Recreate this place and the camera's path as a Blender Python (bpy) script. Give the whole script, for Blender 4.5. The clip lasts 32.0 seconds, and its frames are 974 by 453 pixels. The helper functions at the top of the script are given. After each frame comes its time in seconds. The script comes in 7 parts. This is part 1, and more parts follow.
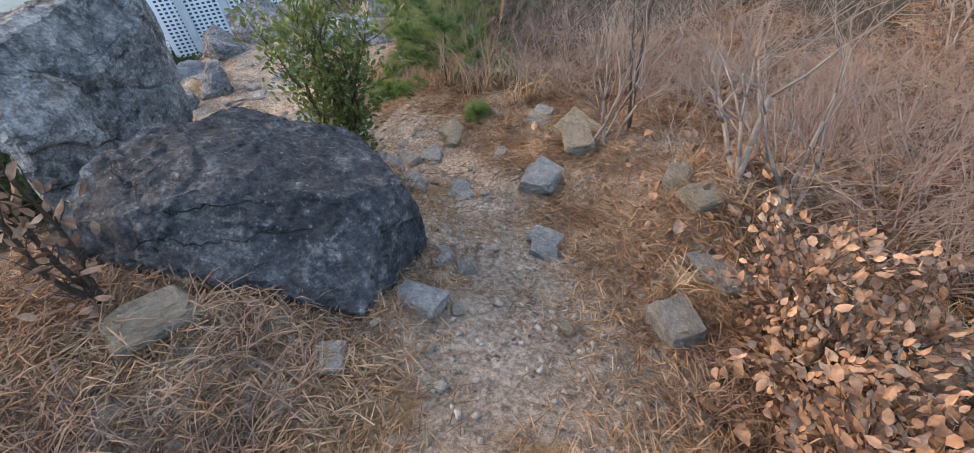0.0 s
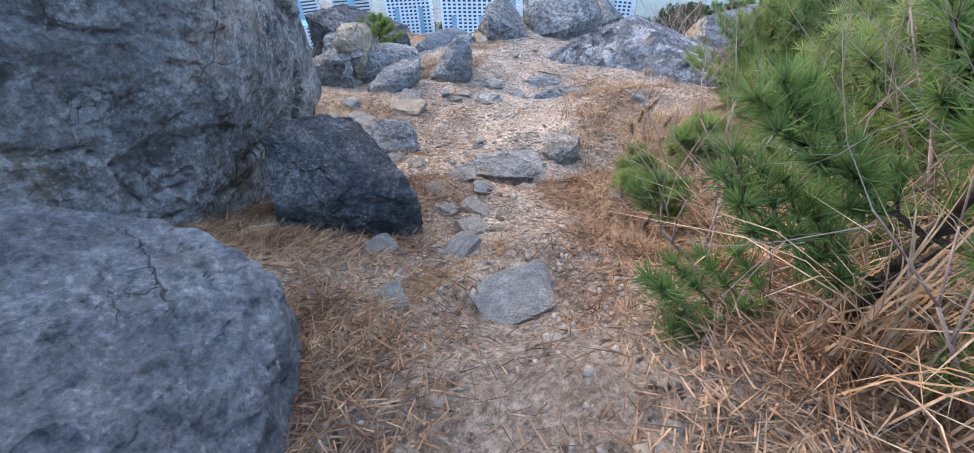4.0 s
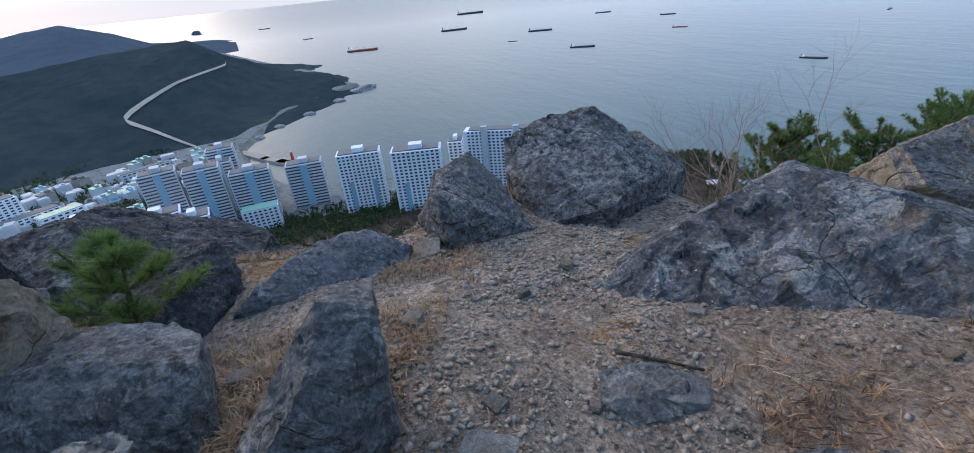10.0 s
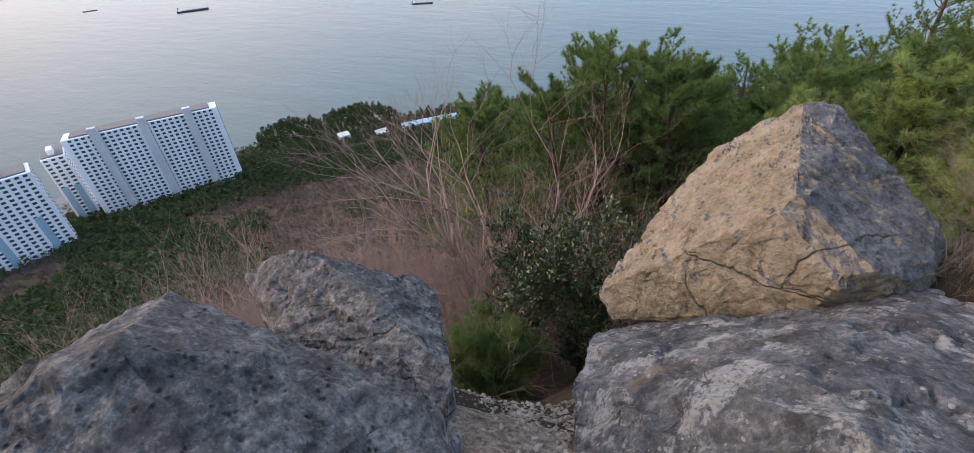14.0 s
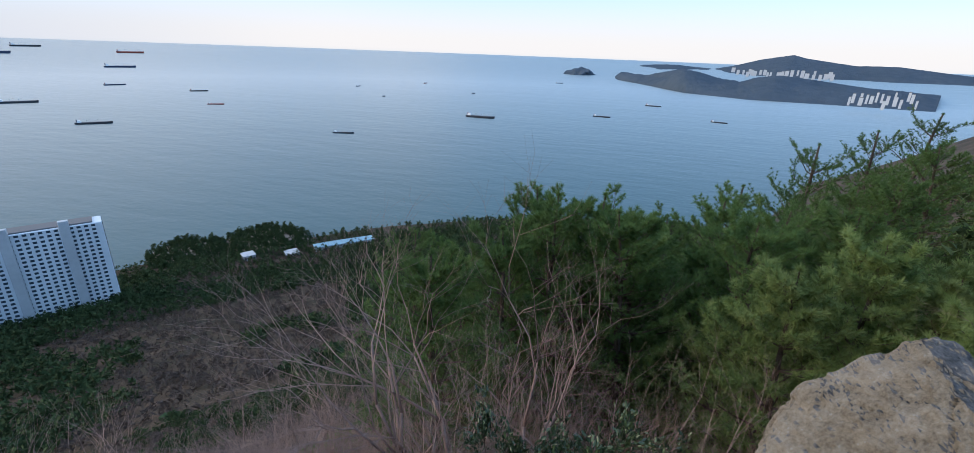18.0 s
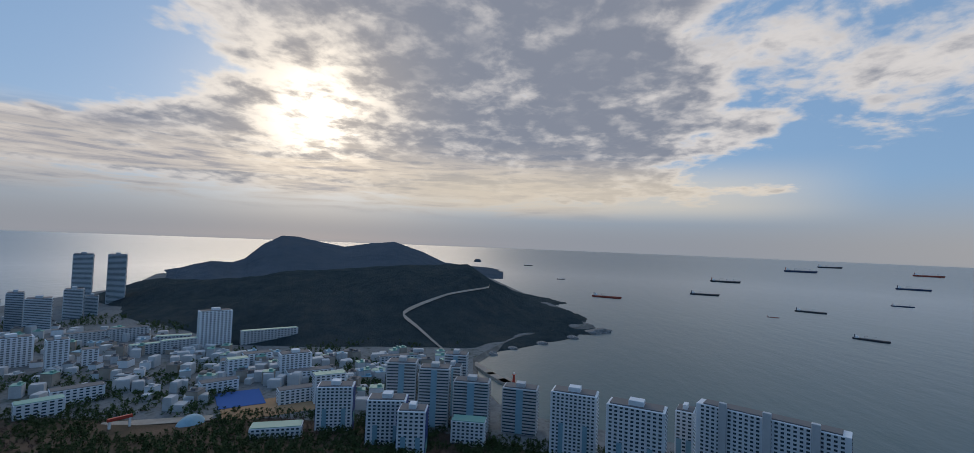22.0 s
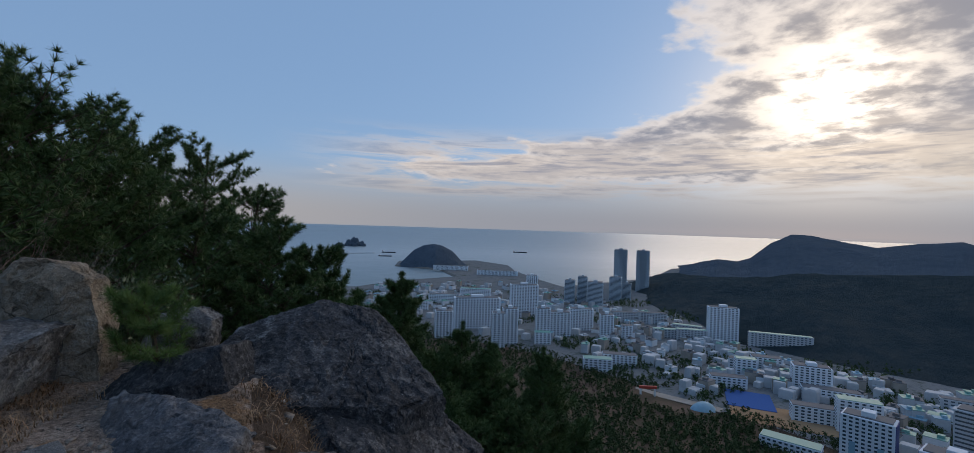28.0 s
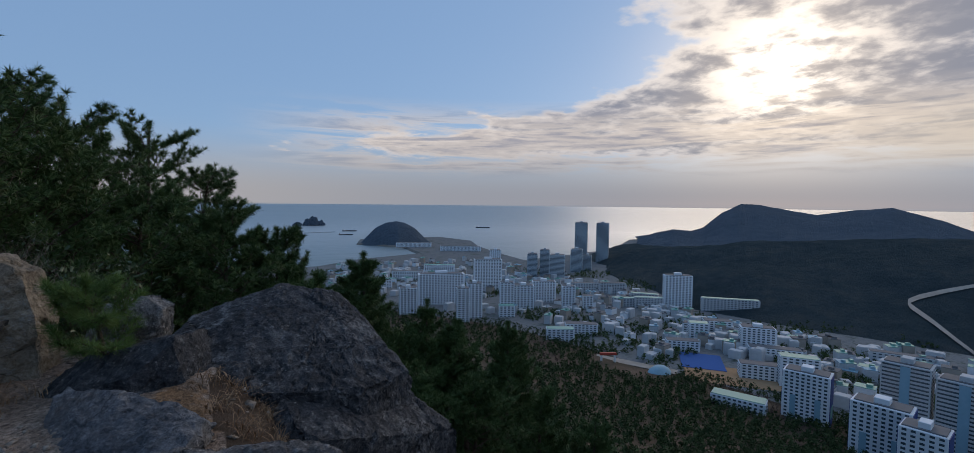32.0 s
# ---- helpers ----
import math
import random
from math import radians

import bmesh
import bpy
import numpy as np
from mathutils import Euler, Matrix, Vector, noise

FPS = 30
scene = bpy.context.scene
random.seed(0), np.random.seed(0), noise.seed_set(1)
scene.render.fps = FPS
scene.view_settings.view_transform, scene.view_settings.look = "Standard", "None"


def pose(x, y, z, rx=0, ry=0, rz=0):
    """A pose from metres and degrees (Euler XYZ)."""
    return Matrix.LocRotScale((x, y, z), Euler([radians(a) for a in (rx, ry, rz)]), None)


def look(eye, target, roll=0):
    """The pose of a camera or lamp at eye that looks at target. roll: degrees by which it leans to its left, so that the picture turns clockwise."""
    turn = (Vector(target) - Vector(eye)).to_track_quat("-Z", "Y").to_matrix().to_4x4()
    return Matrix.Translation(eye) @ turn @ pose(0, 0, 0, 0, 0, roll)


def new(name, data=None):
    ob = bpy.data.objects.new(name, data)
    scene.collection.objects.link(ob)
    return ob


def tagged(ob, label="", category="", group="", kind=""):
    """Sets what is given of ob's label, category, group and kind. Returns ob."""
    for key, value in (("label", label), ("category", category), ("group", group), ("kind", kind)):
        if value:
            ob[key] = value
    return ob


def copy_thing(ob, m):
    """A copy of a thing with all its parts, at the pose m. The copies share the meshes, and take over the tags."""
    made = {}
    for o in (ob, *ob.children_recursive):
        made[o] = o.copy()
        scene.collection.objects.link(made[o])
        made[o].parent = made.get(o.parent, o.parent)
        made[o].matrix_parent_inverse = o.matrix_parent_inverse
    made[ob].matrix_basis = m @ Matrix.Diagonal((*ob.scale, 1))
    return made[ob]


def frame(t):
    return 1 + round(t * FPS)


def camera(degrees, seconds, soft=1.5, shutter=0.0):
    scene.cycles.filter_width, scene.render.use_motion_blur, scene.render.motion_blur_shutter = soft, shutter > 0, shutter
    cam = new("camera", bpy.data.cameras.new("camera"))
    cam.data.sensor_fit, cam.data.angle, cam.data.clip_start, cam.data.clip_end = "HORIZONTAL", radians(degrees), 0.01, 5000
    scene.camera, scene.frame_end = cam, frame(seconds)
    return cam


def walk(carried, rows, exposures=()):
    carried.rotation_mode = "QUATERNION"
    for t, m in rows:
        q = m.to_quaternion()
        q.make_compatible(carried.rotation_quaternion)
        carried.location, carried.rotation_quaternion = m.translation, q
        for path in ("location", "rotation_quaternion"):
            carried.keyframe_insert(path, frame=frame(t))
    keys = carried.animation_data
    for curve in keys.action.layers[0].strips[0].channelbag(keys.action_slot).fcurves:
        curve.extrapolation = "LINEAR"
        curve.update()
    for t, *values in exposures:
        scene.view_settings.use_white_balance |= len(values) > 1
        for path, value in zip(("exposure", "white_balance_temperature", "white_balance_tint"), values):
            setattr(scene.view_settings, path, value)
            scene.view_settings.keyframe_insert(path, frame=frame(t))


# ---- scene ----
# ---- camera and walk ----
cam = camera(92.3, 32.0, soft=0.5)


def aim(x, y, z, yaw, pitch, roll):
    """A pose from the eye, the heading to the left of +y, the tilt up and the lean."""
    a, b = radians(yaw), radians(pitch)
    return look((x, y, z), (x - math.sin(a) * math.cos(b), y + math.cos(a) * math.cos(b), z + math.sin(b)), roll)


ROWS = [
    (0, 0.214, 0.140, 0.165, 35.86, -48.22, -1.81),
    (0.5, -0.056, 0.493, -0.077, 44.92, -48.16, -5.14),
    (1, -0.301, 0.929, -0.354, 49.87, -47.54, -7.27),
    (1.5, -0.688, 1.303, -0.563, 51.45, -47.09, -15.15),
    (2, -0.856, 1.704, -0.688, 51.65, -46.59, -5.72),
    (2.5, -1.131, 1.940, -0.879, 55.66, -45.94, -6.46),
    (3, -1.511, 2.195, -1.034, 69.48, -46.74, -6.75),
    (3.5, -1.969, 2.420, -1.236, 74.66, -46.30, -1.38),
    (5.5, -3.787, 2.638, -2.013, 69.80, -41.14, -12.05),
    (6, -4.235, 2.779, -2.189, 58.57, -36.94, -13.95),
    (6.5, -4.630, 3.006, -2.378, 57.47, -35.10, -6.62),
    (7, -4.949, 3.165, -2.455, 58.54, -34.74, -3.82),
    (7.5, -5.293, 3.284, -2.556, 63.71, -33.65, -2.20),
    (8, -5.739, 3.371, -2.761, 70.90, -31.29, -2.71),
    (8.5, -6.112, 3.435, -2.884, 72.78, -31.10, -6.03),
    (9, -6.572, 3.533, -3.132, 72.98, -29.14, -7.58),
    (9.5, -7.023, 3.784, -3.258, 70.44, -28.15, -8.25),
    (10, -7.502, 4.005, -3.371, 68.60, -27.66, -5.79),
    (10.5, -7.911, 4.216, -3.404, 64.14, -27.89, -3.21),
    (11, -8.323, 4.545, -3.496, 61.14, -27.93, -3.56),
    (11.5, -8.703, 4.799, -3.617, 51.64, -28.09, -5.44),
    (12, -8.993, 5.079, -3.707, 47.74, -28.25, -7.73),
    (12.5, -9.271, 5.430, -3.724, 41.82, -28.78, -7.39),
    (13, -9.571, 5.924, -3.757, 39.25, -29.40, -6.40),
    (13.5, -9.809, 6.165, -3.716, 33.50, -33.86, -4.05),
    (14, -10.061, 6.412, -3.704, 27.51, -35.38, -4.09),
    (14.5, -10.477, 6.588, -3.819, 10.41, -36.28, -4.27),
    (15, -10.706, 6.804, -3.751, -1.98, -38.59, 0.85),
    (15.5, -10.863, 6.942, -3.863, -12.81, -36.58, 4.75),
    (17.5, -10.884, 7.050, -3.950, -6.15, -29.66, 13.80),
    (18, -11.030, 7.220, -3.620, 15.50, -20.59, 2.20),
    (18.5, -11.000, 7.150, -3.680, 36.99, -11.64, 0.83),
    (19, -10.950, 7.080, -3.750, 51.78, -5.12, -0.25),
    (19.5, -10.900, 7.030, -3.820, 57.51, -0.46, -0.89),
    (20, -10.858, 6.987, -3.883, 62.97, 0.94, -0.00),
    (20.5, -10.859, 6.985, -3.883, 71.83, 1.57, 0.62),
    (21, -10.860, 6.984, -3.883, 79.28, 2.05, 1.31),
    (21.5, -10.860, 6.982, -3.882, 86.95, 2.17, 1.78),
    (22, -10.861, 6.980, -3.882, 95.20, 2.16, 2.22),
    (22.5, -10.862, 6.979, -3.882, 102.98, 2.24, 2.67),
    (23, -10.862, 6.977, -3.882, 109.93, 1.95, 3.03),
    (23.5, -10.863, 6.976, -3.882, 120.13, 1.70, 2.26),
    (24, -10.863, 6.974, -3.882, 130.28, 1.57, 1.89),
    (24.5, -10.864, 6.973, -3.883, 138.43, 1.38, 2.07),
    (25, -10.864, 6.972, -3.883, 145.49, 1.09, 2.28),
    (25.5, -10.864, 6.971, -3.884, 150.86, 1.01, 2.10),
    (27.5, -10.869, 6.953, -3.894, 158.79, 0.02, 2.14),
    (28, -10.906, 6.962, -3.896, 151.83, -0.10, 1.80),
    (28.5, -10.945, 6.972, -3.895, 140.31, -0.26, 2.06),
    (29, -10.943, 6.971, -3.897, 133.90, -0.57, 1.28),
    (29.5, -10.918, 6.961, -3.898, 141.97, -1.29, 0.79),
    (30, -10.925, 6.958, -3.890, 145.95, -1.98, 1.33),
    (30.5, -10.952, 6.963, -3.884, 145.16, -2.29, 1.47),
    (31, -10.950, 6.962, -3.881, 144.65, -2.50, 1.17),
    (31.5, -10.930, 6.956, -3.877, 145.82, -2.76, 0.72),
    (32, -10.917, 6.952, -3.874, 147.19, -2.99, 0.61),
]
EXPOSURES = [(0.0, 2.45, 8300, 18), (1.0, 2.75, 8700, 20), (2.0, 2.88, 9100, 20), (3.5, 2.9, 7100, 18), (6.0, 2.3, 7700, 22), (7.5, 1.7, 6500, 16), (9.0, 1.48, 6550, 14), (11.0, 1.48, 7000, 16), (13.0, 1.5, 7850, 20), (14.0, 2.0, 8500, 24),
             (15.0, 2.48, 8400, 22), (17.5, 1.88, 7000, 14), (18.5, 0.88, 6450, 10), (19.5, 0.55, 6650, 11), (21.0, 0.05, 6600, 10), (24.0, 0.1, 6650, 14), (32.0, 0.12, 6600, 14)]
walk(cam, [(t, aim(*row)) for t, *row in ROWS], EXPOSURES)

# ---- sky, clouds and sun ----
SUN_AZ, SUN_EL = 115.5, 14.0
world = bpy.data.worlds.new("sky")
scene.world = world
world.use_nodes = True
wt = world.node_tree
wt.nodes.clear()


def wmath(op, a, b=None, clamp=False):
    n = wt.nodes.new("ShaderNodeMath")
    n.operation, n.use_clamp = op, clamp
    for i, v in enumerate((a, b)):
        if v is None:
            continue
        if isinstance(v, (int, float)):
            n.inputs[i].default_value = v
        else:
            wt.links.new(v, n.inputs[i])
    return n.outputs[0]


def wmix(fac, a, b):
    n = wt.nodes.new("ShaderNodeMix")
    n.data_type = "RGBA"
    for i, v in ((0, fac), (6, a), (7, b)):
        if isinstance(v, (int, float)):
            n.inputs[i].default_value = v
        elif isinstance(v, tuple):
            n.inputs[i].default_value = (*v, 1)
        else:
            wt.links.new(v, n.inputs[i])
    return n.outputs[2]


def wramp(x, lo, hi):
    n = wt.nodes.new("ShaderNodeMapRange")
    n.interpolation_type = "SMOOTHSTEP"
    n.inputs[1].default_value, n.inputs[2].default_value = lo, hi
    wt.links.new(x, n.inputs[0])
    return n.outputs[0]


def wnoise(vec, scale, detail=6.0, rough=0.55, warp=0.0):
    n = wt.nodes.new("ShaderNodeTexNoise")
    n.inputs["Scale"].default_value, n.inputs["Detail"].default_value = scale, detail
    n.inputs["Roughness"].default_value, n.inputs["Distortion"].default_value = rough, warp
    wt.links.new(vec, n.inputs["Vector"])
    return n.outputs[0]


def build_sky():
    sky = wt.nodes.new("ShaderNodeTexSky")
    sky.sky_type, sky.sun_disc = "NISHITA", False
    sky.sun_elevation, sky.sun_rotation = radians(SUN_EL), radians(360 - SUN_AZ)
    sky.altitude, sky.air_density, sky.dust_density, sky.ozone_density = 150, 1.0, 0.6, 2.0
    way = wt.nodes.new("ShaderNodeTexCoord").outputs["Generated"]
    sep = wt.nodes.new("ShaderNodeSeparateXYZ")
    wt.links.new(way, sep.inputs[0])
    x, y, z = sep.outputs
    up = wmath("MAXIMUM", z, 0.0)
    # A flat cloud deck, seen in perspective.
    far = wmath("ADD", up, 0.15)
    deck = wt.nodes.new("ShaderNodeCombineXYZ")
    wt.links.new(wmath("DIVIDE", x, far), deck.inputs[0])
    wt.links.new(wmath("DIVIDE", y, far), deck.inputs[1])
    deck = deck.outputs[0]

    def toward(az, el=0.0):
        a, b = radians(az), radians(el)
        n = wt.nodes.new("ShaderNodeVectorMath")
        n.operation = "DOT_PRODUCT"
        wt.links.new(way, n.inputs[0])
        n.inputs[1].default_value = (-math.sin(a) * math.cos(b), math.cos(a) * math.cos(b), math.sin(b))
        return n.outputs["Value"]

    def turned(value, factor, plus):
        return wmath("ADD", wmath("MULTIPLY", value, factor), plus)

    sun_dot = wmath("MAXIMUM", toward(SUN_AZ, SUN_EL), 0.0)
    glow = wmath("POWER", sun_dot, 62.0)
    core = wmath("POWER", sun_dot, 420.0)
    az = turned(wmath("ARCTAN2", wmath("MULTIPLY", x, -1.0), y), 57.2958, 0.0)
    el = turned(wmath("ARCSINE", z), 57.2958, 0.0)
    big = wnoise(deck, 1.1, 4.0, 0.55, 0.3)
    ragged = wmath("SUBTRACT", big, 0.5)
    # The deck over the bay: a ragged edge on the harbour side that trails off low, and one on the open sea's side.
    edge_l = wmath("ADD", turned(wramp(el, 15.0, 2.5), 46.0, 133.0), wmath("MULTIPLY", ragged, 44.0))
    edge_r = wmath("ADD", turned(wramp(el, 22.0, 8.0), 7.0, 59.0), wmath("MULTIPLY", ragged, 50.0))
    deck_mask = wmath("MULTIPLY", wramp(wmath("SUBTRACT", edge_l, az), -9.0, 14.0), wramp(wmath("SUBTRACT", az, edge_r), -12.0, 16.0))
    deck_mask = wmath("MULTIPLY", deck_mask, wramp(el, 3.6, 7.0))
    puffs = wmath("MULTIPLY", wmath("MULTIPLY", wramp(az, 6.0, 26.0), wramp(el, 7.5, 15.0)), wmath("SUBTRACT", 1.0, wramp(az, 66.0, 80.0)))
    cover = wmath("MAXIMUM", deck_mask, wmath("MULTIPLY", puffs, 0.60))
    fine = wnoise(deck, 2.6, 9.0, 0.56, 0.25)
    lumps = wnoise(deck, 7.5, 6.0, 0.55, 0.2)
    amount = wmath("ADD", wmath("ADD", wmath("MULTIPLY", fine, 0.62), wmath("MULTIPLY", lumps, 0.26)), wmath("MULTIPLY", big, 0.12))
    amount = wmath("ADD", amount, wmath("MULTIPLY", wmath("SUBTRACT", cover, 0.60), 0.42))
    cloud = wramp(amount, 0.43, 0.56)
    # Denser in the middle of the deck, thin and bright along its edges and round the sun.
    middle = wmath("MULTIPLY", wramp(az, 66.0, 84.0), wmath("SUBTRACT", 1.0, wramp(az, 100.0, 140.0)))
    body = wmath("ADD", amount, wmath("ADD", wmath("MULTIPLY", middle, 0.07), wmath("MULTIPLY", glow, -0.10)))
    thick = wmath("ADD", wmath("MULTIPLY", wramp(body, 0.46, 0.80), 0.82), wmath("MULTIPLY", wramp(lumps, 0.36, 0.64), 0.20))
    # A thin band of streaks low over the horizon.
    streak = wt.nodes.new("ShaderNodeMapping")
    streak.inputs["Scale"].default_value = (2.4, 2.4, 24.0)
    wt.links.new(way, streak.inputs["Vector"])
    bars = wnoise(streak.outputs[0], 1.7, 8.0, 0.6, 0.4)
    band = wmath("MULTIPLY", wramp(bars, 0.38, 0.58), wmath("MULTIPLY", wramp(el, 2.6, 4.4), wmath("SUBTRACT", 1.0, wramp(el, 8.0, 12.5))))
    band = wmath("MULTIPLY", band, wmath("MULTIPLY", wramp(az, 70.0, 92.0), wmath("SUBTRACT", 1.0, wramp(az, 158.0, 178.0))))
    lit = wmix(glow, (6.5, 6.3, 6.2), (11.0, 9.9, 8.3))
    dark = wmix(glow, (2.15, 2.4, 3.0), (4.2, 3.9, 3.7))
    colour = wmix(wramp(thick, 0.10, 0.95), lit, dark)
    base = wmix(0.74, sky.outputs[0], (2.05, 3.6, 6.0))
    base = wmix(wmath("MULTIPLY", wmath("POWER", glow, 1.5), 0.8), base, (9.5, 8.8, 7.6))
    out = wmix(wmath("MULTIPLY", cloud, 0.97), base, colour)
    bar_colour = wmix(wramp(bars, 0.50, 0.68), wmix(glow, (6.2, 5.7, 5.2), (10.5, 9.0, 7.0)), wmix(glow, (2.9, 3.0, 3.5), (4.0, 3.7, 3.6)))
    out = wmix(wmath("MULTIPLY", band, 0.88), out, bar_colour)
    # Haze along the horizon, greyer under the sun.
    haze = wmath("SUBTRACT", 1.0, wramp(z, 0.01, 0.15))
    haze_colour = wmix(wramp(toward(110), 0.2, 0.95), (3.7, 3.58, 3.5), (2.4, 2.65, 3.1))
    out = wmix(wmath("MULTIPLY", haze, 0.90), out, haze_colour)
    warm = wmath("MULTIPLY", wmath("MULTIPLY", wramp(z, 0.05, 0.09), wmath("SUBTRACT", 1.0, wramp(z, 0.12, 0.19))), wramp(toward(84, 6), 0.86, 0.985))
    out = wmix(wmath("MULTIPLY", warm, 0.5), out, (7.6, 6.6, 5.0))
    hot = wt.nodes.new("ShaderNodeMix")
    hot.data_type, hot.blend_type = "RGBA", "ADD"
    hot.inputs[7].default_value = (11.0, 10.0, 8.6, 1)
    wt.links.new(wmath("MULTIPLY", core, wmath("SUBTRACT", 1.0, wmath("MULTIPLY", wramp(thick, 0.25, 0.8), 0.93))), hot.inputs[0])
    wt.links.new(out, hot.inputs[6])
    low = wmix(wramp(z, -0.02, 0.0), (2.6, 3.0, 3.4), hot.outputs[2])
    ground = wt.nodes.new("ShaderNodeBackground")
    ground.inputs["Strength"].default_value = 0.1
    wt.links.new(low, ground.inputs["Color"])
    end = wt.nodes.new("ShaderNodeOutputWorld")
    wt.links.new(ground.outputs[0], end.inputs[0])


build_sky()
lamp = bpy.data.lights.new("sun", "SUN")
lamp.energy, lamp.angle, lamp.color = 0.85, radians(40), (1.0, 0.84, 0.66)
sun = new("sun", lamp)
sun.matrix_world = look((0, 0, 60), (60 * math.sin(radians(SUN_AZ)), -60 * math.cos(radians(SUN_AZ)), 60 - 60 * math.tan(radians(SUN_EL + 6))))

# ---- materials ----
def surface(name, colours, scale=4.0, rough=0.85, bump=0.3, bump_scale=40.0, patches=None, metal=0.0, spec=0.2, random_tint=0.0, detail=8.0, crack=0.0, speckle=0.0):
    """A mottled material: colours blended by coarse and fine noise, with relief. patches: (colour, scale, threshold) spots."""
    m = bpy.data.materials.new(name)
    m.use_nodes = True
    t = m.node_tree
    b = t.nodes["Principled BSDF"]
    b.inputs["Roughness"].default_value, b.inputs["Metallic"].default_value = rough, metal
    b.inputs["Specular IOR Level"].default_value = spec
    at = t.nodes.new("ShaderNodeTexCoord").outputs["Object"]

    def tex(s, d=detail, r=0.6):
        n = t.nodes.new("ShaderNodeTexNoise")
        n.inputs["Scale"].default_value, n.inputs["Detail"].default_value, n.inputs["Roughness"].default_value = s, d, r
        t.links.new(at, n.inputs["Vector"])
        return n.outputs[0]

    ramp = t.nodes.new("ShaderNodeValToRGB")
    e = ramp.color_ramp.elements
    while len(e) < len(colours):
        e.new(0.5)
    for i, c in enumerate(colours):
        e[i].position = 0.36 + 0.28 * i / max(1, len(colours) - 1)
        e[i].color = (*c, 1)
    add = t.nodes.new("ShaderNodeMix")
    add.inputs[0].default_value = 0.45
    t.links.new(tex(scale), add.inputs[2])
    t.links.new(tex(scale * 7.3), add.inputs[3])
    t.links.new(add.outputs[0], ramp.inputs[0])
    colour = ramp.outputs[0]
    for spot, s, edge in patches or ():
        f = t.nodes.new("ShaderNodeMapRange")
        f.inputs[1].default_value, f.inputs[2].default_value = edge, edge + 0.05
        t.links.new(tex(s, 10.0, 0.65), f.inputs[0])
        mixer = t.nodes.new("ShaderNodeMix")
        mixer.data_type = "RGBA"
        t.links.new(f.outputs[0], mixer.inputs[0])
        t.links.new(colour, mixer.inputs[6])
        mixer.inputs[7].default_value = (*spot, 1)
        colour = mixer.outputs[2]
    if random_tint:
        info = t.nodes.new("ShaderNodeObjectInfo").outputs["Random"]
        isle = t.nodes.new("ShaderNodeNewGeometry").outputs["Random Per Island"]
        both = t.nodes.new("ShaderNodeMath")
        both.operation = "ADD"
        t.links.new(info, both.inputs[0])
        t.links.new(isle, both.inputs[1])
        val = t.nodes.new("ShaderNodeMapRange")
        val.inputs[2].default_value = 2.0
        val.inputs[3].default_value, val.inputs[4].default_value = 1 - random_tint, 1 + random_tint
        t.links.new(both.outputs[0], val.inputs[0])
        hsv = t.nodes.new("ShaderNodeHueSaturation")
        t.links.new(val.outputs[0], hsv.inputs["Value"])
        t.links.new(colour, hsv.inputs["Color"])
        colour = hsv.outputs[0]
    if speckle:
        val = t.nodes.new("ShaderNodeMapRange")
        val.inputs[1].default_value, val.inputs[2].default_value = 0.40, 0.60
        val.inputs[3].default_value, val.inputs[4].default_value = 0.5, 1.5
        t.links.new(tex(speckle * 0.9, 6.0, 0.85), val.inputs[0])
        hsv = t.nodes.new("ShaderNodeHueSaturation")
        t.links.new(val.outputs[0], hsv.inputs["Value"])
        t.links.new(colour, hsv.inputs["Color"])
        colour = hsv.outputs[0]
    t.links.new(colour, b.inputs["Base Color"])
    if bump:
        n = t.nodes.new("ShaderNodeBump")
        n.inputs["Strength"].default_value, n.inputs["Distance"].default_value = bump, 2.2 / bump_scale
        height = tex(bump_scale, 6.0, 0.75)
        if crack:
            warp = t.nodes.new("ShaderNodeVectorMath")
            warp.operation = "MULTIPLY_ADD"
            wave = t.nodes.new("ShaderNodeTexNoise")
            wave.inputs["Scale"].default_value, wave.inputs["Detail"].default_value = crack * 1.6, 6.0
            t.links.new(at, wave.inputs["Vector"])
            t.links.new(wave.outputs[1], warp.inputs[0])
            warp.inputs[1].default_value = (0.9 / crack,) * 3
            t.links.new(at, warp.inputs[2])
            cells = t.nodes.new("ShaderNodeTexVoronoi")
            cells.feature = "DISTANCE_TO_EDGE"
            cells.inputs["Scale"].default_value = crack
            t.links.new(warp.outputs[0], cells.inputs["Vector"])
            edge = t.nodes.new("ShaderNodeMapRange")
            edge.inputs[2].default_value = 0.0045
            t.links.new(cells.outputs[0], edge.inputs[0])
            dirt = t.nodes.new("ShaderNodeMix")
            dirt.data_type = "RGBA"
            dirt.inputs[6].default_value = (0.06, 0.058, 0.058, 1)
            t.links.new(edge.outputs[0], dirt.inputs[0])
            t.links.new(colour, dirt.inputs[7])
            t.links.new(dirt.outputs[2], b.inputs["Base Color"])
            pits = tex(bump_scale * 0.22, 8.0, 0.7)
            total = t.nodes.new("ShaderNodeMath")
            total.operation = "MULTIPLY_ADD"
            t.links.new(pits, total.inputs[0])
            total.inputs[1].default_value = 3.0
            t.links.new(height, total.inputs[2])
            both = t.nodes.new("ShaderNodeMath")
            both.operation = "MULTIPLY_ADD"
            t.links.new(edge.outputs[0], both.inputs[0])
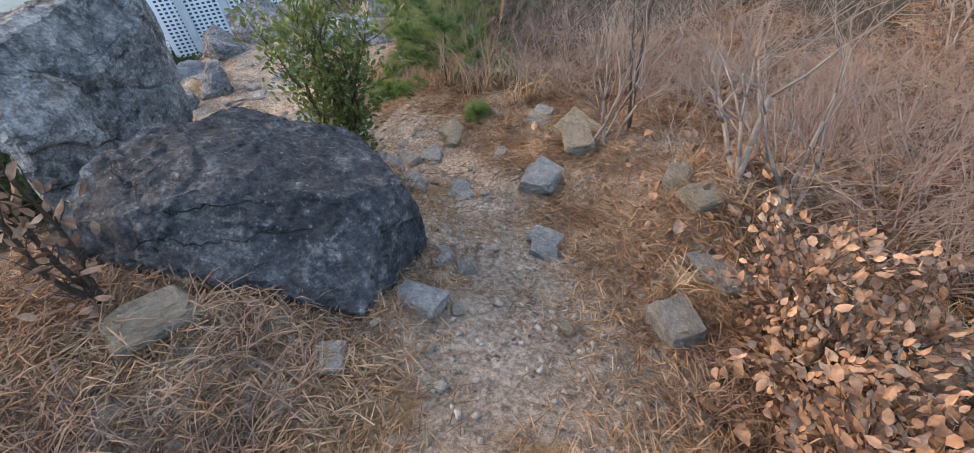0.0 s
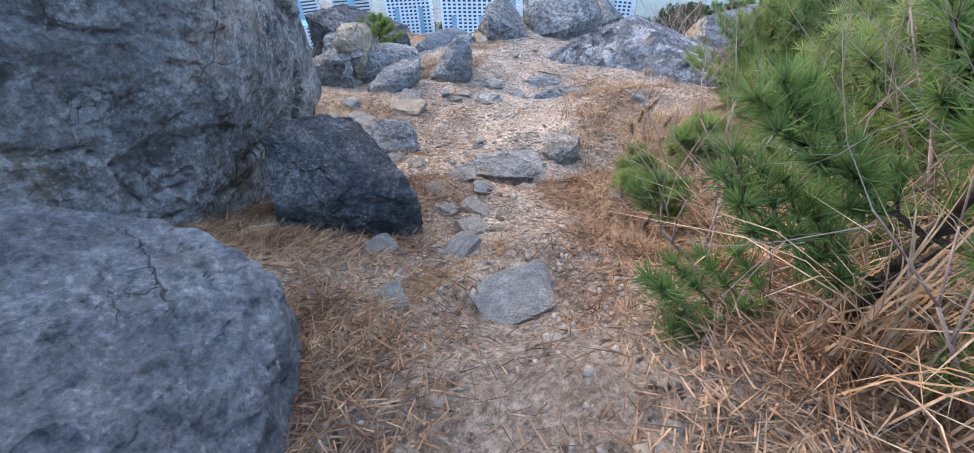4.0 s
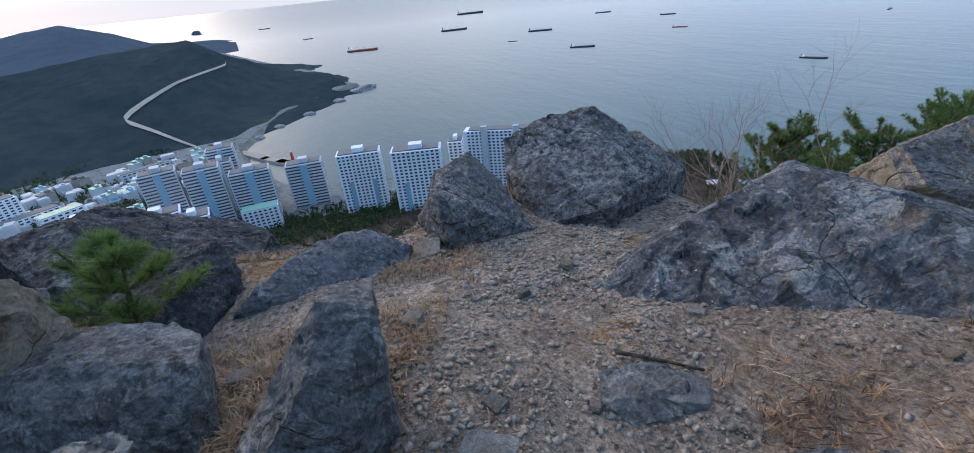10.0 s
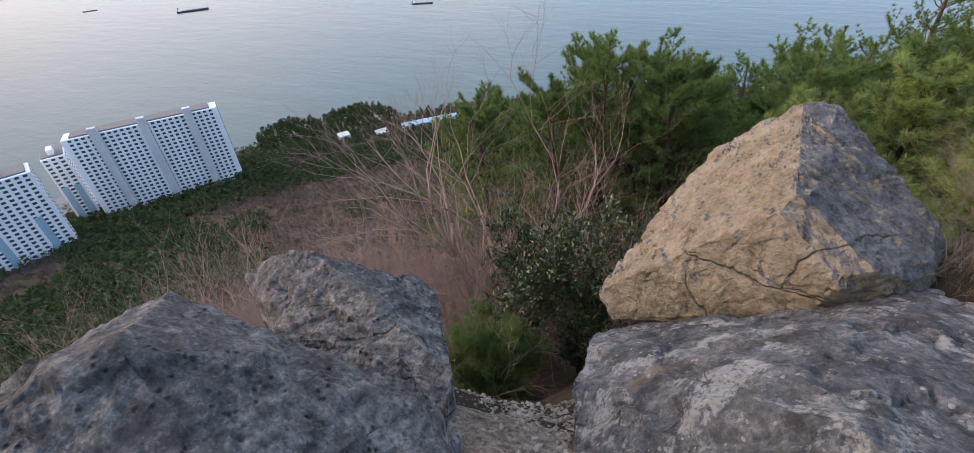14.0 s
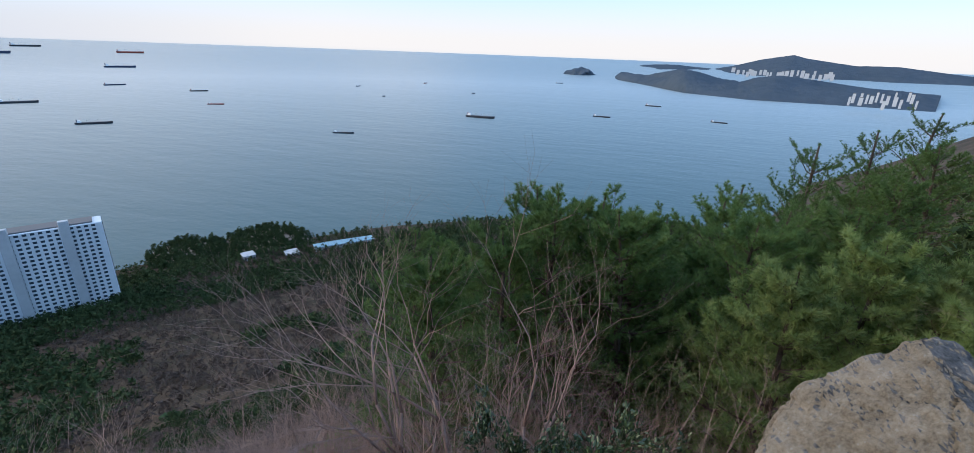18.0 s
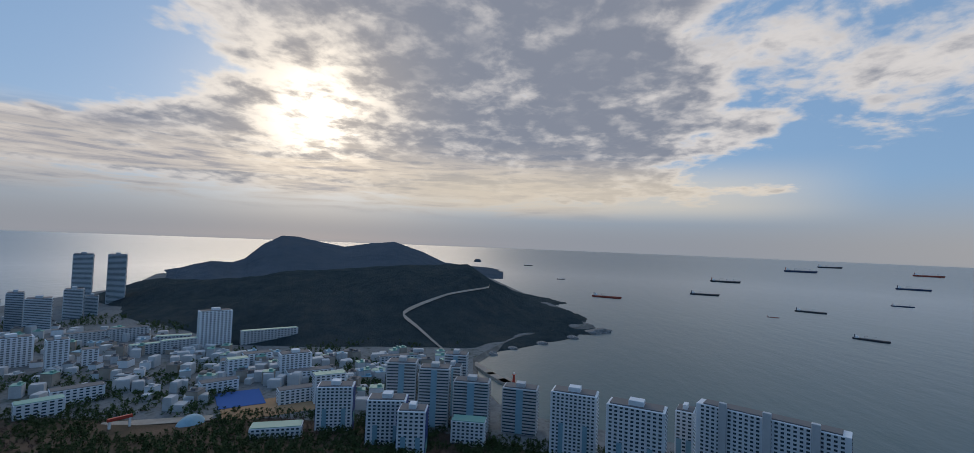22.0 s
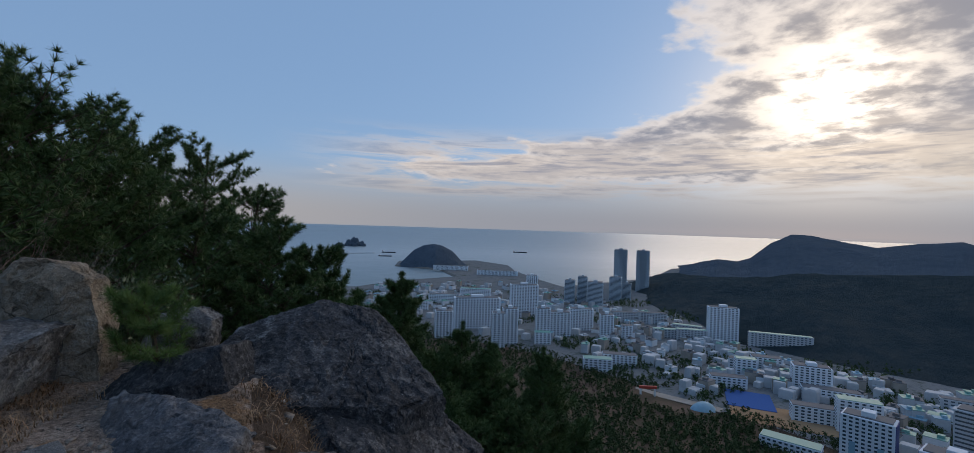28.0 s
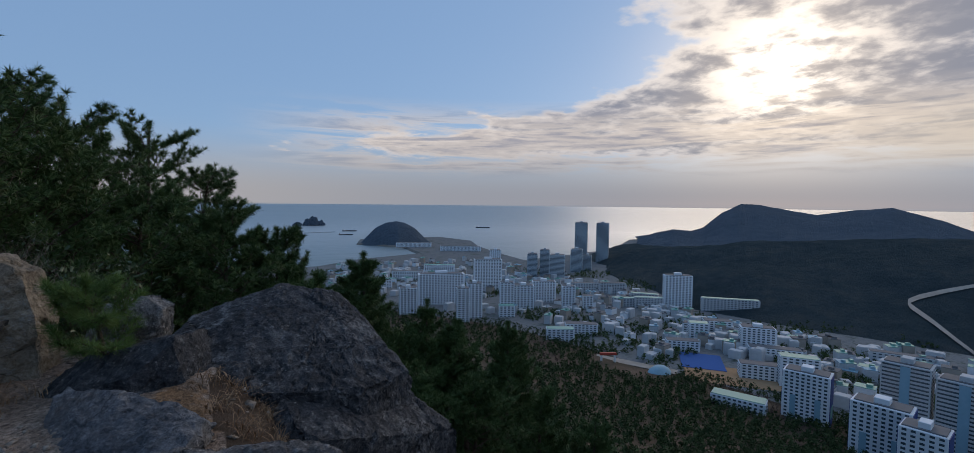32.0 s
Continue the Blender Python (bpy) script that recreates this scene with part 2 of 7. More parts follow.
            both.inputs[1].default_value = 0.5
            t.links.new(total.outputs[0], both.inputs[2])
            height = both.outputs[0]
        t.links.new(height, n.inputs["Height"])
        t.links.new(n.outputs[0], b.inputs["Normal"])
    return m


def plain(name, colour, rough=0.6, metal=0.0, spec=0.4, tint=0.06):
    return surface(name, [tuple(c * (1 - tint) for c in colour), tuple(min(1, c * (1 + tint)) for c in colour)], 0.8, rough, 0.0, metal=metal, spec=spec)


LICHEN, RUST, CHAR = (0.54, 0.555, 0.55), (0.33, 0.22, 0.12), (0.085, 0.085, 0.09)
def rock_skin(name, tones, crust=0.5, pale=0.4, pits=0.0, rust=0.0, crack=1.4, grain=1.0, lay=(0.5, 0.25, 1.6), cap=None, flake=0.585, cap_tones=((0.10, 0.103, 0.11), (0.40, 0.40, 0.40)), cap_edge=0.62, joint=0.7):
    """Weathered stone: a coarse and a fine mottle, dark crust, pale lichen spots and flakes, cracks along its layers, and relief."""
    m = bpy.data.materials.new(name)
    m.use_nodes = True
    t = m.node_tree
    b = t.nodes["Principled BSDF"]
    b.inputs["Roughness"].default_value, b.inputs["Specular IOR Level"].default_value = 0.9, 0.2
    at = t.nodes.new("ShaderNodeTexCoord").outputs["Object"]

    def tex(scale, detail=8.0, rough=0.65, warp=0.0, vec=None):
        n = t.nodes.new("ShaderNodeTexNoise")
        for k, v in (("Scale", scale), ("Detail", detail), ("Roughness", rough), ("Distortion", warp)):
            n.inputs[k].default_value = v
        t.links.new(at if vec is None else vec, n.inputs["Vector"])
        return n.outputs[0]

    def span(x, lo, hi, a=0.0, c=1.0):
        n = t.nodes.new("ShaderNodeMapRange")
        for k, v in ((1, lo), (2, hi), (3, a), (4, c)):
            n.inputs[k].default_value = v
        t.links.new(x, n.inputs[0])
        return n.outputs[0]

    def calc(op, x, y):
        n = t.nodes.new("ShaderNodeMath")
        n.operation = op
        for k, v in enumerate((x, y)):
            if isinstance(v, (int, float)):
                n.inputs[k].default_value = v
            else:
                t.links.new(v, n.inputs[k])
        return n.outputs[0]

    def over(f, low, high):
        n = t.nodes.new("ShaderNodeMix")
        n.data_type = "RGBA"
        t.links.new(f, n.inputs[0])
        for k, v in ((6, low), (7, high)):
            if isinstance(v, tuple):
                n.inputs[k].default_value = (*v, 1)
            else:
                t.links.new(v, n.inputs[k])
        return n.outputs[2]

    fine = tex(46.0 * grain, 6.0, 0.8)
    middle = tex(9.0 * grain, 10.0, 0.72)
    mottle = calc("ADD", calc("ADD", calc("MULTIPLY", tex(1.7, 5.0), 0.25), calc("MULTIPLY", middle, 0.42)), calc("MULTIPLY", fine, 0.33))
    ramp = t.nodes.new("ShaderNodeValToRGB")
    e = ramp.color_ramp.elements
    e.new(0.5)
    for k, c in enumerate(tones):
        e[k].position, e[k].color = 0.41 + 0.09 * k, (*c, 1)
    t.links.new(mottle, ramp.inputs[0])
    colour = ramp.outputs[0]
    dark = tuple(c * 0.42 for c in tones[0])
    shell = calc("MULTIPLY", span(tex(4.2 * grain, 12.0, 0.78), 0.50, 0.57), span(fine, 0.36, 0.52, 0.35, 1.0))
    colour = over(calc("MULTIPLY", shell, crust), colour, dark)
    if rust:
        colour = over(calc("MULTIPLY", span(tex(1.9, 9.0, 0.7), 0.56, 0.66), rust), colour, (0.34, 0.23, 0.13))
    flakes = calc("MULTIPLY", span(tex(3.1, 12.0, 0.74, 0.4), flake, flake + 0.04), span(fine, 0.38, 0.50, 0.2, 1.0))
    colour = over(calc("MULTIPLY", flakes, pale), colour, (0.50, 0.52, 0.53))
    spots = t.nodes.new("ShaderNodeTexVoronoi")
    spots.inputs["Scale"].default_value = 26.0 * grain
    t.links.new(at, spots.inputs["Vector"])
    colour = over(calc("MULTIPLY", calc("LESS_THAN", spots.outputs["Distance"], 0.19), calc("MULTIPLY", span(middle, 0.50, 0.56), 0.8 * pale)), colour, (0.55, 0.56, 0.55))
    # Grey tones take over on faces turned towards the cap direction.
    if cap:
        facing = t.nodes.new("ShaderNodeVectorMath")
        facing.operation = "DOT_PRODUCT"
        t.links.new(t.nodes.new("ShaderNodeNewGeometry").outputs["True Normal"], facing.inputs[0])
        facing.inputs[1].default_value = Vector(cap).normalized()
        cap_facing = calc("ADD", facing.outputs["Value"], span(tex(3.0, 8.0, 0.7), 0.3, 0.7, -0.3, 0.3))
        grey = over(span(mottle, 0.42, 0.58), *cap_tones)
        colour = over(span(cap_facing, cap_edge, cap_edge + 0.12), colour, grey)
    # Cracks and bedding joints: two nets of warped cell edges, drawn out along the layers.
    lines = None
    for scale, width, keep in ((crack, 0.006, 0.50), (crack * 3.1, 0.012, 0.56)):
        mp = t.nodes.new("ShaderNodeMapping")
        mp.inputs["Rotation"].default_value = (lay[0], lay[1], 0.4)
        mp.inputs["Scale"].default_value = (1.0, 1.0, lay[2])
        t.links.new(at, mp.inputs["Vector"])
        wave = t.nodes.new("ShaderNodeTexNoise")
        wave.inputs["Scale"].default_value, wave.inputs["Detail"].default_value = scale * 2.2, 7.0
        t.links.new(at, wave.inputs["Vector"])
        warp = t.nodes.new("ShaderNodeVectorMath")
        warp.operation = "MULTIPLY_ADD"
        t.links.new(wave.outputs[1], warp.inputs[0])
        warp.inputs[1].default_value = (0.55 / scale,) * 3
        t.links.new(mp.outputs[0], warp.inputs[2])
        cells = t.nodes.new("ShaderNodeTexVoronoi")
        cells.feature = "DISTANCE_TO_EDGE"
        cells.inputs["Scale"].default_value = scale
        t.links.new(warp.outputs[0], cells.inputs["Vector"])
        one = calc("MULTIPLY", span(cells.outputs["Distance"], 0.0, width, 1.0, 0.0), span(tex(scale * 0.9, 3.0), keep, keep + 0.06))
        lines = one if lines is None else calc("MAXIMUM", lines, one)
    colour = over(calc("MULTIPLY", lines, joint), colour, (0.022, 0.022, 0.023))
    height = calc("ADD", calc("MULTIPLY", middle, 1.0), calc("MULTIPLY", fine, 0.28))
    if pits:
        holes = t.nodes.new("ShaderNodeTexVoronoi")
        holes.inputs["Scale"].default_value = 34.0
        t.links.new(at, holes.inputs["Vector"])
        hole = calc("MULTIPLY", span(holes.outputs["Distance"], 0.10, 0.34, 1.0, 0.0), span(tex(11.0, 4.0), 0.44, 0.54))
        colour = over(calc("MULTIPLY", hole, pits), colour, (0.025, 0.025, 0.027))
        height = calc("SUBTRACT", height, calc("MULTIPLY", hole, 0.25))
    height = calc("SUBTRACT", height, calc("MULTIPLY", lines, 0.5))
    t.links.new(colour, b.inputs["Base Color"])
    n = t.nodes.new("ShaderNodeBump")
    n.inputs["Strength"].default_value, n.inputs["Distance"].default_value = 1.0, 0.085
    t.links.new(height, n.inputs["Height"])
    t.links.new(n.outputs[0], b.inputs["Normal"])
    return m


M_ROCK = rock_skin("grey_rock", [(0.085, 0.09, 0.096), (0.225, 0.232, 0.238), (0.48, 0.485, 0.48)], 0.8, 0.5, rust=0.3)
M_ROCK_DARK = rock_skin("dark_rock", [(0.028, 0.031, 0.038), (0.082, 0.089, 0.10), (0.24, 0.246, 0.255)], 0.65, 0.35, crack=1.1)
M_ROCK_BLUE = rock_skin("blue_grey_rock", [(0.065, 0.074, 0.088), (0.175, 0.19, 0.215), (0.36, 0.375, 0.40)], 0.5, 0.35, rust=0.2, crack=1.3)
M_ROCK_PIT = rock_skin("pitted_rock", [(0.075, 0.076, 0.081), (0.205, 0.205, 0.21), (0.47, 0.465, 0.46)], 0.6, 0.3, 0.9, crack=0.7, grain=1.5, lay=(0.2, 0.1, 0.8))
M_ROCK_LICHEN = rock_skin("lichen_rock", [(0.062, 0.07, 0.081), (0.16, 0.17, 0.186), (0.36, 0.37, 0.385)], 0.7, 0.75, rust=0.45, crack=0.9, flake=0.54)
M_ROCK_TAN = rock_skin("tan_rock", [(0.19, 0.158, 0.118), (0.36, 0.305, 0.235), (0.50, 0.44, 0.36)], 0.22, 0.35, crack=0.8, grain=1.2)
# Grey crust caps this rock; its tones also carry the backlit side's shade.
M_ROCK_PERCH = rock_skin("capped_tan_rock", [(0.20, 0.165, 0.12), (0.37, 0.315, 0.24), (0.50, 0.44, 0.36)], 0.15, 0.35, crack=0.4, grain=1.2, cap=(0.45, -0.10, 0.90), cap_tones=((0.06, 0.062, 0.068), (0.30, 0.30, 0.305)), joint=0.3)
M_STONE = surface("loose_stone", [(0.14, 0.13, 0.122), (0.27, 0.25, 0.228), (0.42, 0.39, 0.355)], 5.0, 0.9, 0.8, 40, [(CHAR, 14.0, 0.62)], random_tint=0.35, speckle=60)
M_GRAVEL = surface("trail_gravel", [(0.165, 0.145, 0.125), (0.29, 0.255, 0.22), (0.43, 0.38, 0.325)], 9.0, 0.92, 0.4, 60, random_tint=0.38)
M_STONE_BLUE = surface("blue_grey_stone", [(0.14, 0.146, 0.15), (0.245, 0.25, 0.252), (0.40, 0.40, 0.39)], 5.0, 0.88, 0.8, 40, [(LICHEN, 20.0, 0.64), (CHAR, 9.0, 0.66)], random_tint=0.25, speckle=60)
M_SOIL = surface("trail_soil", [(0.20, 0.155, 0.125), (0.34, 0.272, 0.225), (0.50, 0.415, 0.35)], 3.0, 0.95, 1.0, 38, [((0.30, 0.19, 0.11), 1.1, 0.58), ((0.12, 0.095, 0.08), 16.0, 0.58), ((0.44, 0.37, 0.31), 34.0, 0.63)], speckle=40)


def wood_floor(m):
    """Lets brown forest floor take over where the ground's own mask says so."""
    t = m.node_tree
    b = t.nodes["Principled BSDF"]
    at = t.nodes.new("ShaderNodeTexCoord").outputs["Object"]
    soil = b.inputs["Base Color"].links[0].from_socket
    grain = []
    for s in (0.05, 1.6, 6.0):
        n = t.nodes.new("ShaderNodeTexNoise")
        n.inputs["Scale"].default_value, n.inputs["Detail"].default_value = s, 8.0
        t.links.new(at, n.inputs["Vector"])
        grain.append(n.outputs[0])
    blend = t.nodes.new("ShaderNodeMix")
    blend.inputs[0].default_value = 0.5
    t.links.new(grain[0], blend.inputs[2])
    t.links.new(grain[1], blend.inputs[3])
    ramp = t.nodes.new("ShaderNodeValToRGB")
    e = ramp.color_ramp.elements
    e.new(0.5)
    for i, (p, c) in enumerate(((0.36, (0.026, 0.030, 0.018)), (0.5, (0.060, 0.045, 0.033)), (0.64, (0.115, 0.082, 0.060)))):
        e[i].position, e[i].color = p, (*c, 1)
    t.links.new(blend.outputs[0], ramp.inputs[0])
    mask = t.nodes.new("ShaderNodeAttribute")
    mask.attribute_name = "wood"
    k = t.nodes.new("ShaderNodeMath")
    k.operation = "MULTIPLY_ADD"
    t.links.new(grain[2], k.inputs[0])
    k.inputs[1].default_value = 0.9
    t.links.new(mask.outputs["Fac"], k.inputs[2])
    f = t.nodes.new("ShaderNodeMapRange")
    f.inputs[1].default_value, f.inputs[2].default_value = 0.85, 1.05
    t.links.new(k.outputs[0], f.inputs[0])
    mixer = t.nodes.new("ShaderNodeMix")
    mixer.data_type = "RGBA"
    t.links.new(f.outputs[0], mixer.inputs[0])
    t.links.new(soil, mixer.inputs[6])
    t.links.new(ramp.outputs[0], mixer.inputs[7])
    t.links.new(mixer.outputs[2], b.inputs["Base Color"])


wood_floor(M_SOIL)
M_TOWN_GROUND = surface("town_ground", [(0.12, 0.135, 0.145), (0.20, 0.215, 0.225), (0.07, 0.085, 0.07)], 0.03, 0.9, 0.0, spec=0.0)
# The headland's woods, with distance haze put into the colour as lifted blue-grey.
M_HILL_HAZED = surface("hazed_wooded_hill", [(0.0495, 0.0792, 0.0957), (0.0742, 0.106, 0.122), (0.109, 0.132, 0.139)], 0.006, 0.95, 1.0, 0.09, spec=0.0)
# Far land: its blue is air haze painted into the base colour.
M_FAR_HILL_HAZED = surface("far_hazed_hill", [(0.075, 0.108, 0.145), (0.105, 0.138, 0.178)], 0.003, 0.95, 0.6, 0.03, spec=0.0)
M_BEACH = surface("stony_beach", [(0.13, 0.125, 0.115), (0.19, 0.18, 0.165), (0.27, 0.25, 0.225)], 0.06, 0.95, 0.0, spec=0.0)
M_SAND = surface("pale_track", [(0.30, 0.27, 0.235), (0.42, 0.38, 0.335)], 0.02, 0.95, 0.0, spec=0.0)


def water():
    m = bpy.data.materials.new("sea_water")
    m.use_nodes = True
    t = m.node_tree
    t.nodes.remove(t.nodes["Principled BSDF"])
    deep, gloss = t.nodes.new("ShaderNodeBsdfDiffuse"), t.nodes.new("ShaderNodeBsdfGlossy")
    deep.inputs["Color"].default_value = (0.040, 0.106, 0.126, 1)
    gloss.inputs["Color"].default_value, gloss.inputs["Roughness"].default_value = (0.94, 0.95, 0.95, 1), 0.46
    at = t.nodes.new("ShaderNodeTexCoord").outputs["Object"]
    total = None
    for s, amount, stretch in ((0.02, 1.0, 2.5), (0.12, 0.35, 1.6), (0.003, 1.6, 4.0)):
        mp = t.nodes.new("ShaderNodeMapping")
        mp.inputs["Rotation"].default_value = (0, 0, 0.6)
        mp.inputs["Scale"].default_value = (s, s * stretch, s)
        t.links.new(at, mp.inputs["Vector"])
        n = t.nodes.new("ShaderNodeTexNoise")
        n.inputs["Scale"].default_value, n.inputs["Detail"].default_value = 1.0, 5.0
        t.links.new(mp.outputs[0], n.inputs["Vector"])
        k = t.nodes.new("ShaderNodeMath")
        k.operation = "MULTIPLY"
        k.inputs[1].default_value = amount
        t.links.new(n.outputs[0], k.inputs[0])
        if total is None:
            total = k.outputs[0]
        else:
            j = t.nodes.new("ShaderNodeMath")
            t.links.new(total, j.inputs[0])
            t.links.new(k.outputs[0], j.inputs[1])
            total = j.outputs[0]
    n = t.nodes.new("ShaderNodeBump")
    n.inputs["Strength"].default_value, n.inputs["Distance"].default_value = 0.5, 1.2
    t.links.new(total, n.inputs["Height"])
    rim = t.nodes.new("ShaderNodeFresnel")
    rim.inputs["IOR"].default_value = 1.33
    share = t.nodes.new("ShaderNodeMath")
    share.operation = "MINIMUM"
    share.inputs[1].default_value = 0.62
    part_of = t.nodes.new("ShaderNodeMath")
    part_of.operation = "MULTIPLY"
    part_of.inputs[1].default_value = 0.76
    t.links.new(rim.outputs[0], part_of.inputs[0])
    t.links.new(part_of.outputs[0], share.inputs[0])
    blend = t.nodes.new("ShaderNodeMixShader")
    t.links.new(share.outputs[0], blend.inputs[0])
    t.links.new(deep.outputs[0], blend.inputs[1])
    t.links.new(gloss.outputs[0], blend.inputs[2])
    for k in (deep, gloss, rim):
        t.links.new(n.outputs[0], k.inputs["Normal"])
    t.links.new(blend.outputs[0], t.nodes["Material Output"].inputs["Surface"])
    return m


M_SEA = water()
# White walls; the blue of the sky's light is tinted into the base colour.
M_WALL_WHITE = surface("skylit_white_render", [(0.62, 0.68, 0.74), (0.73, 0.78, 0.83)], 0.05, 0.8, 0.0)
M_WALL_GREY = surface("grey_render", [(0.42, 0.45, 0.48), (0.52, 0.55, 0.58)], 0.05, 0.8, 0.0)
# Harbour tower walls, the haze in front of them mixed into the colour.
M_HAZE_WALL = surface("haze_tinted_panel", [(0.34, 0.42, 0.48), (0.42, 0.50, 0.56)], 0.05, 0.7, 0.0)
M_WALL_BLUE = surface("blue_panel", [(0.20, 0.36, 0.46), (0.26, 0.43, 0.54)], 0.05, 0.7, 0.0)
M_DEEP_BLUE = plain("deep_blue_panel", (0.02, 0.05, 0.20))
M_GREEN = plain("green_roof_paint", (0.16, 0.36, 0.32))
M_GLASS = plain("window_glass", (0.05, 0.075, 0.10), 0.15, spec=0.6)
M_ROOF = plain("roof_felt", (0.15, 0.155, 0.165), 0.9)
M_RED = plain("red_paint", (0.45, 0.06, 0.04))
M_HULL_BLUE = plain("navy_hull", (0.03, 0.05, 0.10))
M_HULL_DARK = plain("black_hull", (0.035, 0.04, 0.05))
M_HULL_RED = plain("red_hull", (0.28, 0.06, 0.04))
M_WHITE = plain("white_paint", (0.75, 0.76, 0.76))
M_BARK = surface("pine_bark", [(0.07, 0.055, 0.045), (0.14, 0.105, 0.085)], 8, 0.95, 1.0, 40)
M_TWIG = surface("dry_twig", [(0.20, 0.155, 0.125), (0.33, 0.27, 0.23)], 8, 0.9, 0.3, 60)
M_TWIG_PALE = surface("silvery_twig", [(0.16, 0.135, 0.118), (0.28, 0.24, 0.21)], 8, 0.9, 0.3, 60)
M_TWIG_RED = surface("reddish_twig", [(0.185, 0.126, 0.111), (0.33, 0.234, 0.202)], 8, 0.9, 0.3, 60)
M_NEEDLE_DARK = surface("dark_pine_needle", [(0.038, 0.072, 0.026), (0.07, 0.122, 0.042), (0.11, 0.165, 0.06)], 1.4, 0.55, 0.0, random_tint=0.3)
M_NEEDLE = surface("pine_needle", [(0.06, 0.112, 0.036), (0.105, 0.18, 0.056), (0.17, 0.245, 0.085)], 1.4, 0.55, 0.0, random_tint=0.3)
M_NEEDLE_LIGHT = surface("bright_pine_needle", [(0.10, 0.165, 0.055), (0.18, 0.25, 0.085), (0.26, 0.32, 0.13)], 1.4, 0.55, 0.0, random_tint=0.3)
M_LEAF_YELLOW = surface("yellowing_leaf", [(0.10, 0.10, 0.035), (0.22, 0.19, 0.06), (0.30, 0.21, 0.12)], 6, 0.5, 0.0, random_tint=0.5)
M_LEAF = surface("evergreen_leaf", [(0.05, 0.08, 0.026), (0.105, 0.15, 0.046), (0.22, 0.26, 0.10)], 6, 0.4, 0.0, random_tint=0.35, spec=0.5)


def sheer(m, share):
    """Lets part of the light pass through thin leaves and needles."""
    t = m.node_tree
    b = t.nodes["Principled BSDF"]
    through_leaf, blend = t.nodes.new("ShaderNodeBsdfTranslucent"), t.nodes.new("ShaderNodeMixShader")
    blend.inputs[0].default_value = share
    t.links.new(b.inputs["Base Color"].links[0].from_socket, through_leaf.inputs["Color"])
    t.links.new(b.outputs[0], blend.inputs[1])
    t.links.new(through_leaf.outputs[0], blend.inputs[2])
    t.links.new(blend.outputs[0], t.nodes["Material Output"].inputs["Surface"])


for m in (M_NEEDLE, M_NEEDLE_LIGHT, M_LEAF):
    sheer(m, 0.4)
M_DEAD_LEAF = surface("fallen_leaf", [(0.12, 0.066, 0.046), (0.25, 0.145, 0.098), (0.42, 0.29, 0.20)], 5, 0.75, 0.0, random_tint=0.4)
M_LEAF_DARK = surface("dark_evergreen_leaf", [(0.022, 0.042, 0.02), (0.04, 0.07, 0.03), (0.075, 0.11, 0.05)], 6, 0.35, 0.0, random_tint=0.35, spec=0.5)
M_STRAW_DARK = surface("brown_dry_grass", [(0.11, 0.085, 0.065), (0.19, 0.15, 0.12)], 3, 0.85, 0.0, random_tint=0.3)
M_STRAW = surface("dry_grass", [(0.18, 0.105, 0.06), (0.33, 0.21, 0.125), (0.52, 0.37, 0.235)], 3, 0.8, 0.0, random_tint=0.5)
M_LITTER = surface("needle_litter", [(0.13, 0.062, 0.038), (0.32, 0.18, 0.105), (0.56, 0.38, 0.25)], 3, 0.85, 0.0, random_tint=0.6)
M_LITTER_DARK = surface("dark_needle_litter", [(0.085, 0.05, 0.04), (0.17, 0.105, 0.08), (0.32, 0.22, 0.165)], 3, 0.85, 0.0, random_tint=0.35)
M_CROWN = surface("tree_crown", [(0.024, 0.044, 0.022), (0.05, 0.08, 0.034), (0.095, 0.13, 0.054)], 0.3, 0.8, 0.0, random_tint=0.4, spec=0.08)
M_BARE = surface("bare_crown", [(0.07, 0.054, 0.047), (0.13, 0.098, 0.084)], 0.3, 0.9, 0.0, random_tint=0.3)

# ---- building tools ----
def part(name, bm, material, parent=None, label="", smooth=False):
    """Links a bmesh as one mesh object under a thing or a part."""
    me = bpy.data.meshes.new(name)
    bm.to_mesh(me)
    bm.free()
    me.materials.append(material)
    if smooth:
        me.shade_smooth()
    ob = new(name, me)
    if parent is not None:
        ob.parent = parent
    if label:
        ob["label"] = label
    return ob


def raw(name, verts, faces, material, parent=None, smooth=False):
    """Links vertices and faces as one mesh object."""
    me = bpy.data.meshes.new(name)
    me.from_pydata(verts, [], faces)
    me.materials.append(material)
    if smooth:
        me.shade_smooth()
    ob = new(name, me)
    if parent is not None:
        ob.parent = parent
    return ob


def empty(name, label, category, m=None, group="", kind=""):
    ob = new(name)
    if m is not None:
        ob.matrix_basis = m
    return tagged(ob, label, category, group, kind)


def box(bm, x, y, z, sx, sy, sz, turn=0.0, bevel=0.0):
    """Adds a box with its base centre at x, y, z."""
    m = Matrix.Translation((x, y, z + sz / 2)) @ Matrix.Rotation(turn, 4, "Z") @ Matrix.Diagonal((sx, sy, sz, 1))
    made = bmesh.ops.create_cube(bm, size=1, matrix=m)
    if bevel:
        edges = list({e for v in made["verts"] for e in v.link_edges})
        bmesh.ops.bevel(bm, geom=edges, offset=bevel, segments=1, affect="EDGES")


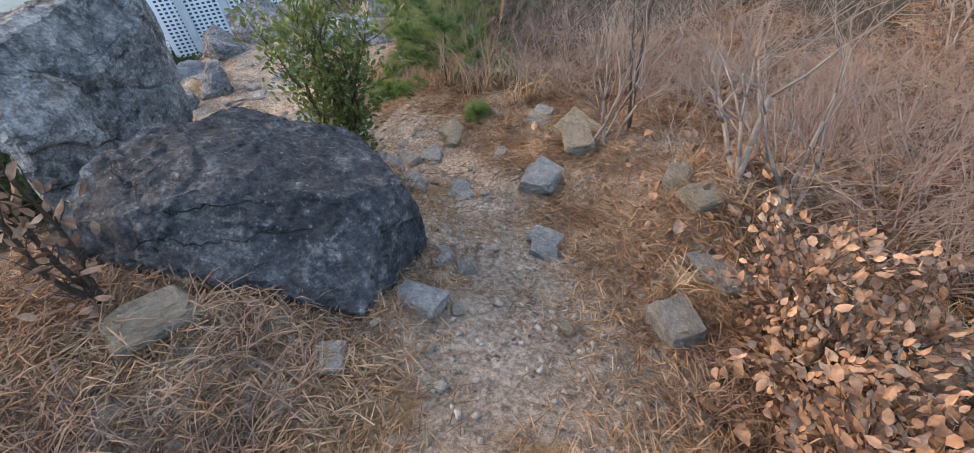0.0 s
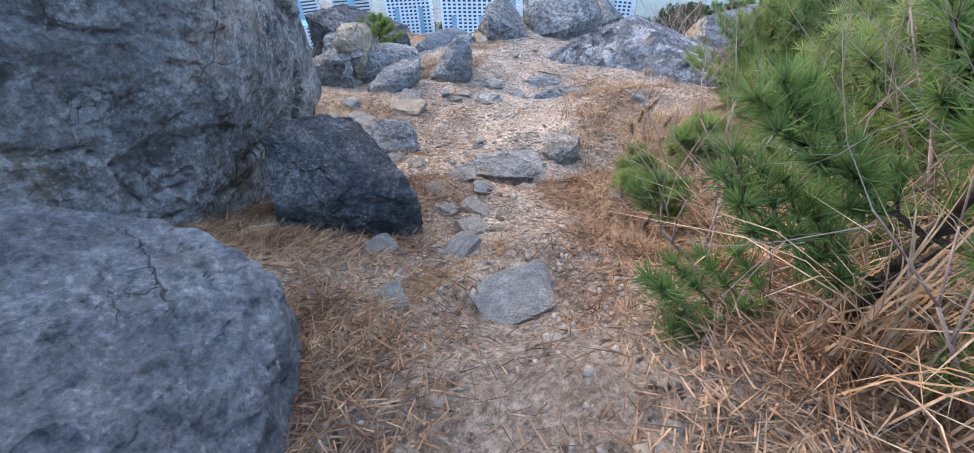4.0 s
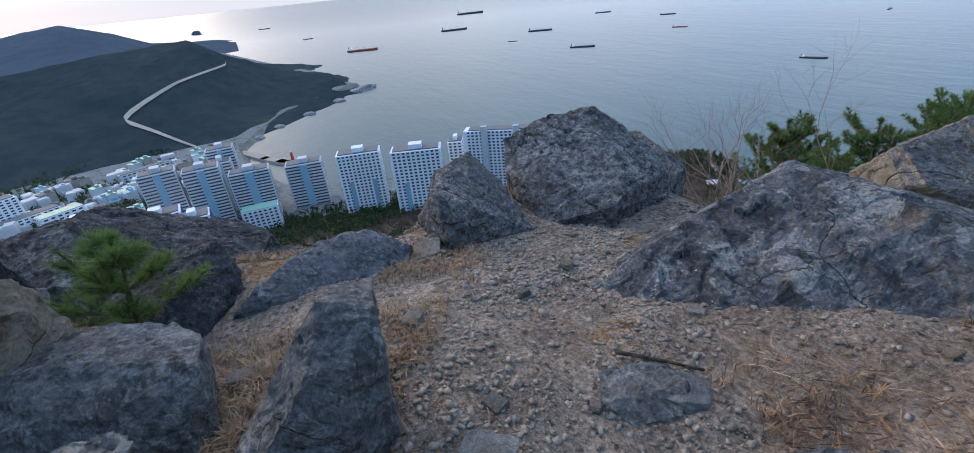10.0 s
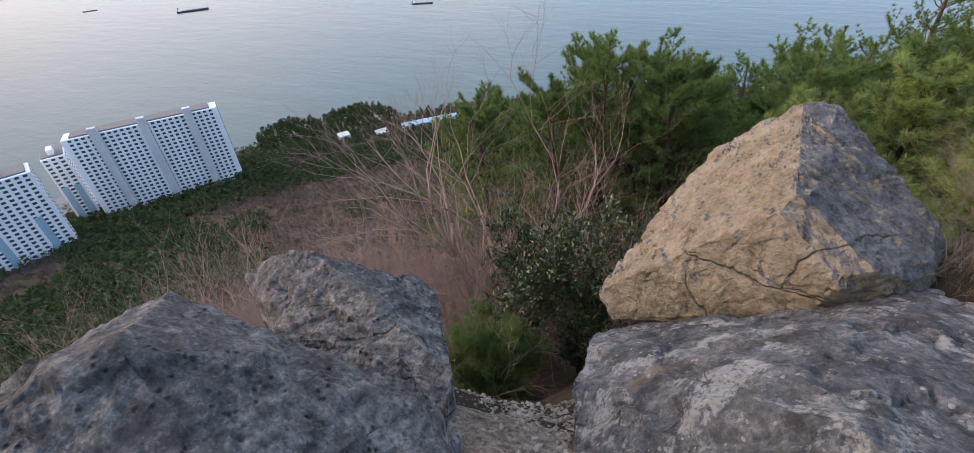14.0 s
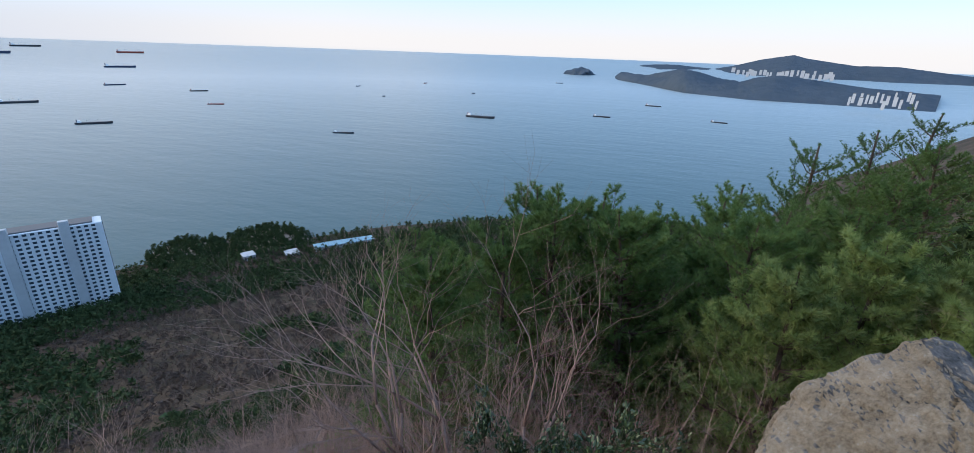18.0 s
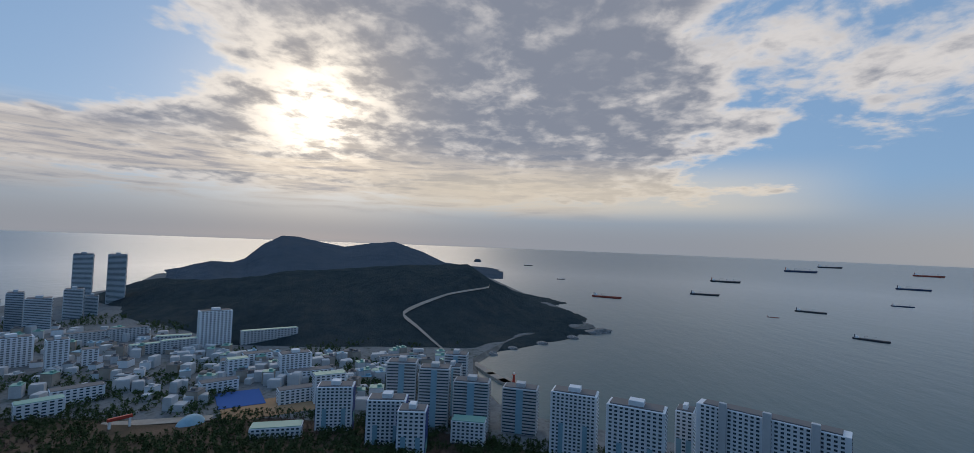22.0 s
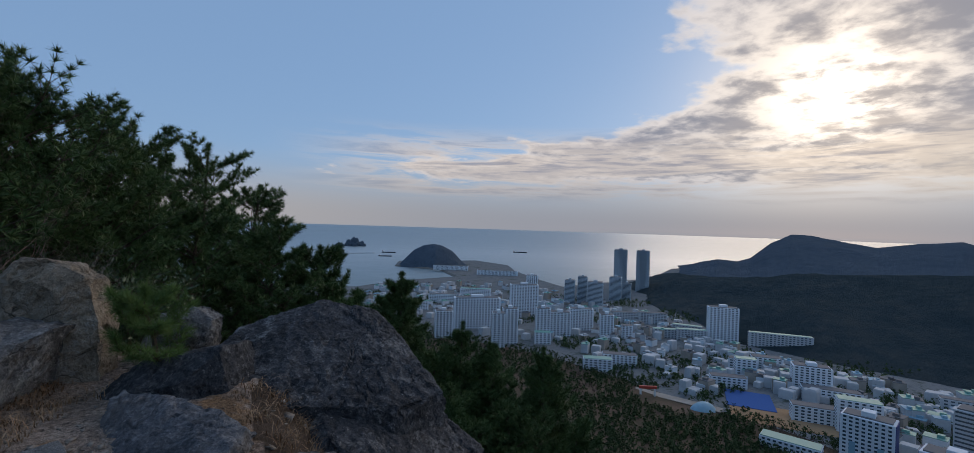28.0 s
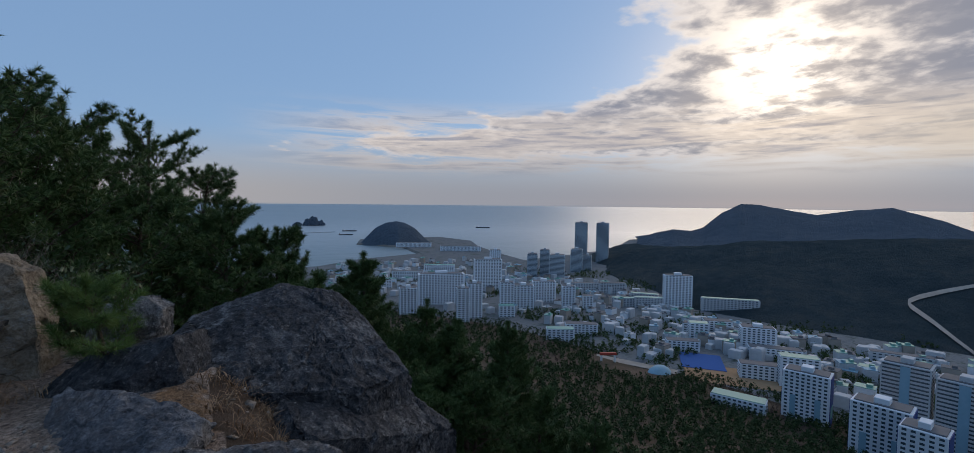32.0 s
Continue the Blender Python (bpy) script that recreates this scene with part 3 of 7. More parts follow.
def tube(bm, a, b, ra, rb, sides=6):
    """Adds a tapered rod from a to b."""
    a, b = Vector(a), Vector(b)
    q = (b - a).to_track_quat("Z", "Y").to_matrix().to_4x4()
    rings = []
    for p, r in ((a, ra), (b, rb)):
        rings.append([bm.verts.new(p + q @ Vector((r * math.cos(i * math.tau / sides), r * math.sin(i * math.tau / sides), 0))) for i in range(sides)])
    for i in range(sides):
        j = (i + 1) % sides
        bm.faces.new((rings[0][i], rings[0][j], rings[1][j], rings[1][i]))
    bm.faces.new(rings[1])
    bm.faces.new(rings[0][::-1])


def fbm(v, octaves=5):
    return noise.fractal(v, 0.9, 2.1, octaves)


CONTROL = [
    (0.2, 0.1, -1.32), (-0.9, 2.5, -2.16), (-1.5, 2.2, -2.36), (-1.5, 2.7, -2.38), (-2.0, 2.8, -2.46),
    (-2.1, 2.5, -2.52), (-1.1, 3.5, -2.42), (-1.8, 1.6, -1.85), (-1.0, 1.3, -1.77), (-2.8, 2.2, -2.9),
    (-3.7, 3.0, -3.26), (-4.7, 2.9, -3.62), (-5.6, 3.6, -4.06), (-5.5, 4.4, -4.16), (-7.0, 3.3, -4.62),
    (-8.0, 3.5, -4.70), (-4.4, 4.3, -3.9), (-8.9, 4.2, -4.98), (-8.5, 5.2, -5.1), (-9.6, 5.4, -5.16),
    (-10.3, 8.4, -6.1), (-10.6, 6.6, -5.3), (-9.8, 3.0, -5.1), (-10.8, 4.8, -5.25), (0.6, 2.4, -1.9),
    (1.4, -0.6, -0.9), (-6.5, 1.5, -4.45), (-6.0, 5.4, -4.2), (-2.5, 4.6, -2.9),
    (-0.8, 0.6, -1.6), (-1.2, 0.3, -1.36), (-1.6, 0.0, -1.22), (-0.9, 2.3, -2.16), (-0.9, 2.9, -2.22),
    (-1.95, 3.0, -2.39), (-0.6, 3.2, -2.0), (0.25, 2.4, -1.44), (-2.6, 3.2, -2.56), (-7.4, 7.6, -5.2),
]


def mix(a, b, t):
    return a + (b - a) * t


def step(t):
    t = max(0.0, min(1.0, t))
    return t * t * (3 - 2 * t)


def lift(x, table):
    """Piecewise linear reading of a table of pairs."""
    if x <= table[0][0]:
        return table[0][1]
    for (a, u), (b, v) in zip(table, table[1:]):
        if x <= b:
            return mix(u, v, (x - a) / (b - a))
    return table[-1][1]


def trail(x, y):
    """The height of the worn ground round the path."""
    top, low = 0.0, 0.0
    for cx, cy, cz in CONTROL:
        w = 1.0 / ((x - cx) ** 2 + (y - cy) ** 2 + 0.12) ** 1.6
        top, low = top + w * cz, low + w
    return top / low


VIEW = (-10.9, 7.0, -3.9)
FOOT = [(-118, 420), (-60, 420), (-30, 470), (0, 405), (20, 372), (40, 345), (90, 345), (112, 400), (130, 450), (150, 580), (172, 720), (190, 500), (242, 420)]


def slope(x, y):
    """The height of the mountain side round the platform."""
    dx, dy = x - VIEW[0], y - VIEW[1]
    r = math.hypot(dx, dy)
    az = math.degrees(math.atan2(-dx, dy))
    az = az + 360 if az < -118 else az
    foot = lift(az, FOOT)
    fall = -5.6 - 143.6 * (1 - math.exp(-2.0 * max(r - 3, 0) / foot)) / 0.8647
    back = -5.2 + 0.32 * max(-2.0, x + 10.9) - 0.10 * max(0.0, y - 4) - 0.05 * max(0.0, 1 - y)
    back = mix(back, 14 + 0.02 * r, step((r - 30) / 120))
    side = step((-14 - az) / 34) if az < 72 else step((az - 176) / 40)
    return mix(fall, back, side)


RIM = [(-16, -0.6), (-11.3, 1.7), (-10.95, 3.1), (-10.9, 3.6), (-10.95, 4.2), (-11.0, 4.75), (-11.3, 5.3), (-11.5, 6.4), (-11.0, 7.25), (-10.2, 7.5), (-9.0, 8.7), (-7, 9.2), (-3, 8.6), (4, 9)]


def beyond(x, y):
    """How far a place lies outside the rim of the rock platform."""
    best, out = 99.0, 0.0
    for (ax, ay), (bx, by) in zip(RIM, RIM[1:]):
        dx, dy = bx - ax, by - ay
        k = max(0.0, min(1.0, ((x - ax) * dx + (y - ay) * dy) / (dx * dx + dy * dy)))
        d = math.hypot(x - ax - k * dx, y - ay - k * dy)
        if d < best:
            best, out = d, d if dx * (y - ay) - dy * (x - ax) > 0 else 0.0
    return out


def ground_z(x, y):
    d = min(math.hypot(x - mix(0.4, -10.6, k / 12), y - lift(mix(0.4, -10.6, k / 12), [(-10.6, 5.2), (-8, 3.9), (-5, 3.2), (-2, 2.3), (0.4, 0)])) for k in range(13))
    return mix(trail(x, y), slope(x, y), step((d - 1.9) / mix(4.2, 2.4, step((-9 - x) / 1.5) * step((y - 3.5) / 1.5)))) - 2.7 * step(beyond(x, y) / 2.4)


def polar(az, r):
    """The plan position at a heading and a distance from the lookout."""
    a = radians(az)
    return VIEW[0] - r * math.sin(a), VIEW[1] + r * math.cos(a)


SEA = -153.0


def sea_z(r):
    """The water's level: the far sheet is drawn up towards the horizon."""
    return mix(SEA, VIEW[2] - math.tan(radians(0.42)) * 4900, step((r - 2500) / 2400 * 0.5) * 2 if r < 4900 else 1.0)


def sea_at(az, el):
    """The plan place and height on the water that shows at a heading and a tilt."""
    r = 300.0
    while r < 4850 and (sea_z(r) - VIEW[2]) / r < math.tan(radians(el)):
        r += 10
    return (*polar(az, r), sea_z(r), r)

# ---- sea, land and hills ----
def build_sea():
    verts, faces = [(VIEW[0], VIEW[1], SEA)], []
    radii = [150, 400, 800, 1400, 2000, 2500] + [2500 + 60 * k for k in range(1, 41)]
    n = 180
    for r in radii:
        for k in range(n):
            verts.append((*polar(k * 360 / n, r), sea_z(r)))
    faces += [(0, 1 + k, 1 + (k + 1) % n) for k in range(n)]
    for i in range(len(radii) - 1):
        for k in range(n):
            a, b = 1 + i * n + k, 1 + i * n + (k + 1) % n
            faces.append((a, a + n, b + n, b))
    tagged(raw("water", verts, faces, M_SEA, smooth=True), "calm grey-blue sea reaching the hazy horizon", "sea", kind="structure")


build_sea()


def build_ground():
    """The trail and the mountain side as one sheet, fine round the path."""
    xs = np.concatenate([np.linspace(-700, -60, 33), np.linspace(-56, -16, 21), np.linspace(-14, 3, 341), np.linspace(4, 40, 19), np.linspace(50, 500, 16)])
    ys = np.concatenate([np.linspace(-720, -60, 34), np.linspace(-56, -6, 26), np.linspace(-4, 11, 301), np.linspace(12, 50, 20), np.linspace(60, 700, 33)])
    verts = []
    for y in ys:
        for x in xs:
            z = ground_z(x, y)
            near = -14 <= x <= 3 and -4 <= y <= 11
            z += (0.035 * fbm((x * 1.3, y * 1.3, 0), 4) + 0.020 * fbm((x * 6, y * 6, 3), 4)) if near else 0.35 * fbm((x * 0.12, y * 0.12, 0), 3) * min(1, math.hypot(x + 6, y - 3) / 40)
            verts.append((x, y, z))
    w = len(xs)
    faces = [(j * w + i, j * w + i + 1, (j + 1) * w + i + 1, (j + 1) * w + i) for j in range(len(ys) - 1) for i in range(w - 1)]
    ob = raw("ground", verts, faces, M_SOIL, smooth=True)
    wood = ob.data.attributes.new("wood", "FLOAT", "POINT")
    middle = ((0.4, 0), (-0.6, 1.2), (-1.5, 2.3), (-3, 2.8), (-4.5, 3.2), (-6, 3.5), (-7.5, 3.8), (-9, 4.2), (-10.2, 5.2), (-10.4, 6.4))
    wood.data.foreach_set("value", [step((min(math.hypot(x - a, y - b) for a, b in middle) - (2.6 if x < -6 else 1.9) - 0.6 * noise.noise((x * 0.8, y * 0.8, 5))) / 0.9) if y < 7.9 and beyond(x, y) < 0.12 else 1.0 for x, y, z in verts])
    tagged(ob, "stony brown trail ground falling into a wooded mountain side", "ground", kind="structure")


build_ground()


def build_town_ground():
    rim = [(-150, 60), (-330, 140), (-372, 150), (-388, 92), (-406, 40), (-412, 20), (-440, -16), (-520, -48), (-600, -58), (-690, -31),
           (-775, 2), (-835, 56), (-910, 132), (-960, 110), (-1100, 100), (-1500, -20), (-2000, -150), (-2600, -380), (-2700, -1300), (-1500, -1250),
           (-1130, -1010), (-720, -915), (-745, -1040), (-808, -1280), (-900, -1480), (-880, -1700), (-560, -1720), (-500, -1560), (-600, -1400), (-560, -1180),
           (-370, -1128), (-250, -1044), (-60, -1080), (250, -1200), (500, -700), (300, -150)]
    bm = bmesh.new()
    top = [bm.verts.new((x, y, -147.6)) for x, y in rim]
    bm.faces.new(top)
    bmesh.ops.recalc_face_normals(bm, faces=bm.faces)
    bmesh.ops.triangulate(bm, faces=bm.faces)
    tagged(part("ground_town", bm, M_TOWN_GROUND), "flat built-up coastal plain below the mountain", "ground", kind="structure")
    bm = bmesh.new()
    n = len(rim)
    rings = []
    for out, z in ((0.0, -147.6), (2.0, -149.6), (8.0, -154.5)):
        ring = []
        for i in range(n):
            (ax, ay), (bx, by), (x, y) = rim[i - 1], rim[(i + 1) % n], rim[i]
            d = math.hypot(bx - ax, by - ay)
            ring.append(bm.verts.new((x + (by - ay) / d * out, y - (bx - ax) / d * out, z)))
        rings.append(ring)
    for p, q in zip(rings, rings[1:]):
        for i in range(n):
            bm.faces.new((p[i], q[i], q[(i + 1) % n], p[(i + 1) % n]))
    bmesh.ops.recalc_face_normals(bm, faces=bm.faces)
    tagged(part("ground_beach", bm, M_BEACH), "pale stony beach round the coastal plain", "beach", kind="structure")


build_town_ground()


def build_hill(name, label, ridge, near, crest, back, material, rough, steps=46, across=150, shape=1.0):
    """A long hill from tables over the heading: the crest's tilt, and the distances of its near foot and crest."""
    a0, a1 = ridge[0][0], ridge[-1][0]
    verts, faces = [], []
    for i in range(across + 1):
        az = mix(a0, a1, i / across)
        r0, r1 = lift(az, near), lift(az, crest)
        top = VIEW[2] + r1 * math.tan(radians(lift(az, ridge)))
        for k in range(steps + 1):
            s = k / steps * 1.7
            r = mix(r0, r1, s) if s <= 1 else mix(r1, r1 + back, (s - 1) / 0.7)
            h = math.sin(s * math.pi / 2) ** shape if s <= 1 else math.cos((s - 1) / 0.7 * math.pi / 2)
            x, y = polar(az, r)
            z = mix(-156, top, h) + rough * h * (fbm((x * 0.004, y * 0.004, 1), 4) - 0.3) * min(1, abs(1 - s) * 3 + 0.15)
            z += rough * 0.10 * fbm((x * 0.03, y * 0.03, 2), 3) * min(1, h * 2)
            verts.append((x, y, z))
    n = steps + 1
    faces = [(i * n + k, i * n + k + 1, (i + 1) * n + k + 1, (i + 1) * n + k) for i in range(across) for k in range(steps)]
    return tagged(raw(name, verts, faces, material, smooth=True), label, "hill", kind="structure")


HILL_RIDGE = [(81.2, -9.95), (82.7, -9.2), (85.5, -7.65), (90.8, -6.15), (93.8, -4.7), (94.9, -4.1), (97.3, -2.5), (105.4, -2.9), (116, -4.05), (125, -4.7), (130.2, -5.3), (136, -7.0), (139, -8.2)]
HILL_NEAR = [(81.2, 836), (85.5, 748), (90.8, 662), (96, 606), (102, 610), (116, 620), (123, 650), (130, 820), (139, 1000)]
HILL_CREST = [(81.2, 870), (85.5, 960), (90.8, 1080), (97.3, 1220), (105, 1180), (116, 1120), (125, 1150), (139, 1300)]
build_hill("backdrop_hill", "dark wooded headland hill beyond the town", HILL_RIDGE, HILL_NEAR, HILL_CREST, 420, M_HILL_HAZED, 26)
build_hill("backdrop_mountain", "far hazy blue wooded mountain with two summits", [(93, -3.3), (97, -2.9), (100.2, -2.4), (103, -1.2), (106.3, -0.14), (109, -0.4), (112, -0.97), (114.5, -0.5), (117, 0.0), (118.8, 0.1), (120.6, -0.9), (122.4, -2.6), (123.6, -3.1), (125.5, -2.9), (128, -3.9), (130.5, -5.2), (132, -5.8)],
           [(93, 1500), (132, 1450)], [(93, 2500), (118, 2600), (124, 1900), (132, 1700)], 600, M_FAR_HILL_HAZED, 14)
build_hill("backdrop_cone", "round wooded islet hill at the harbour mouth", [(153.6, -5.3), (154.6, -4.6), (156, -3.2), (157.2, -2.6), (158.2, -2.42), (159.4, -2.6), (160.6, -3.2), (161.8, -4.4), (162.6, -5.3)], [(153.6, 1620), (158, 1540), (162.6, 1620)], [(153.6, 1660), (162.6, 1660)], 110, M_FAR_HILL_HAZED, 5, 20, 60, 0.8)
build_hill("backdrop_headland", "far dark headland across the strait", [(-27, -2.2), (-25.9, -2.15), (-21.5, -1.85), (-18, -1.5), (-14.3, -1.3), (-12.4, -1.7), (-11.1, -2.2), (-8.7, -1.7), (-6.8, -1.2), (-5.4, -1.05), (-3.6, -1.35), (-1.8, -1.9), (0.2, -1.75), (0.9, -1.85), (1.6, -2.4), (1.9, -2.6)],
           [(-27, 2350), (-12, 2230), (-6, 2400), (-1, 2900), (1.9, 3150)], [(-27, 2900), (-12, 2700), (-5, 2800), (1.9, 3300)], 500, M_FAR_HILL_HAZED, 26, 24, 120, 0.55)
build_hill("backdrop_ranges", "faint blue ranges on the far horizon", [(-29, -0.6), (-27.8, -0.5), (-23.7, -0.05), (-20.5, -0.1), (-18.6, 0.15), (-16.6, 0.4), (-15.4, 0.7), (-14.3, 0.5), (-12.9, 0.2), (-10.8, -0.4), (-8.5, -0.95), (-5, -0.7), (-2.9, -0.68), (-0.5, -0.9), (1.1, -1.1), (3, -1.4)], [(-29, 3900), (3, 3900)], [(-29, 4500), (3, 4500)], 200, M_FAR_HILL_HAZED, 14, 16, 120, 0.7)

# ---- rocks ----
def craggy(bm, rough, cuts, seed):
    """Trims a hull to broken faces, splits them and roughens them into weathered stone."""
    rnd = random.Random(seed * 13 + 5)
    for _ in range(9):
        n = Vector((rnd.gauss(0, 1), rnd.gauss(0, 1), rnd.gauss(0.1, 0.8))).normalized()
        reach = [v.co.dot(n) for v in bm.verts]
        top = max(reach)
        d = top - (top - min(reach)) * rnd.uniform(0.012, 0.05)
        bmesh.ops.bisect_plane(bm, geom=bm.verts[:] + bm.edges[:] + bm.faces[:], plane_co=n * d, plane_no=n, clear_outer=True)
        bmesh.ops.holes_fill(bm, edges=[e for e in bm.edges if e.is_boundary], sides=0)
    bmesh.ops.triangulate(bm, faces=bm.faces)
    fine = 0.022 + 0.085 * rough
    for _ in range(cuts + 3):
        long = [e for e in bm.edges if e.calc_length() > fine]
        if not long:
            break
        bmesh.ops.subdivide_edges(bm, edges=long, cuts=1, smooth=0.0)
        bmesh.ops.triangulate(bm, faces=[f for f in bm.faces if len(f.verts) > 3])
    bm.normal_update()
    k = 0.22 / rough
    lay = Matrix.Rotation(0.5 + 0.3 * rnd.random(), 3, "X") @ Matrix.Rotation(rnd.uniform(-0.4, 0.4), 3, "Y")
    shift = Vector((seed * 7.1, seed * 3.3, seed * 1.7))
    for v in bm.verts:
        q = v.co + shift
        p = lay @ (v.co * k)
        p = Vector((p.x, p.y, p.z * 1.7)) + shift + 0.22 * noise.noise_vector(q * k * 2.2)
        (d1, d2, *_), (cell, *_) = noise.voronoi(p)
        tilt = noise.cell_vector(cell * 5.3) - Vector((0.5, 0.5, 0.5))
        block = 0.75 * tilt.x + 0.9 * (p - cell).dot(tilt)
        groove = max(0.0, 1.0 - (d2 - d1) * 14.0)
        fine_cut = max(0.0, 0.05 - abs(noise.noise(q * 2.6 + 0.5 * noise.noise_vector(q * 7)))) * 1.4 * max(0.0, noise.noise(q * 1.7 + shift))
        bite = abs(noise.noise(q * 5.0)) - 0.22
        chip = noise.cell(q * 17.0 + 1.5 * noise.noise_vector(q * 6.0)) - 0.5
        v.co += v.normal * (rough * (0.40 * block - 0.09 * groove + 0.10 * noise.noise(p * 0.7)) - fine_cut + 0.013 * bite + 0.011 * (abs(noise.noise(q * 12)) - 0.2) + 0.006 * chip + 0.007 * fbm(q * 24, 3))


def boulder(name, at, back, thick, ring, material=None, label="", cuts=5, rough=0.16, seed=1, sink=0.12, category="rock"):
    """A boulder hulled round its corners, or from the corners of its face with its bulk reaching back; its foot is sunk in the ground."""
    bm = bmesh.new()
    mid = sum((Vector(p) for p in ring), Vector()) / len(ring)
    foot = ground_z(at[0], at[1]) - at[2] - sink
    for p in ring:
        p = Vector(p)
        if back is None:
            bm.verts.new(p)
            if thick:
                bm.verts.new((p.x * 0.98, p.y * 0.98, min(p.z, ground_z(at[0] + p.x, at[1] + p.y) - at[2] - sink)))
            continue
        d = Vector((back[0], back[1], 0))
        for q in (mid + (p - mid) * 0.55, p + d * thick * 0.3, mid + (p - mid) * 0.8 + d * thick):
            bm.verts.new(q)
            if q.z < mid.z:
                bm.verts.new((q.x, q.y, min(q.z, foot)))
    bmesh.ops.convex_hull(bm, input=bm.verts)
    bmesh.ops.delete(bm, geom=[v for v in bm.verts if not v.link_faces], context="VERTS")
    craggy(bm, rough, cuts, seed)
    ob = part(name, bm, material or M_ROCK, smooth=False)
    ob.location = at
    return tagged(ob, label or "grey weathered rock set in the stony ground", category, "rocks of the lookout")


boulder("boulder", (-1.52, 0.82, -1.29), None, 1,
        [(-0.36, -0.74, -0.01), (-0.38, -0.67, 0.14), (-0.48, -0.4, 0.23), (-0.48, -0.14, 0.25), (-0.38, 0.13, 0.17), (-0.21, 0.42, 0.02), (-0.27, 0.52, -0.07), (-0.08, 0.6, -0.08), (0.0, 0.68, -0.25), (0.43, 0.44, -0.06), (0.51, 0.38, -0.19), (0.51, 0.5, -0.45), (0.68, -0.13, -0.26), (0.57, 0.13, -0.07), (0.4, 0.1, 0.07), (0.07, -0.12, 0.21), (0.19, -0.46, -0.07), (0.44, -0.26, -0.17), (-0.13, -0.47, 0.17)],
        M_ROCK_DARK, "dark blue-grey boulder beside the trail", 6, 0.06, 1)
boulder("boulder", (-5.11, 1.3, -2.64), None, 0,
        [(-1.14, 0.85, -0.81), (-0.84, 0.8, -0.26), (-0.93, 0.86, 0.04), (0.23, 0.7, 1.05), (0.75, -0.36, 1.38), (0.3, 0.25, 1.42), (0.49, 0.14, -0.2), (0.87, -0.32, 0.08), (0.21, 0.58, 0.04), (1.01, -0.61, 1.32), (1.35, -1.02, 0.92), (0.71, -0.68, 1.38), (0.02, 0.53, -0.32), (-1.59, 0.7, 0.14), (-1.19, 0.3, -1.96), (-0.19, 0.1, -1.46), (0.71, -0.2, -0.96), (0.91, -1, -0.86), (-1.29, -0.7, -2.06), (-0.29, -0.9, 1.14)],
        M_ROCK, "tall grey boulder standing above the ledge", 6, 0.2, 2)
boulder("rock", (-4.78, 2.27, -3.09), None, 1,
        [(-0.31, -0.41, 0.14), (-0.34, 0.13, 0.07), (0.33, 0.4, -0.03), (-0.2, -0.4, 0.11), (-0.44, -0.03, 0.04), (0.21, -0.4, -0.11), (0.41, 0.33, -0.21), (0.34, 0.35, -0.01)],
        M_ROCK_DARK, "flat-topped dark rock with pale lichen spots", 6, 0.08, 4)
boulder("rock", (-3.12, 1.72, -2.43), None, 1,
        [(-0.47, -0.48, 0.29), (-0.6, -0.28, 0.19), (-0.55, 0.21, -0.02), (-0.2, 0.42, -0.2), (0.21, 0.33, -0.23), (0.5, 0.27, -0.2), (0.39, -0.02, 0.04), (0.09, -0.28, 0.24), (-0.4, 0.4, -0.14), (-0.08, -0.57, 0.1), (0.37, -0.3, -0.05), (0.62, 0.08, -0.1)],
        M_ROCK_BLUE, "low cracked blue-grey ledge rock along the trail", 6, 0.045, 3)
boulder("rock", (-2.42, 1.93, ground_z(-2.42, 1.93)), None, 1,
        [(-0.2, -0.18, 0.12), (-0.05, -0.22, 0.10), (0.16, -0.1, 0.02), (0.2, 0.1, 0.0), (0.02, 0.2, 0.05), (-0.2, 0.16, 0.10), (-0.24, 0.0, 0.16)],
        M_ROCK_BLUE, "angular blue-grey rock at the foot of the ledge", 5, 0.03, 31)
boulder("rock", (-2.12, 1.98, ground_z(-2.12, 1.98)), None, 1,
        [(-0.16, -0.14, 0.05), (0.06, -0.16, 0.03), (0.18, 0.0, 0.0), (0.1, 0.14, 0.03), (-0.14, 0.13, 0.06)],
        M_ROCK_BLUE, "flat blue-grey rock sunk in the pine litter", 4, 0.02, 32)
boulder("rock", (-6.68, 2.51, -4.3), None, 1,
        [(-0.3, -0.44, -0.06), (-0.16, -0.2, 0.1), (-0.17, 0.14, 0.17), (-0.16, 0.39, 0.08), (0.09, 0.41, -0.03), (0.38, 0.11, 0.08), (0.18, -0.26, 0.05), (-0.47, 0.09, -0.05)],
        M_ROCK, "layered grey rock in the gravel", 6, 0.05, 5)
boulder("rock", (-5.45, 3.45, -3.95), None, 1,
        [(-0.06, -0.39, 0.03), (-0.17, -0.15, 0.02), (-0.23, 0.13, -0.03), (0, 0.3, -0.01), (0.25, 0.24, 0.03), (0.2, -0.1, 0.09)],
        M_ROCK, "pale grey rock sunk in the trail", 6, 0.035, 6)
boulder("stone", (-5.5, 4.04, -3.99), (-0.85, 0.52), 0.25,
        [(-0.08, -0.16, -0.01), (-0.09, -0.07, 0.05), (0.03, 0.14, 0.07), (0.09, 0.11, -0.02), (0.07, -0.03, -0.1)],
        M_STONE, "angular pale brown stone beside dry grass", 4, 0.035, 7)
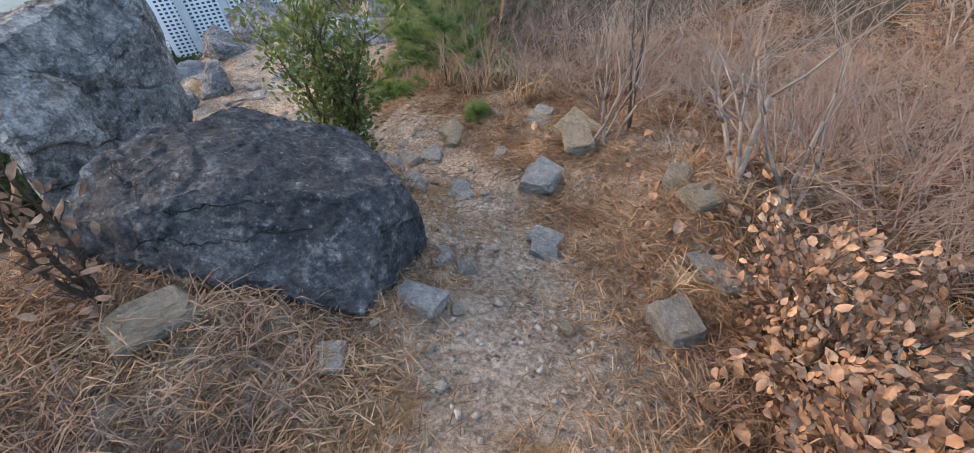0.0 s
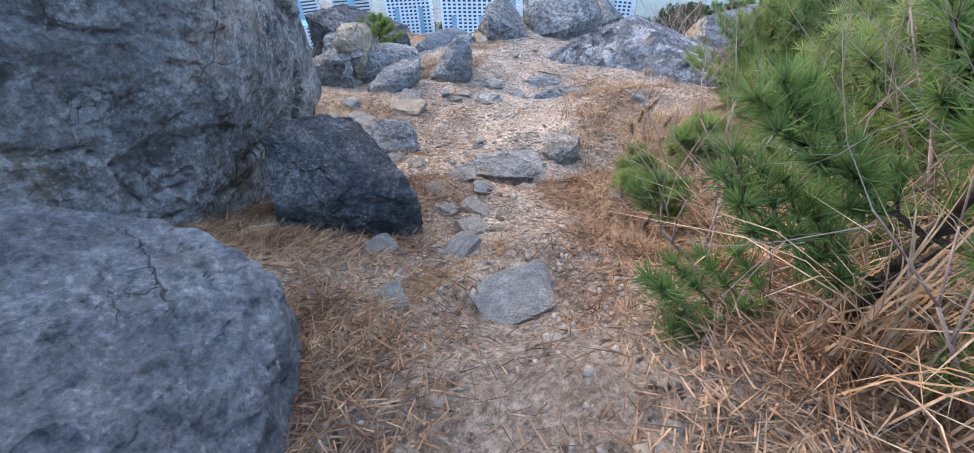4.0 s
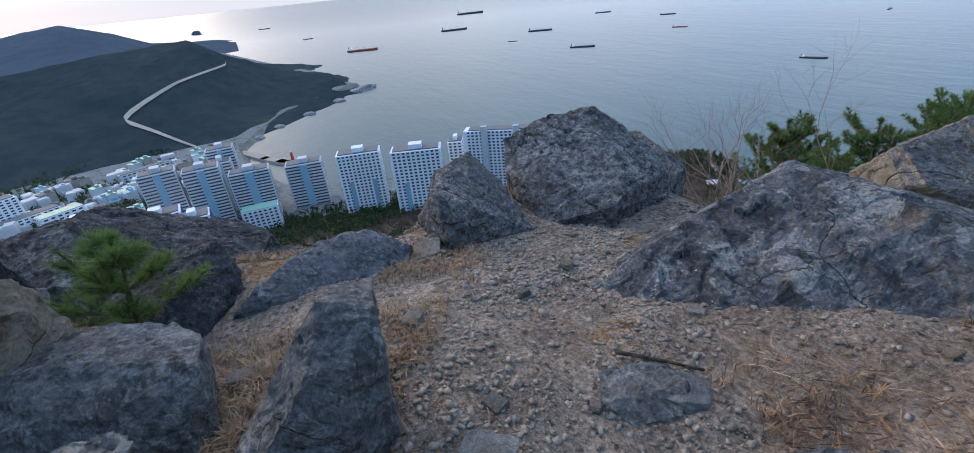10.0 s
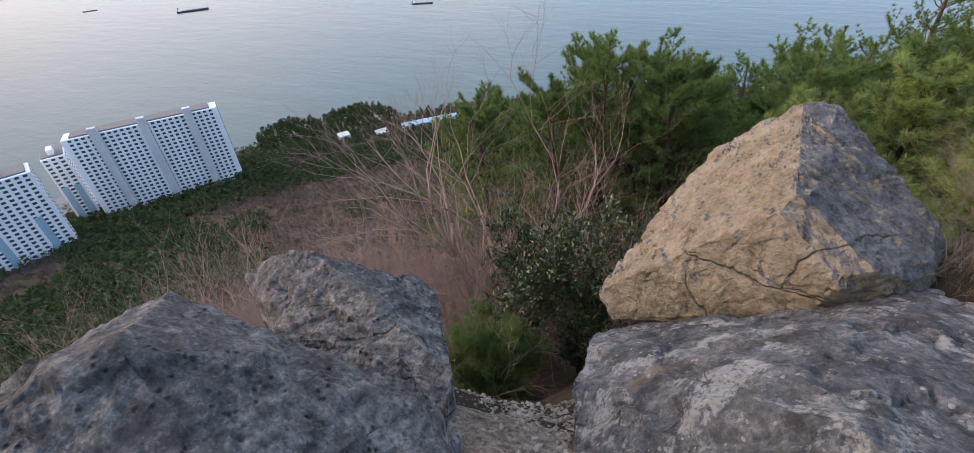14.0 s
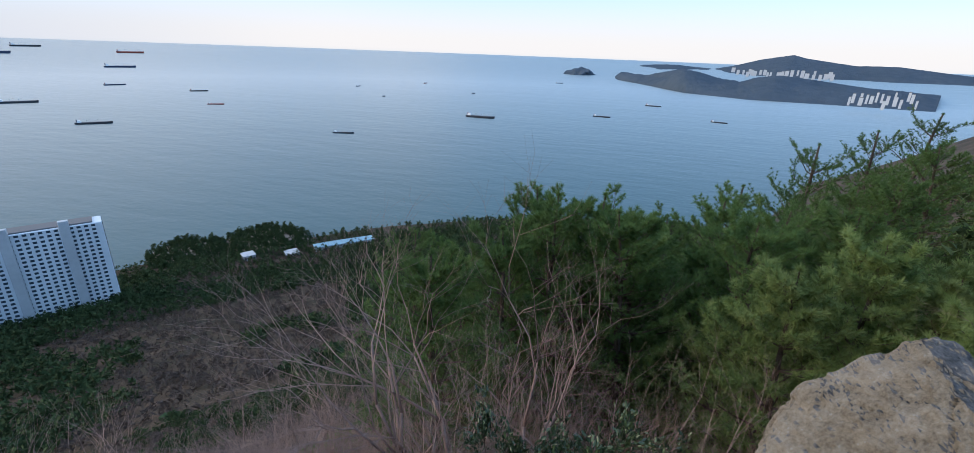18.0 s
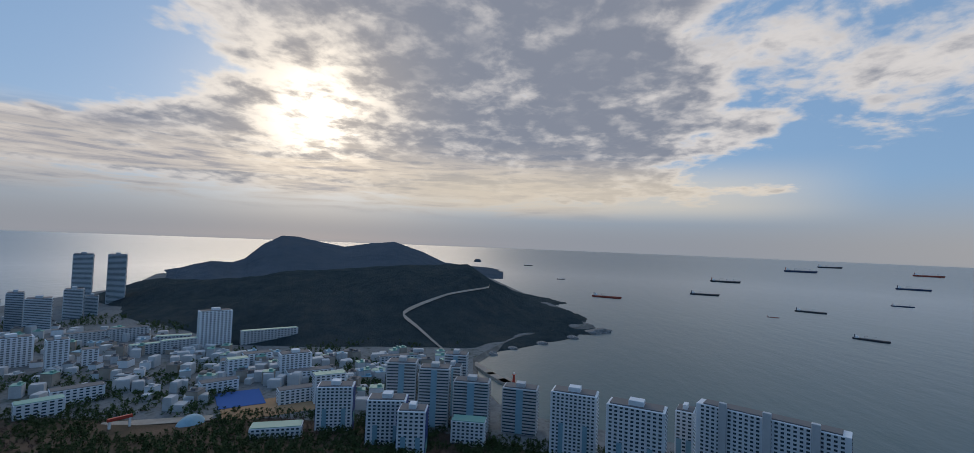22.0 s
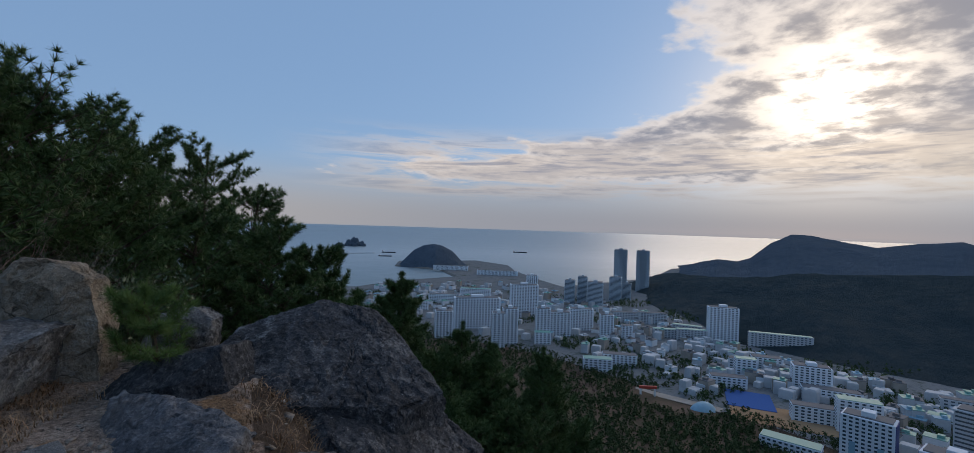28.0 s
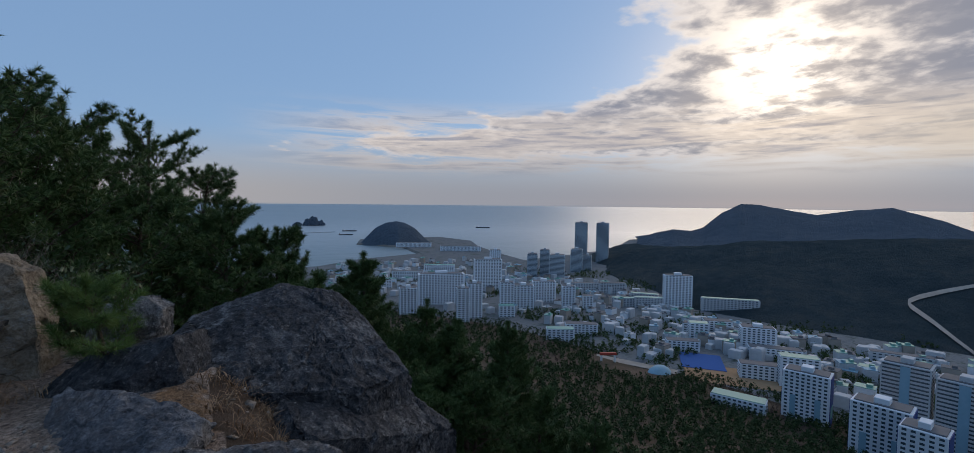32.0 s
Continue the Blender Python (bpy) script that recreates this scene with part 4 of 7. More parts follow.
boulder("rock", (-8.79, 3.81, -4.64), (-0.96, 0.29), 0.4,
        [(-0.01, -0.38, -0.2), (-0.09, -0.13, 0.07), (-0.15, 0.07, 0.28), (-0.07, 0.26, 0.25), (0.08, 0.22, -0.04), (0.13, 0.14, -0.15), (0.09, -0.16, -0.25)],
        M_ROCK, "upright triangular grey rock with dry grass", 5, 0.07, 8)
boulder("rock", (-9.3, 2.85, -4.82), (-0.96, 0.29), 0.5,
        [(-0.15, -0.57, -0.04), (-0.22, -0.4, 0.17), (-0.14, -0.02, 0.22), (0.07, 0.52, 0.15), (0.2, 0.46, -0.1), (0.19, 0.19, -0.22), (0.03, -0.22, -0.17)],
        M_ROCK, "broad cracked grey rock at the platform edge", 6, 0.1, 10)
boulder("rock", (-9.31, 2.1, -4.58), (-0.96, 0.29), 0.4,
        [(-0.09, -0.44, -0.08), (-0.07, -0.13, 0.05), (0.04, 0.24, 0.05), (0.11, 0.44, 0.05), (0.01, -0.1, -0.08)],
        M_ROCK, "low sloping grey rock in gravel", 5, 0.05, 11)
boulder("rock", (-8.47, 2.91, -4.64), (-0.96, 0.29), 0.5,
        [(-0.07, -0.45, -0.1), (-0.09, -0.22, 0.05), (-0.05, 0.08, 0.14), (0.03, 0.32, 0.14), (0.09, 0.31, 0.01), (0.09, 0.11, -0.08), (0.04, -0.19, -0.16)],
        M_ROCK, "dark sloping rock in dry grass", 5, 0.07, 12)
boulder("stone", (-9.02, 2.28, -4.65), (-0.96, 0.29), 0.12,
        [(-0, -0.13, -0.07), (-0.07, 0.03, 0.13), (0.02, 0.07, -0), (0.04, 0.01, -0.08)],
        M_ROCK, "small standing grey stone", 4, 0.03, 13)
boulder("boulder", (-11.01, 5.33, -4.95), None, 1,
        [(0.21, -0.46, 0.13), (-0.11, -0.32, 0.15), (-0.35, -0.21, 0.16), (-0.49, 0.11, 0.2), (-0.35, 0.22, 0.04), (-0.12, 0.33, -0.1), (0.56, 0.23, -0.25), (0.41, -0.46, 0), (0.39, -0.23, 0.05), (-0.89, -0.03, -0.35), (-0.19, -0.53, -0.25)],
        M_ROCK_PIT, "pitted grey boulder split from its neighbour", 6, 0.07, 14)
boulder("boulder", (-11.31, 6.91, -5.03), None, 1,
        [(0.06, -0.21, 0.48), (-0.25, -1.07, 0.29), (-0.16, -0.61, 0.46), (0.21, -0.01, 0.28), (0.74, 0.22, 0.01), (1.05, -0.56, -0.05), (0.81, -1.15, -0.17), (0.06, -1.19, 0.05), (-0.79, -0.61, -0.17), (-0.59, 0.29, -0.17), (0.56, -0.36, 0.21), (-0.19, 0.04, 0.35)],
        M_ROCK_PIT, "large pitted grey boulder at the cliff edge", 6, 0.09, 15)
boulder("boulder", (-11.5, 7.6, -5.3), None, 1,
        [(-0.67, -0.05, -0.01), (-0.45, 0, 0.18), (-0.15, 0.02, 0.25), (0.3, -0.1, 0.18), (0.75, -0.25, 0.1), (0.8, -0.45, -0.05), (-0.7, 0.3, -0.3), (0.2, 0.45, -0.2), (-0.1, -0.35, 0.1)],
        M_ROCK_PIT, "notched grey boulder behind the large one at the cliff edge", 6, 0.07, 26)
boulder("rock", (-8.95, 7.51, -5.18), None, 1,
        [(-0.5, -2.31, -0.02), (-0.19, -1.89, 0.02), (0.16, -1.56, 0.04), (0.57, -1.16, 0.06), (1.18, -0.59, 0.08), (1.75, 0.09, 0.08), (0.95, 1.19, -0.17), (0.25, 1.79, -0.37), (-0.35, 1.24, -0.42), (-1.45, 0.89, -0.62), (-1.4, 0.19, -0.32), (-1.13, -0.56, -0.12), (-1.03, -1.06, -0.07), (-0.9, -1.61, -0.07), (-0.35, -0.79, 0.61), (-0.67, -0.21, 0.44), (0.15, -0.61, 0.58), (0.65, -0.36, 0.4), (-0.55, -1.31, 0.32), (-0.8, 0.59, -0.02), (0.05, 0.39, 0.2), (1.15, -0.21, 0.2)],
        M_ROCK_LICHEN, "broad domed rock slab with pale lichen", 6, 0.075, 16)
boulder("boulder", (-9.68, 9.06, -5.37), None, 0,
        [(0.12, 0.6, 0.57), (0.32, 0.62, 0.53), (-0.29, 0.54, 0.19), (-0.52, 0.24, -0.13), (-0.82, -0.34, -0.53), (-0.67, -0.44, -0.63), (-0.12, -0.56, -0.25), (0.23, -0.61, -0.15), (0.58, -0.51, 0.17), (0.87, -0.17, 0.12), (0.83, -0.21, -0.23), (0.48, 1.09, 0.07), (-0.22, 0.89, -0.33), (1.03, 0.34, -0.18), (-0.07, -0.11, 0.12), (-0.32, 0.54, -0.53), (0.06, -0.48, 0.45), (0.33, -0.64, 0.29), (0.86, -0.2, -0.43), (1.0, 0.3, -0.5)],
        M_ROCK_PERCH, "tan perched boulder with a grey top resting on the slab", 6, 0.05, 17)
boulder("boulder", (-11.69, 2.62, -4.98), None, 1,
        [(0.9, -0.25, 0.08), (0.46, -0.36, 0.19), (0.04, -0.29, 0.34), (-0.42, -0.22, 0.22), (-0.6, 0.03, -0.16), (-0.85, 0.64, -0.36), (0.92, 0.4, -0.05), (0.57, 0.87, -0.18), (-0.31, 0.97, -0.29), (-0.06, -0.92, 0.24), (-0.66, -0.86, 0.02)],
        M_ROCK_DARK, "large layered dark rock at the cliff edge", 6, 0.12, 18)
boulder("boulder", (-9.66, 2.67, -4.54), (-0.47, -0.88), 0.4,
        [(0.31, -0.17, 0.21), (0.17, -0.09, 0.32), (-0.06, 0.03, 0.31), (-0.28, 0.16, 0.19), (-0.37, 0.2, -0.27), (-0.08, 0.05, -0.41), (0.3, -0.16, -0.38)],
        M_ROCK_TAN, "upright tan boulder under the pines", 6, 0.1, 19)
boulder("rock", (-10.46, 2.39, -4.87), (-0.47, -0.88), 0.4,
        [(0.31, -0.17, -0.11), (0.12, -0.07, 0.17), (-0.11, 0.05, 0.21), (-0.24, 0.13, 0.11), (-0.16, 0.08, -0.12), (0.06, -0.04, -0.24)],
        M_ROCK, "small pale grey rock between boulders", 5, 0.06, 20)
boulder("rock", (-10.36, 3.3, -5.22), (-0.47, -0.88), 0.75,
        [(0.98, -0.52, -0.5), (0.56, -0.3, -0.04), (0.07, -0.04, 0.34), (-0.43, 0.23, 0.46), (-0.52, 0.28, 0.2), (-0.65, 0.35, -0.44)],
        M_ROCK_DARK, "dark sloping rock at the cliff edge", 6, 0.1, 21)
boulder("rock", (-11.98, 3.44, -5.46), None, 1,
        [(0.49, 0.01, 0.22), (0.07, -0.19, 0.15), (-0.53, -0.35, -0.06), (-0.96, -0.07, -0.47), (0.04, 0.37, -0.07), (0.71, 0.22, 0.19), (0.42, 0.53, 0.08), (-0.23, -0.48, -0.03)],
        M_ROCK_DARK, "dark rock with a white lichen streak", 6, 0.1, 22)
boulder("rock", (-10.65, 3.99, -5.09), None, 1,
        [(-0.26, 0.37, 0.06), (-0.07, 0.62, -0.07), (0.1, 0.5, -0.13), (-0.2, -0.06, 0.12), (-0.32, 0.18, 0.06), (0.13, -0.28, 0.17), (0.36, -0.51, 0.15), (0.12, 0.36, -0.1), (0.2, 0.1, -0.05), (0.36, -0.09, -0.02), (0.4, -0.38, 0.02), (0.36, -0.72, 0.02), (-0.42, -0.11, -0.1)],
        M_ROCK_BLUE, "low grey-blue rock with dry grass at the lookout", 6, 0.07, 27)
boulder("rock", (-7.72, 5.42, -5.02), (-0.96, 0.29), 0.25,
        [(-0.28, -0.85, 0.04), (-0.22, -0.42, 0.16), (-0.12, -0.1, 0.15), (0.13, 0.46, 0.03), (0.34, 0.75, -0.18), (0.37, 0.73, -0.25), (0, 0.01, 0.01), (-0.2, -0.58, 0.05)],
        M_ROCK, "low grey outcrop across the gravel", 5, 0.05, 23)
boulder("stone", (-8.48, 5.06, -5.12), (-0.96, 0.29), 0.3,
        [(-0.05, -0.28, -0.07), (-0.1, -0.16, 0.09), (-0, 0.22, 0.11), (0.09, 0.21, -0.04), (0.05, 0.01, -0.09)],
        M_ROCK, "rounded grey stone in the gravel", 4, 0.04, 24)


# ---- loose stones, gravel, litter and grass ----
NEAR = np.array([v.co.z for v in bpy.data.objects["ground"].data.vertices])
NEAR = NEAR.reshape(26 + 34 + 301 + 20 + 33, -1)[60:361, 54:395]


def near_z(x, y):
    """The ground's height near the path, for arrays."""
    i, j = np.clip((np.asarray(x) + 14) * 20, 0, 338.999), np.clip((np.asarray(y) + 4) * 20, 0, 298.999)
    a, b = i.astype(int), j.astype(int)
    u, v = i - a, j - b
    return (NEAR[b, a] * (1 - u) + NEAR[b, a + 1] * u) * (1 - v) + (NEAR[b + 1, a] * (1 - u) + NEAR[b + 1, a + 1] * u) * v


TRACK = [(0.4, -0.2), (-0.3, 1.1), (-1.5, 2.3), (-3.4, 2.9), (-5.2, 3.4), (-6.8, 3.9), (-8.6, 4.7), (-10.0, 5.8), (-10.7, 6.9)]


def off_track(x, y):
    """The distance from the middle of the path, and the side (positive to the uphill side)."""
    best, side = np.full(np.shape(x), 99.0), np.zeros(np.shape(x))
    for (ax, ay), (bx, by) in zip(TRACK, TRACK[1:]):
        dx, dy = bx - ax, by - ay
        k = np.clip(((x - ax) * dx + (y - ay) * dy) / (dx * dx + dy * dy), 0, 1)
        d = np.hypot(x - ax - k * dx, y - ay - k * dy)
        s = -np.sign(dx * (y - ay) - dy * (x - ax))
        side = np.where(d < best, s, side)
        best = np.minimum(d, best)
    return best, side


def cloud_mesh(name, verts, tris, material, parent=None, label=""):
    """Many small triangles as one mesh object."""
    verts, tris = np.asarray(verts, np.float32).reshape(-1, 3), np.asarray(tris, np.int32).reshape(-1, 3)
    me = bpy.data.meshes.new(name)
    me.vertices.add(len(verts))
    me.vertices.foreach_set("co", verts.ravel())
    me.loops.add(tris.size)
    me.loops.foreach_set("vertex_index", tris.ravel())
    me.polygons.add(len(tris))
    me.polygons.foreach_set("loop_start", np.arange(0, tris.size, 3, dtype=np.int32))
    me.update(calc_edges=True)
    me.materials.append(material)
    ob = new(name, me)
    if parent is not None:
        ob.parent = parent
    if label:
        ob["label"] = label
    return ob


def unit(v):
    return v / np.maximum(np.linalg.norm(v, axis=-1, keepdims=True), 1e-9)


def needles(rng, centres, ways, count, length, width, spread, sag=0.12):
    """Thin blades that fan out from each centre round its way."""
    c, w = np.repeat(centres, count, 0), np.repeat(ways, count, 0)
    d = unit(w + spread * rng.normal(size=c.shape))
    side = unit(np.cross(d, rng.normal(size=c.shape)))
    n = length * rng.uniform(0.65, 1.1, (len(c), 1))
    wide = np.broadcast_to(np.asarray(width, float), (len(c),))[:, None]
    v = np.stack([c - side * wide, c + side * wide, c + d * n + np.array([0, 0, -sag]) * n * rng.uniform(0, 1, (len(c), 1))], 1)
    return v.reshape(-1, 3), np.arange(len(c) * 3).reshape(-1, 3)


def stone_mesh(seed):
    bm = bmesh.new()
    rnd = random.Random(seed)
    for a in (-1, 1):
        for b in (-1, 1):
            for c in (-1, 1):
                bm.verts.new((a * rnd.uniform(0.30, 0.5), b * rnd.uniform(0.26, 0.5), c * rnd.uniform(0.28, 0.5)))
    bmesh.ops.convex_hull(bm, input=bm.verts)
    for _ in range(5):
        n = Vector((rnd.gauss(0, 1), rnd.gauss(0, 1), rnd.gauss(0.2, 0.6))).normalized()
        d = max(v.co.dot(n) for v in bm.verts) * rnd.uniform(0.72, 0.94)
        bmesh.ops.bisect_plane(bm, geom=bm.verts[:] + bm.edges[:] + bm.faces[:], plane_co=n * d, plane_no=n, clear_outer=True)
        bmesh.ops.holes_fill(bm, edges=[e for e in bm.edges if e.is_boundary], sides=0)
    bmesh.ops.dissolve_degenerate(bm, dist=0.02, edges=bm.edges)
    bmesh.ops.bevel(bm, geom=bm.edges, offset=0.018, segments=1, affect="EDGES")
    bmesh.ops.triangulate(bm, faces=bm.faces)
    for _ in range(2):
        bmesh.ops.subdivide_edges(bm, edges=[e for e in bm.edges if e.calc_length() > 0.16], cuts=1)
        bmesh.ops.triangulate(bm, faces=[f for f in bm.faces if len(f.verts) > 3])
    bm.normal_update()
    for v in bm.verts:
        v.co += v.normal * 0.035 * fbm(v.co * 4 + Vector((seed, 0, 0)), 3)
    me = bpy.data.meshes.new("stone")
    bm.to_mesh(me)
    bm.free()
    return me


STONE_KINDS = {"B": (M_STONE_BLUE, "blue-grey angular stone lying on the trail"), "G": (M_STONE, "grey-brown weathered stone lying in the gravel"), "T": (M_ROCK_TAN, "pale tan stone lying among pine needles")}
STONE_SHAPES = {k: [] for k in STONE_KINDS}
for k, (m, _) in STONE_KINDS.items():
    for s in range(5):
        me = stone_mesh(s * 3 + ord(k))
        me.materials.append(m)
        STONE_SHAPES[k].append(me)


def lay_stones(rows):
    """Stones by place, width, height and kind, turned and tilted at random."""
    for n, (x, y, w, h, kind) in enumerate(rows):
        rnd = random.Random(int(x * 971 + y * 313))
        ob = new("stone", STONE_SHAPES[kind][n % 5])
        ob.matrix_basis = pose(x, y, float(near_z(x, y)) + h * 0.16, rnd.uniform(-12, 12), rnd.uniform(-12, 12), rnd.uniform(0, 360)) @ Matrix.Diagonal((w * 1.1, w * 0.85, max(0.035, h * 0.78), 1))
        tagged(ob, STONE_KINDS[kind][1], "stone", "loose stones on the trail")


lay_stones([(0.34, 1.89, 0.33, 0.1, "G"), (0.26, 1.49, 0.27, 0.21, "G"), (0.13, 2.23, 0.27, 0.14, "T"), (-0.04, 2.41, 0.24, 0.16, "T"), (-0.04, 2.48, 0.17, 0.07, "T"), (-0.12, 1.2, 0.07, 0.1, "T"), (-0.29, 0.43, 0.08, 0.04, "T"), (-0.5, 1.68, 0.19, 0.16, "B"), (-0.56, 1.8, 0.2, 0.12, "B"), (-0.58, 0.99, 0.09, 0.04, "G"), (-0.74, 0.91, 0.24, 0.12, "B"), (-0.74, 1.28, 0.13, 0.07, "G"), (-0.81, 0.47, 0.16, 0.05, "G"), (-0.87, 1.23, 0.1, 0.07, "B"), (-0.89, 1.28, 0.1, 0.08, "B"), (-0.91, 2.41, 0.36, 0.15, "B"), (-0.91, 2.41, 0.32, 0.13, "G"), (-0.93, 2.98, 0.35, 0.21, "T")])
lay_stones([(-1, 3.19, 0.4, 0.18, "T"), (-1.03, 1.83, 0.08, 0.03, "T"), (-1.05, 1.61, 0.07, 0.04, "T"), (-1.35, 0.15, 0.33, 0.15, "T"), (-1.35, 2.04, 0.16, 0.06, "B"), (-1.43, 3.23, 0.24, 0.09, "G"), (-1.44, 2.08, 0.18, 0.09, "B"), (-1.44, 2.63, 0.14, 0.09, "G"), (-1.45, 3.33, 0.26, 0.08, "B"), (-1.46, 2.72, 0.16, 0.06, "G"), (-1.47, 3.27, 0.21, 0.09, "G"), (-1.48, 2.16, 0.17, 0.09, "B"), (-1.5, 0.39, 0.28, 0.11, "G"), (-1.64, 1.82, 0.25, 0.14, "G"), (-1.65, 2.08, 0.07, 0.05, "T"), (-1.66, 1.86, 0.23, 0.09, "B"), (-1.9, 0.32, 0.16, 0.08, "B"), (-1.95, 1.48, 0.24, 0.08, "G")])
lay_stones([(-1.98, 2.41, 0.15, 0.09, "B"), (-1.98, 2.72, 0.2, 0.14, "T"), (-2.01, 2.45, 0.21, 0.11, "B"), (-2.04, 2.51, 0.14, 0.09, "B"), (-2.07, 2.78, 0.23, 0.17, "T"), (-2.11, 1.29, 0.1, 0.05, "T"), (-2.13, 2.28, 0.18, 0.1, "G"), (-2.13, 2.21, 0.1, 0.05, "G"), (-2.18, 1.89, 0.18, 0.06, "B"), (-2.21, 2.34, 0.19, 0.09, "G"), (-2.4, 2.71, 0.08, 0.04, "T"), (-2.41, 2.5, 0.12, 0.05, "G"), (-2.86, 2.5, 0.07, 0.04, "B"), (-3.58, 2.94, 0.33, 0.12, "B"), (-3.64, 2.99, 0.38, 0.11, "B"), (-3.69, 2.43, 0.16, 0.09, "B"), (-4.1, 2.81, 0.21, 0.07, "B"), (-4.14, 2.41, 0.27, 0.09, "B")])
lay_stones([(-4.3, 3.08, 0.08, 0.04, "T"), (-4.42, 2.97, 0.23, 0.12, "G"), (-4.51, 3.19, 0.11, 0.05, "T"), (-4.66, 3.05, 0.21, 0.08, "G"), (-4.7, 2.85, 0.16, 0.08, "G"), (-4.75, 4.16, 0.11, 0.07, "G"), (-4.76, 4.17, 0.13, 0.08, "G"), (-4.89, 3.73, 0.09, 0.05, "T"), (-4.9, 3.14, 0.13, 0.09, "B"), (-4.93, 2.83, 0.18, 0.1, "T"), (-4.95, 3.17, 0.15, 0.09, "B"), (-5.05, 3.56, 0.16, 0.06, "G"), (-5.07, 3.01, 0.17, 0.05, "G"), (-5.12, 3.05, 0.24, 0.08, "B"), (-5.12, 3.55, 0.16, 0.06, "G"), (-5.56, 3.59, 0.61, 0.13, "B"), (-5.64, 2.78, 0.16, 0.09, "G"), (-5.64, 4.11, 0.32, 0.17, "T")])
lay_stones([(-5.65, 2.77, 0.14, 0.09, "G"), (-5.75, 4.12, 0.22, 0.07, "B"), (-5.83, 4.13, 0.24, 0.09, "B"), (-5.95, 3.77, 0.06, 0.03, "T"), (-6, 3.4, 0.12, 0.05, "G"), (-6.04, 2.61, 0.23, 0.13, "G"), (-6.05, 2.6, 0.22, 0.1, "T"), (-6.11, 3.46, 0.11, 0.08, "G"), (-6.31, 3.72, 0.07, 0.03, "T"), (-6.41, 5.35, 0.16, 0.08, "B"), (-7.28, 1.69, 0.28, 0.07, "G"), (-7.35, 2.39, 0.31, 0.13, "G"), (-7.35, 2.11, 0.13, 0.08, "G"), (-7.38, 2.36, 0.37, 0.13, "G"), (-7.41, 1.83, 0.29, 0.09, "G"), (-7.41, 4.91, 0.08, 0.04, "T"), (-7.51, 2.03, 0.18, 0.08, "G"), (-7.55, 2.02, 0.2, 0.06, "G")])
lay_stones([(-7.67, 3.96, 0.13, 0.05, "T"), (-7.67, 3.77, 0.16, 0.05, "G"), (-7.74, 6.12, 0.15, 0.05, "G"), (-7.75, 4.04, 0.28, 0.13, "B"), (-7.79, 2.97, 0.42, 0.13, "T"), (-7.79, 3.96, 0.34, 0.09, "B"), (-7.81, 4.03, 0.3, 0.07, "B"), (-7.84, 2.94, 0.45, 0.14, "T"), (-7.85, 3.01, 0.38, 0.12, "T"), (-7.93, 3.62, 0.15, 0.06, "G"), (-7.96, 2.26, 0.22, 0.16, "B"), (-8.07, 3.77, 0.19, 0.05, "G"), (-8.08, 3.51, 0.15, 0.15, "B"), (-8.09, 2.27, 0.18, 0.15, "B"), (-8.09, 3.51, 0.17, 0.09, "B"), (-8.11, 3.51, 0.13, 0.08, "B"), (-8.11, 3.01, 0.36, 0.11, "G"), (-8.13, 6.32, 0.08, 0.04, "T")])
lay_stones([(-8.19, 4.59, 0.2, 0.09, "B"), (-8.48, 4.28, 0.28, 0.11, "G"), (-8.56, 5.3, 0.25, 0.1, "B"), (-8.57, 4.31, 0.3, 0.09, "B"), (-8.62, 3.9, 0.21, 0.05, "G"), (-8.67, 4.88, 0.08, 0.06, "G"), (-8.84, 4.49, 0.11, 0.06, "G"), (-8.98, 5.78, 0.1, 0.03, "G"), (-9.44, 2.34, 0.24, 0.09, "G"), (-9.63, 4.34, 0.16, 0.08, "G"), (-9.68, 3.46, 0.19, 0.1, "B"), (-9.68, 5.05, 0.09, 0.07, "G"), (-9.75, 4.77, 0.07, 0.04, "G"), (-9.84, 5.48, 0.13, 0.06, "T"), (-9.87, 5.03, 0.07, 0.03, "T"), (-9.96, 4.61, 0.08, 0.03, "T"), (-10.07, 4.06, 0.28, 0.06, "B"), (-10.1, 7.31, 0.06, 0.02, "T")])
lay_stones([(-1.95, 1.36, 0.3, 0.1, "B"), (-2.25, 1.28, 0.34, 0.13, "G"), (-2.1, 1.45, 0.24, 0.08, "B"), (-1.78, 1.52, 0.2, 0.08, "G"), (-2.4, 1.42, 0.22, 0.09, "G")])
lay_stones([(-10.11, 7.16, 0.06, 0.03, "T"), (-10.2, 7.01, 0.05, 0.03, "T"), (-10.22, 5.78, 0.08, 0.04, "T"), (-10.72, 4.74, 0.29, 0.07, "B")])


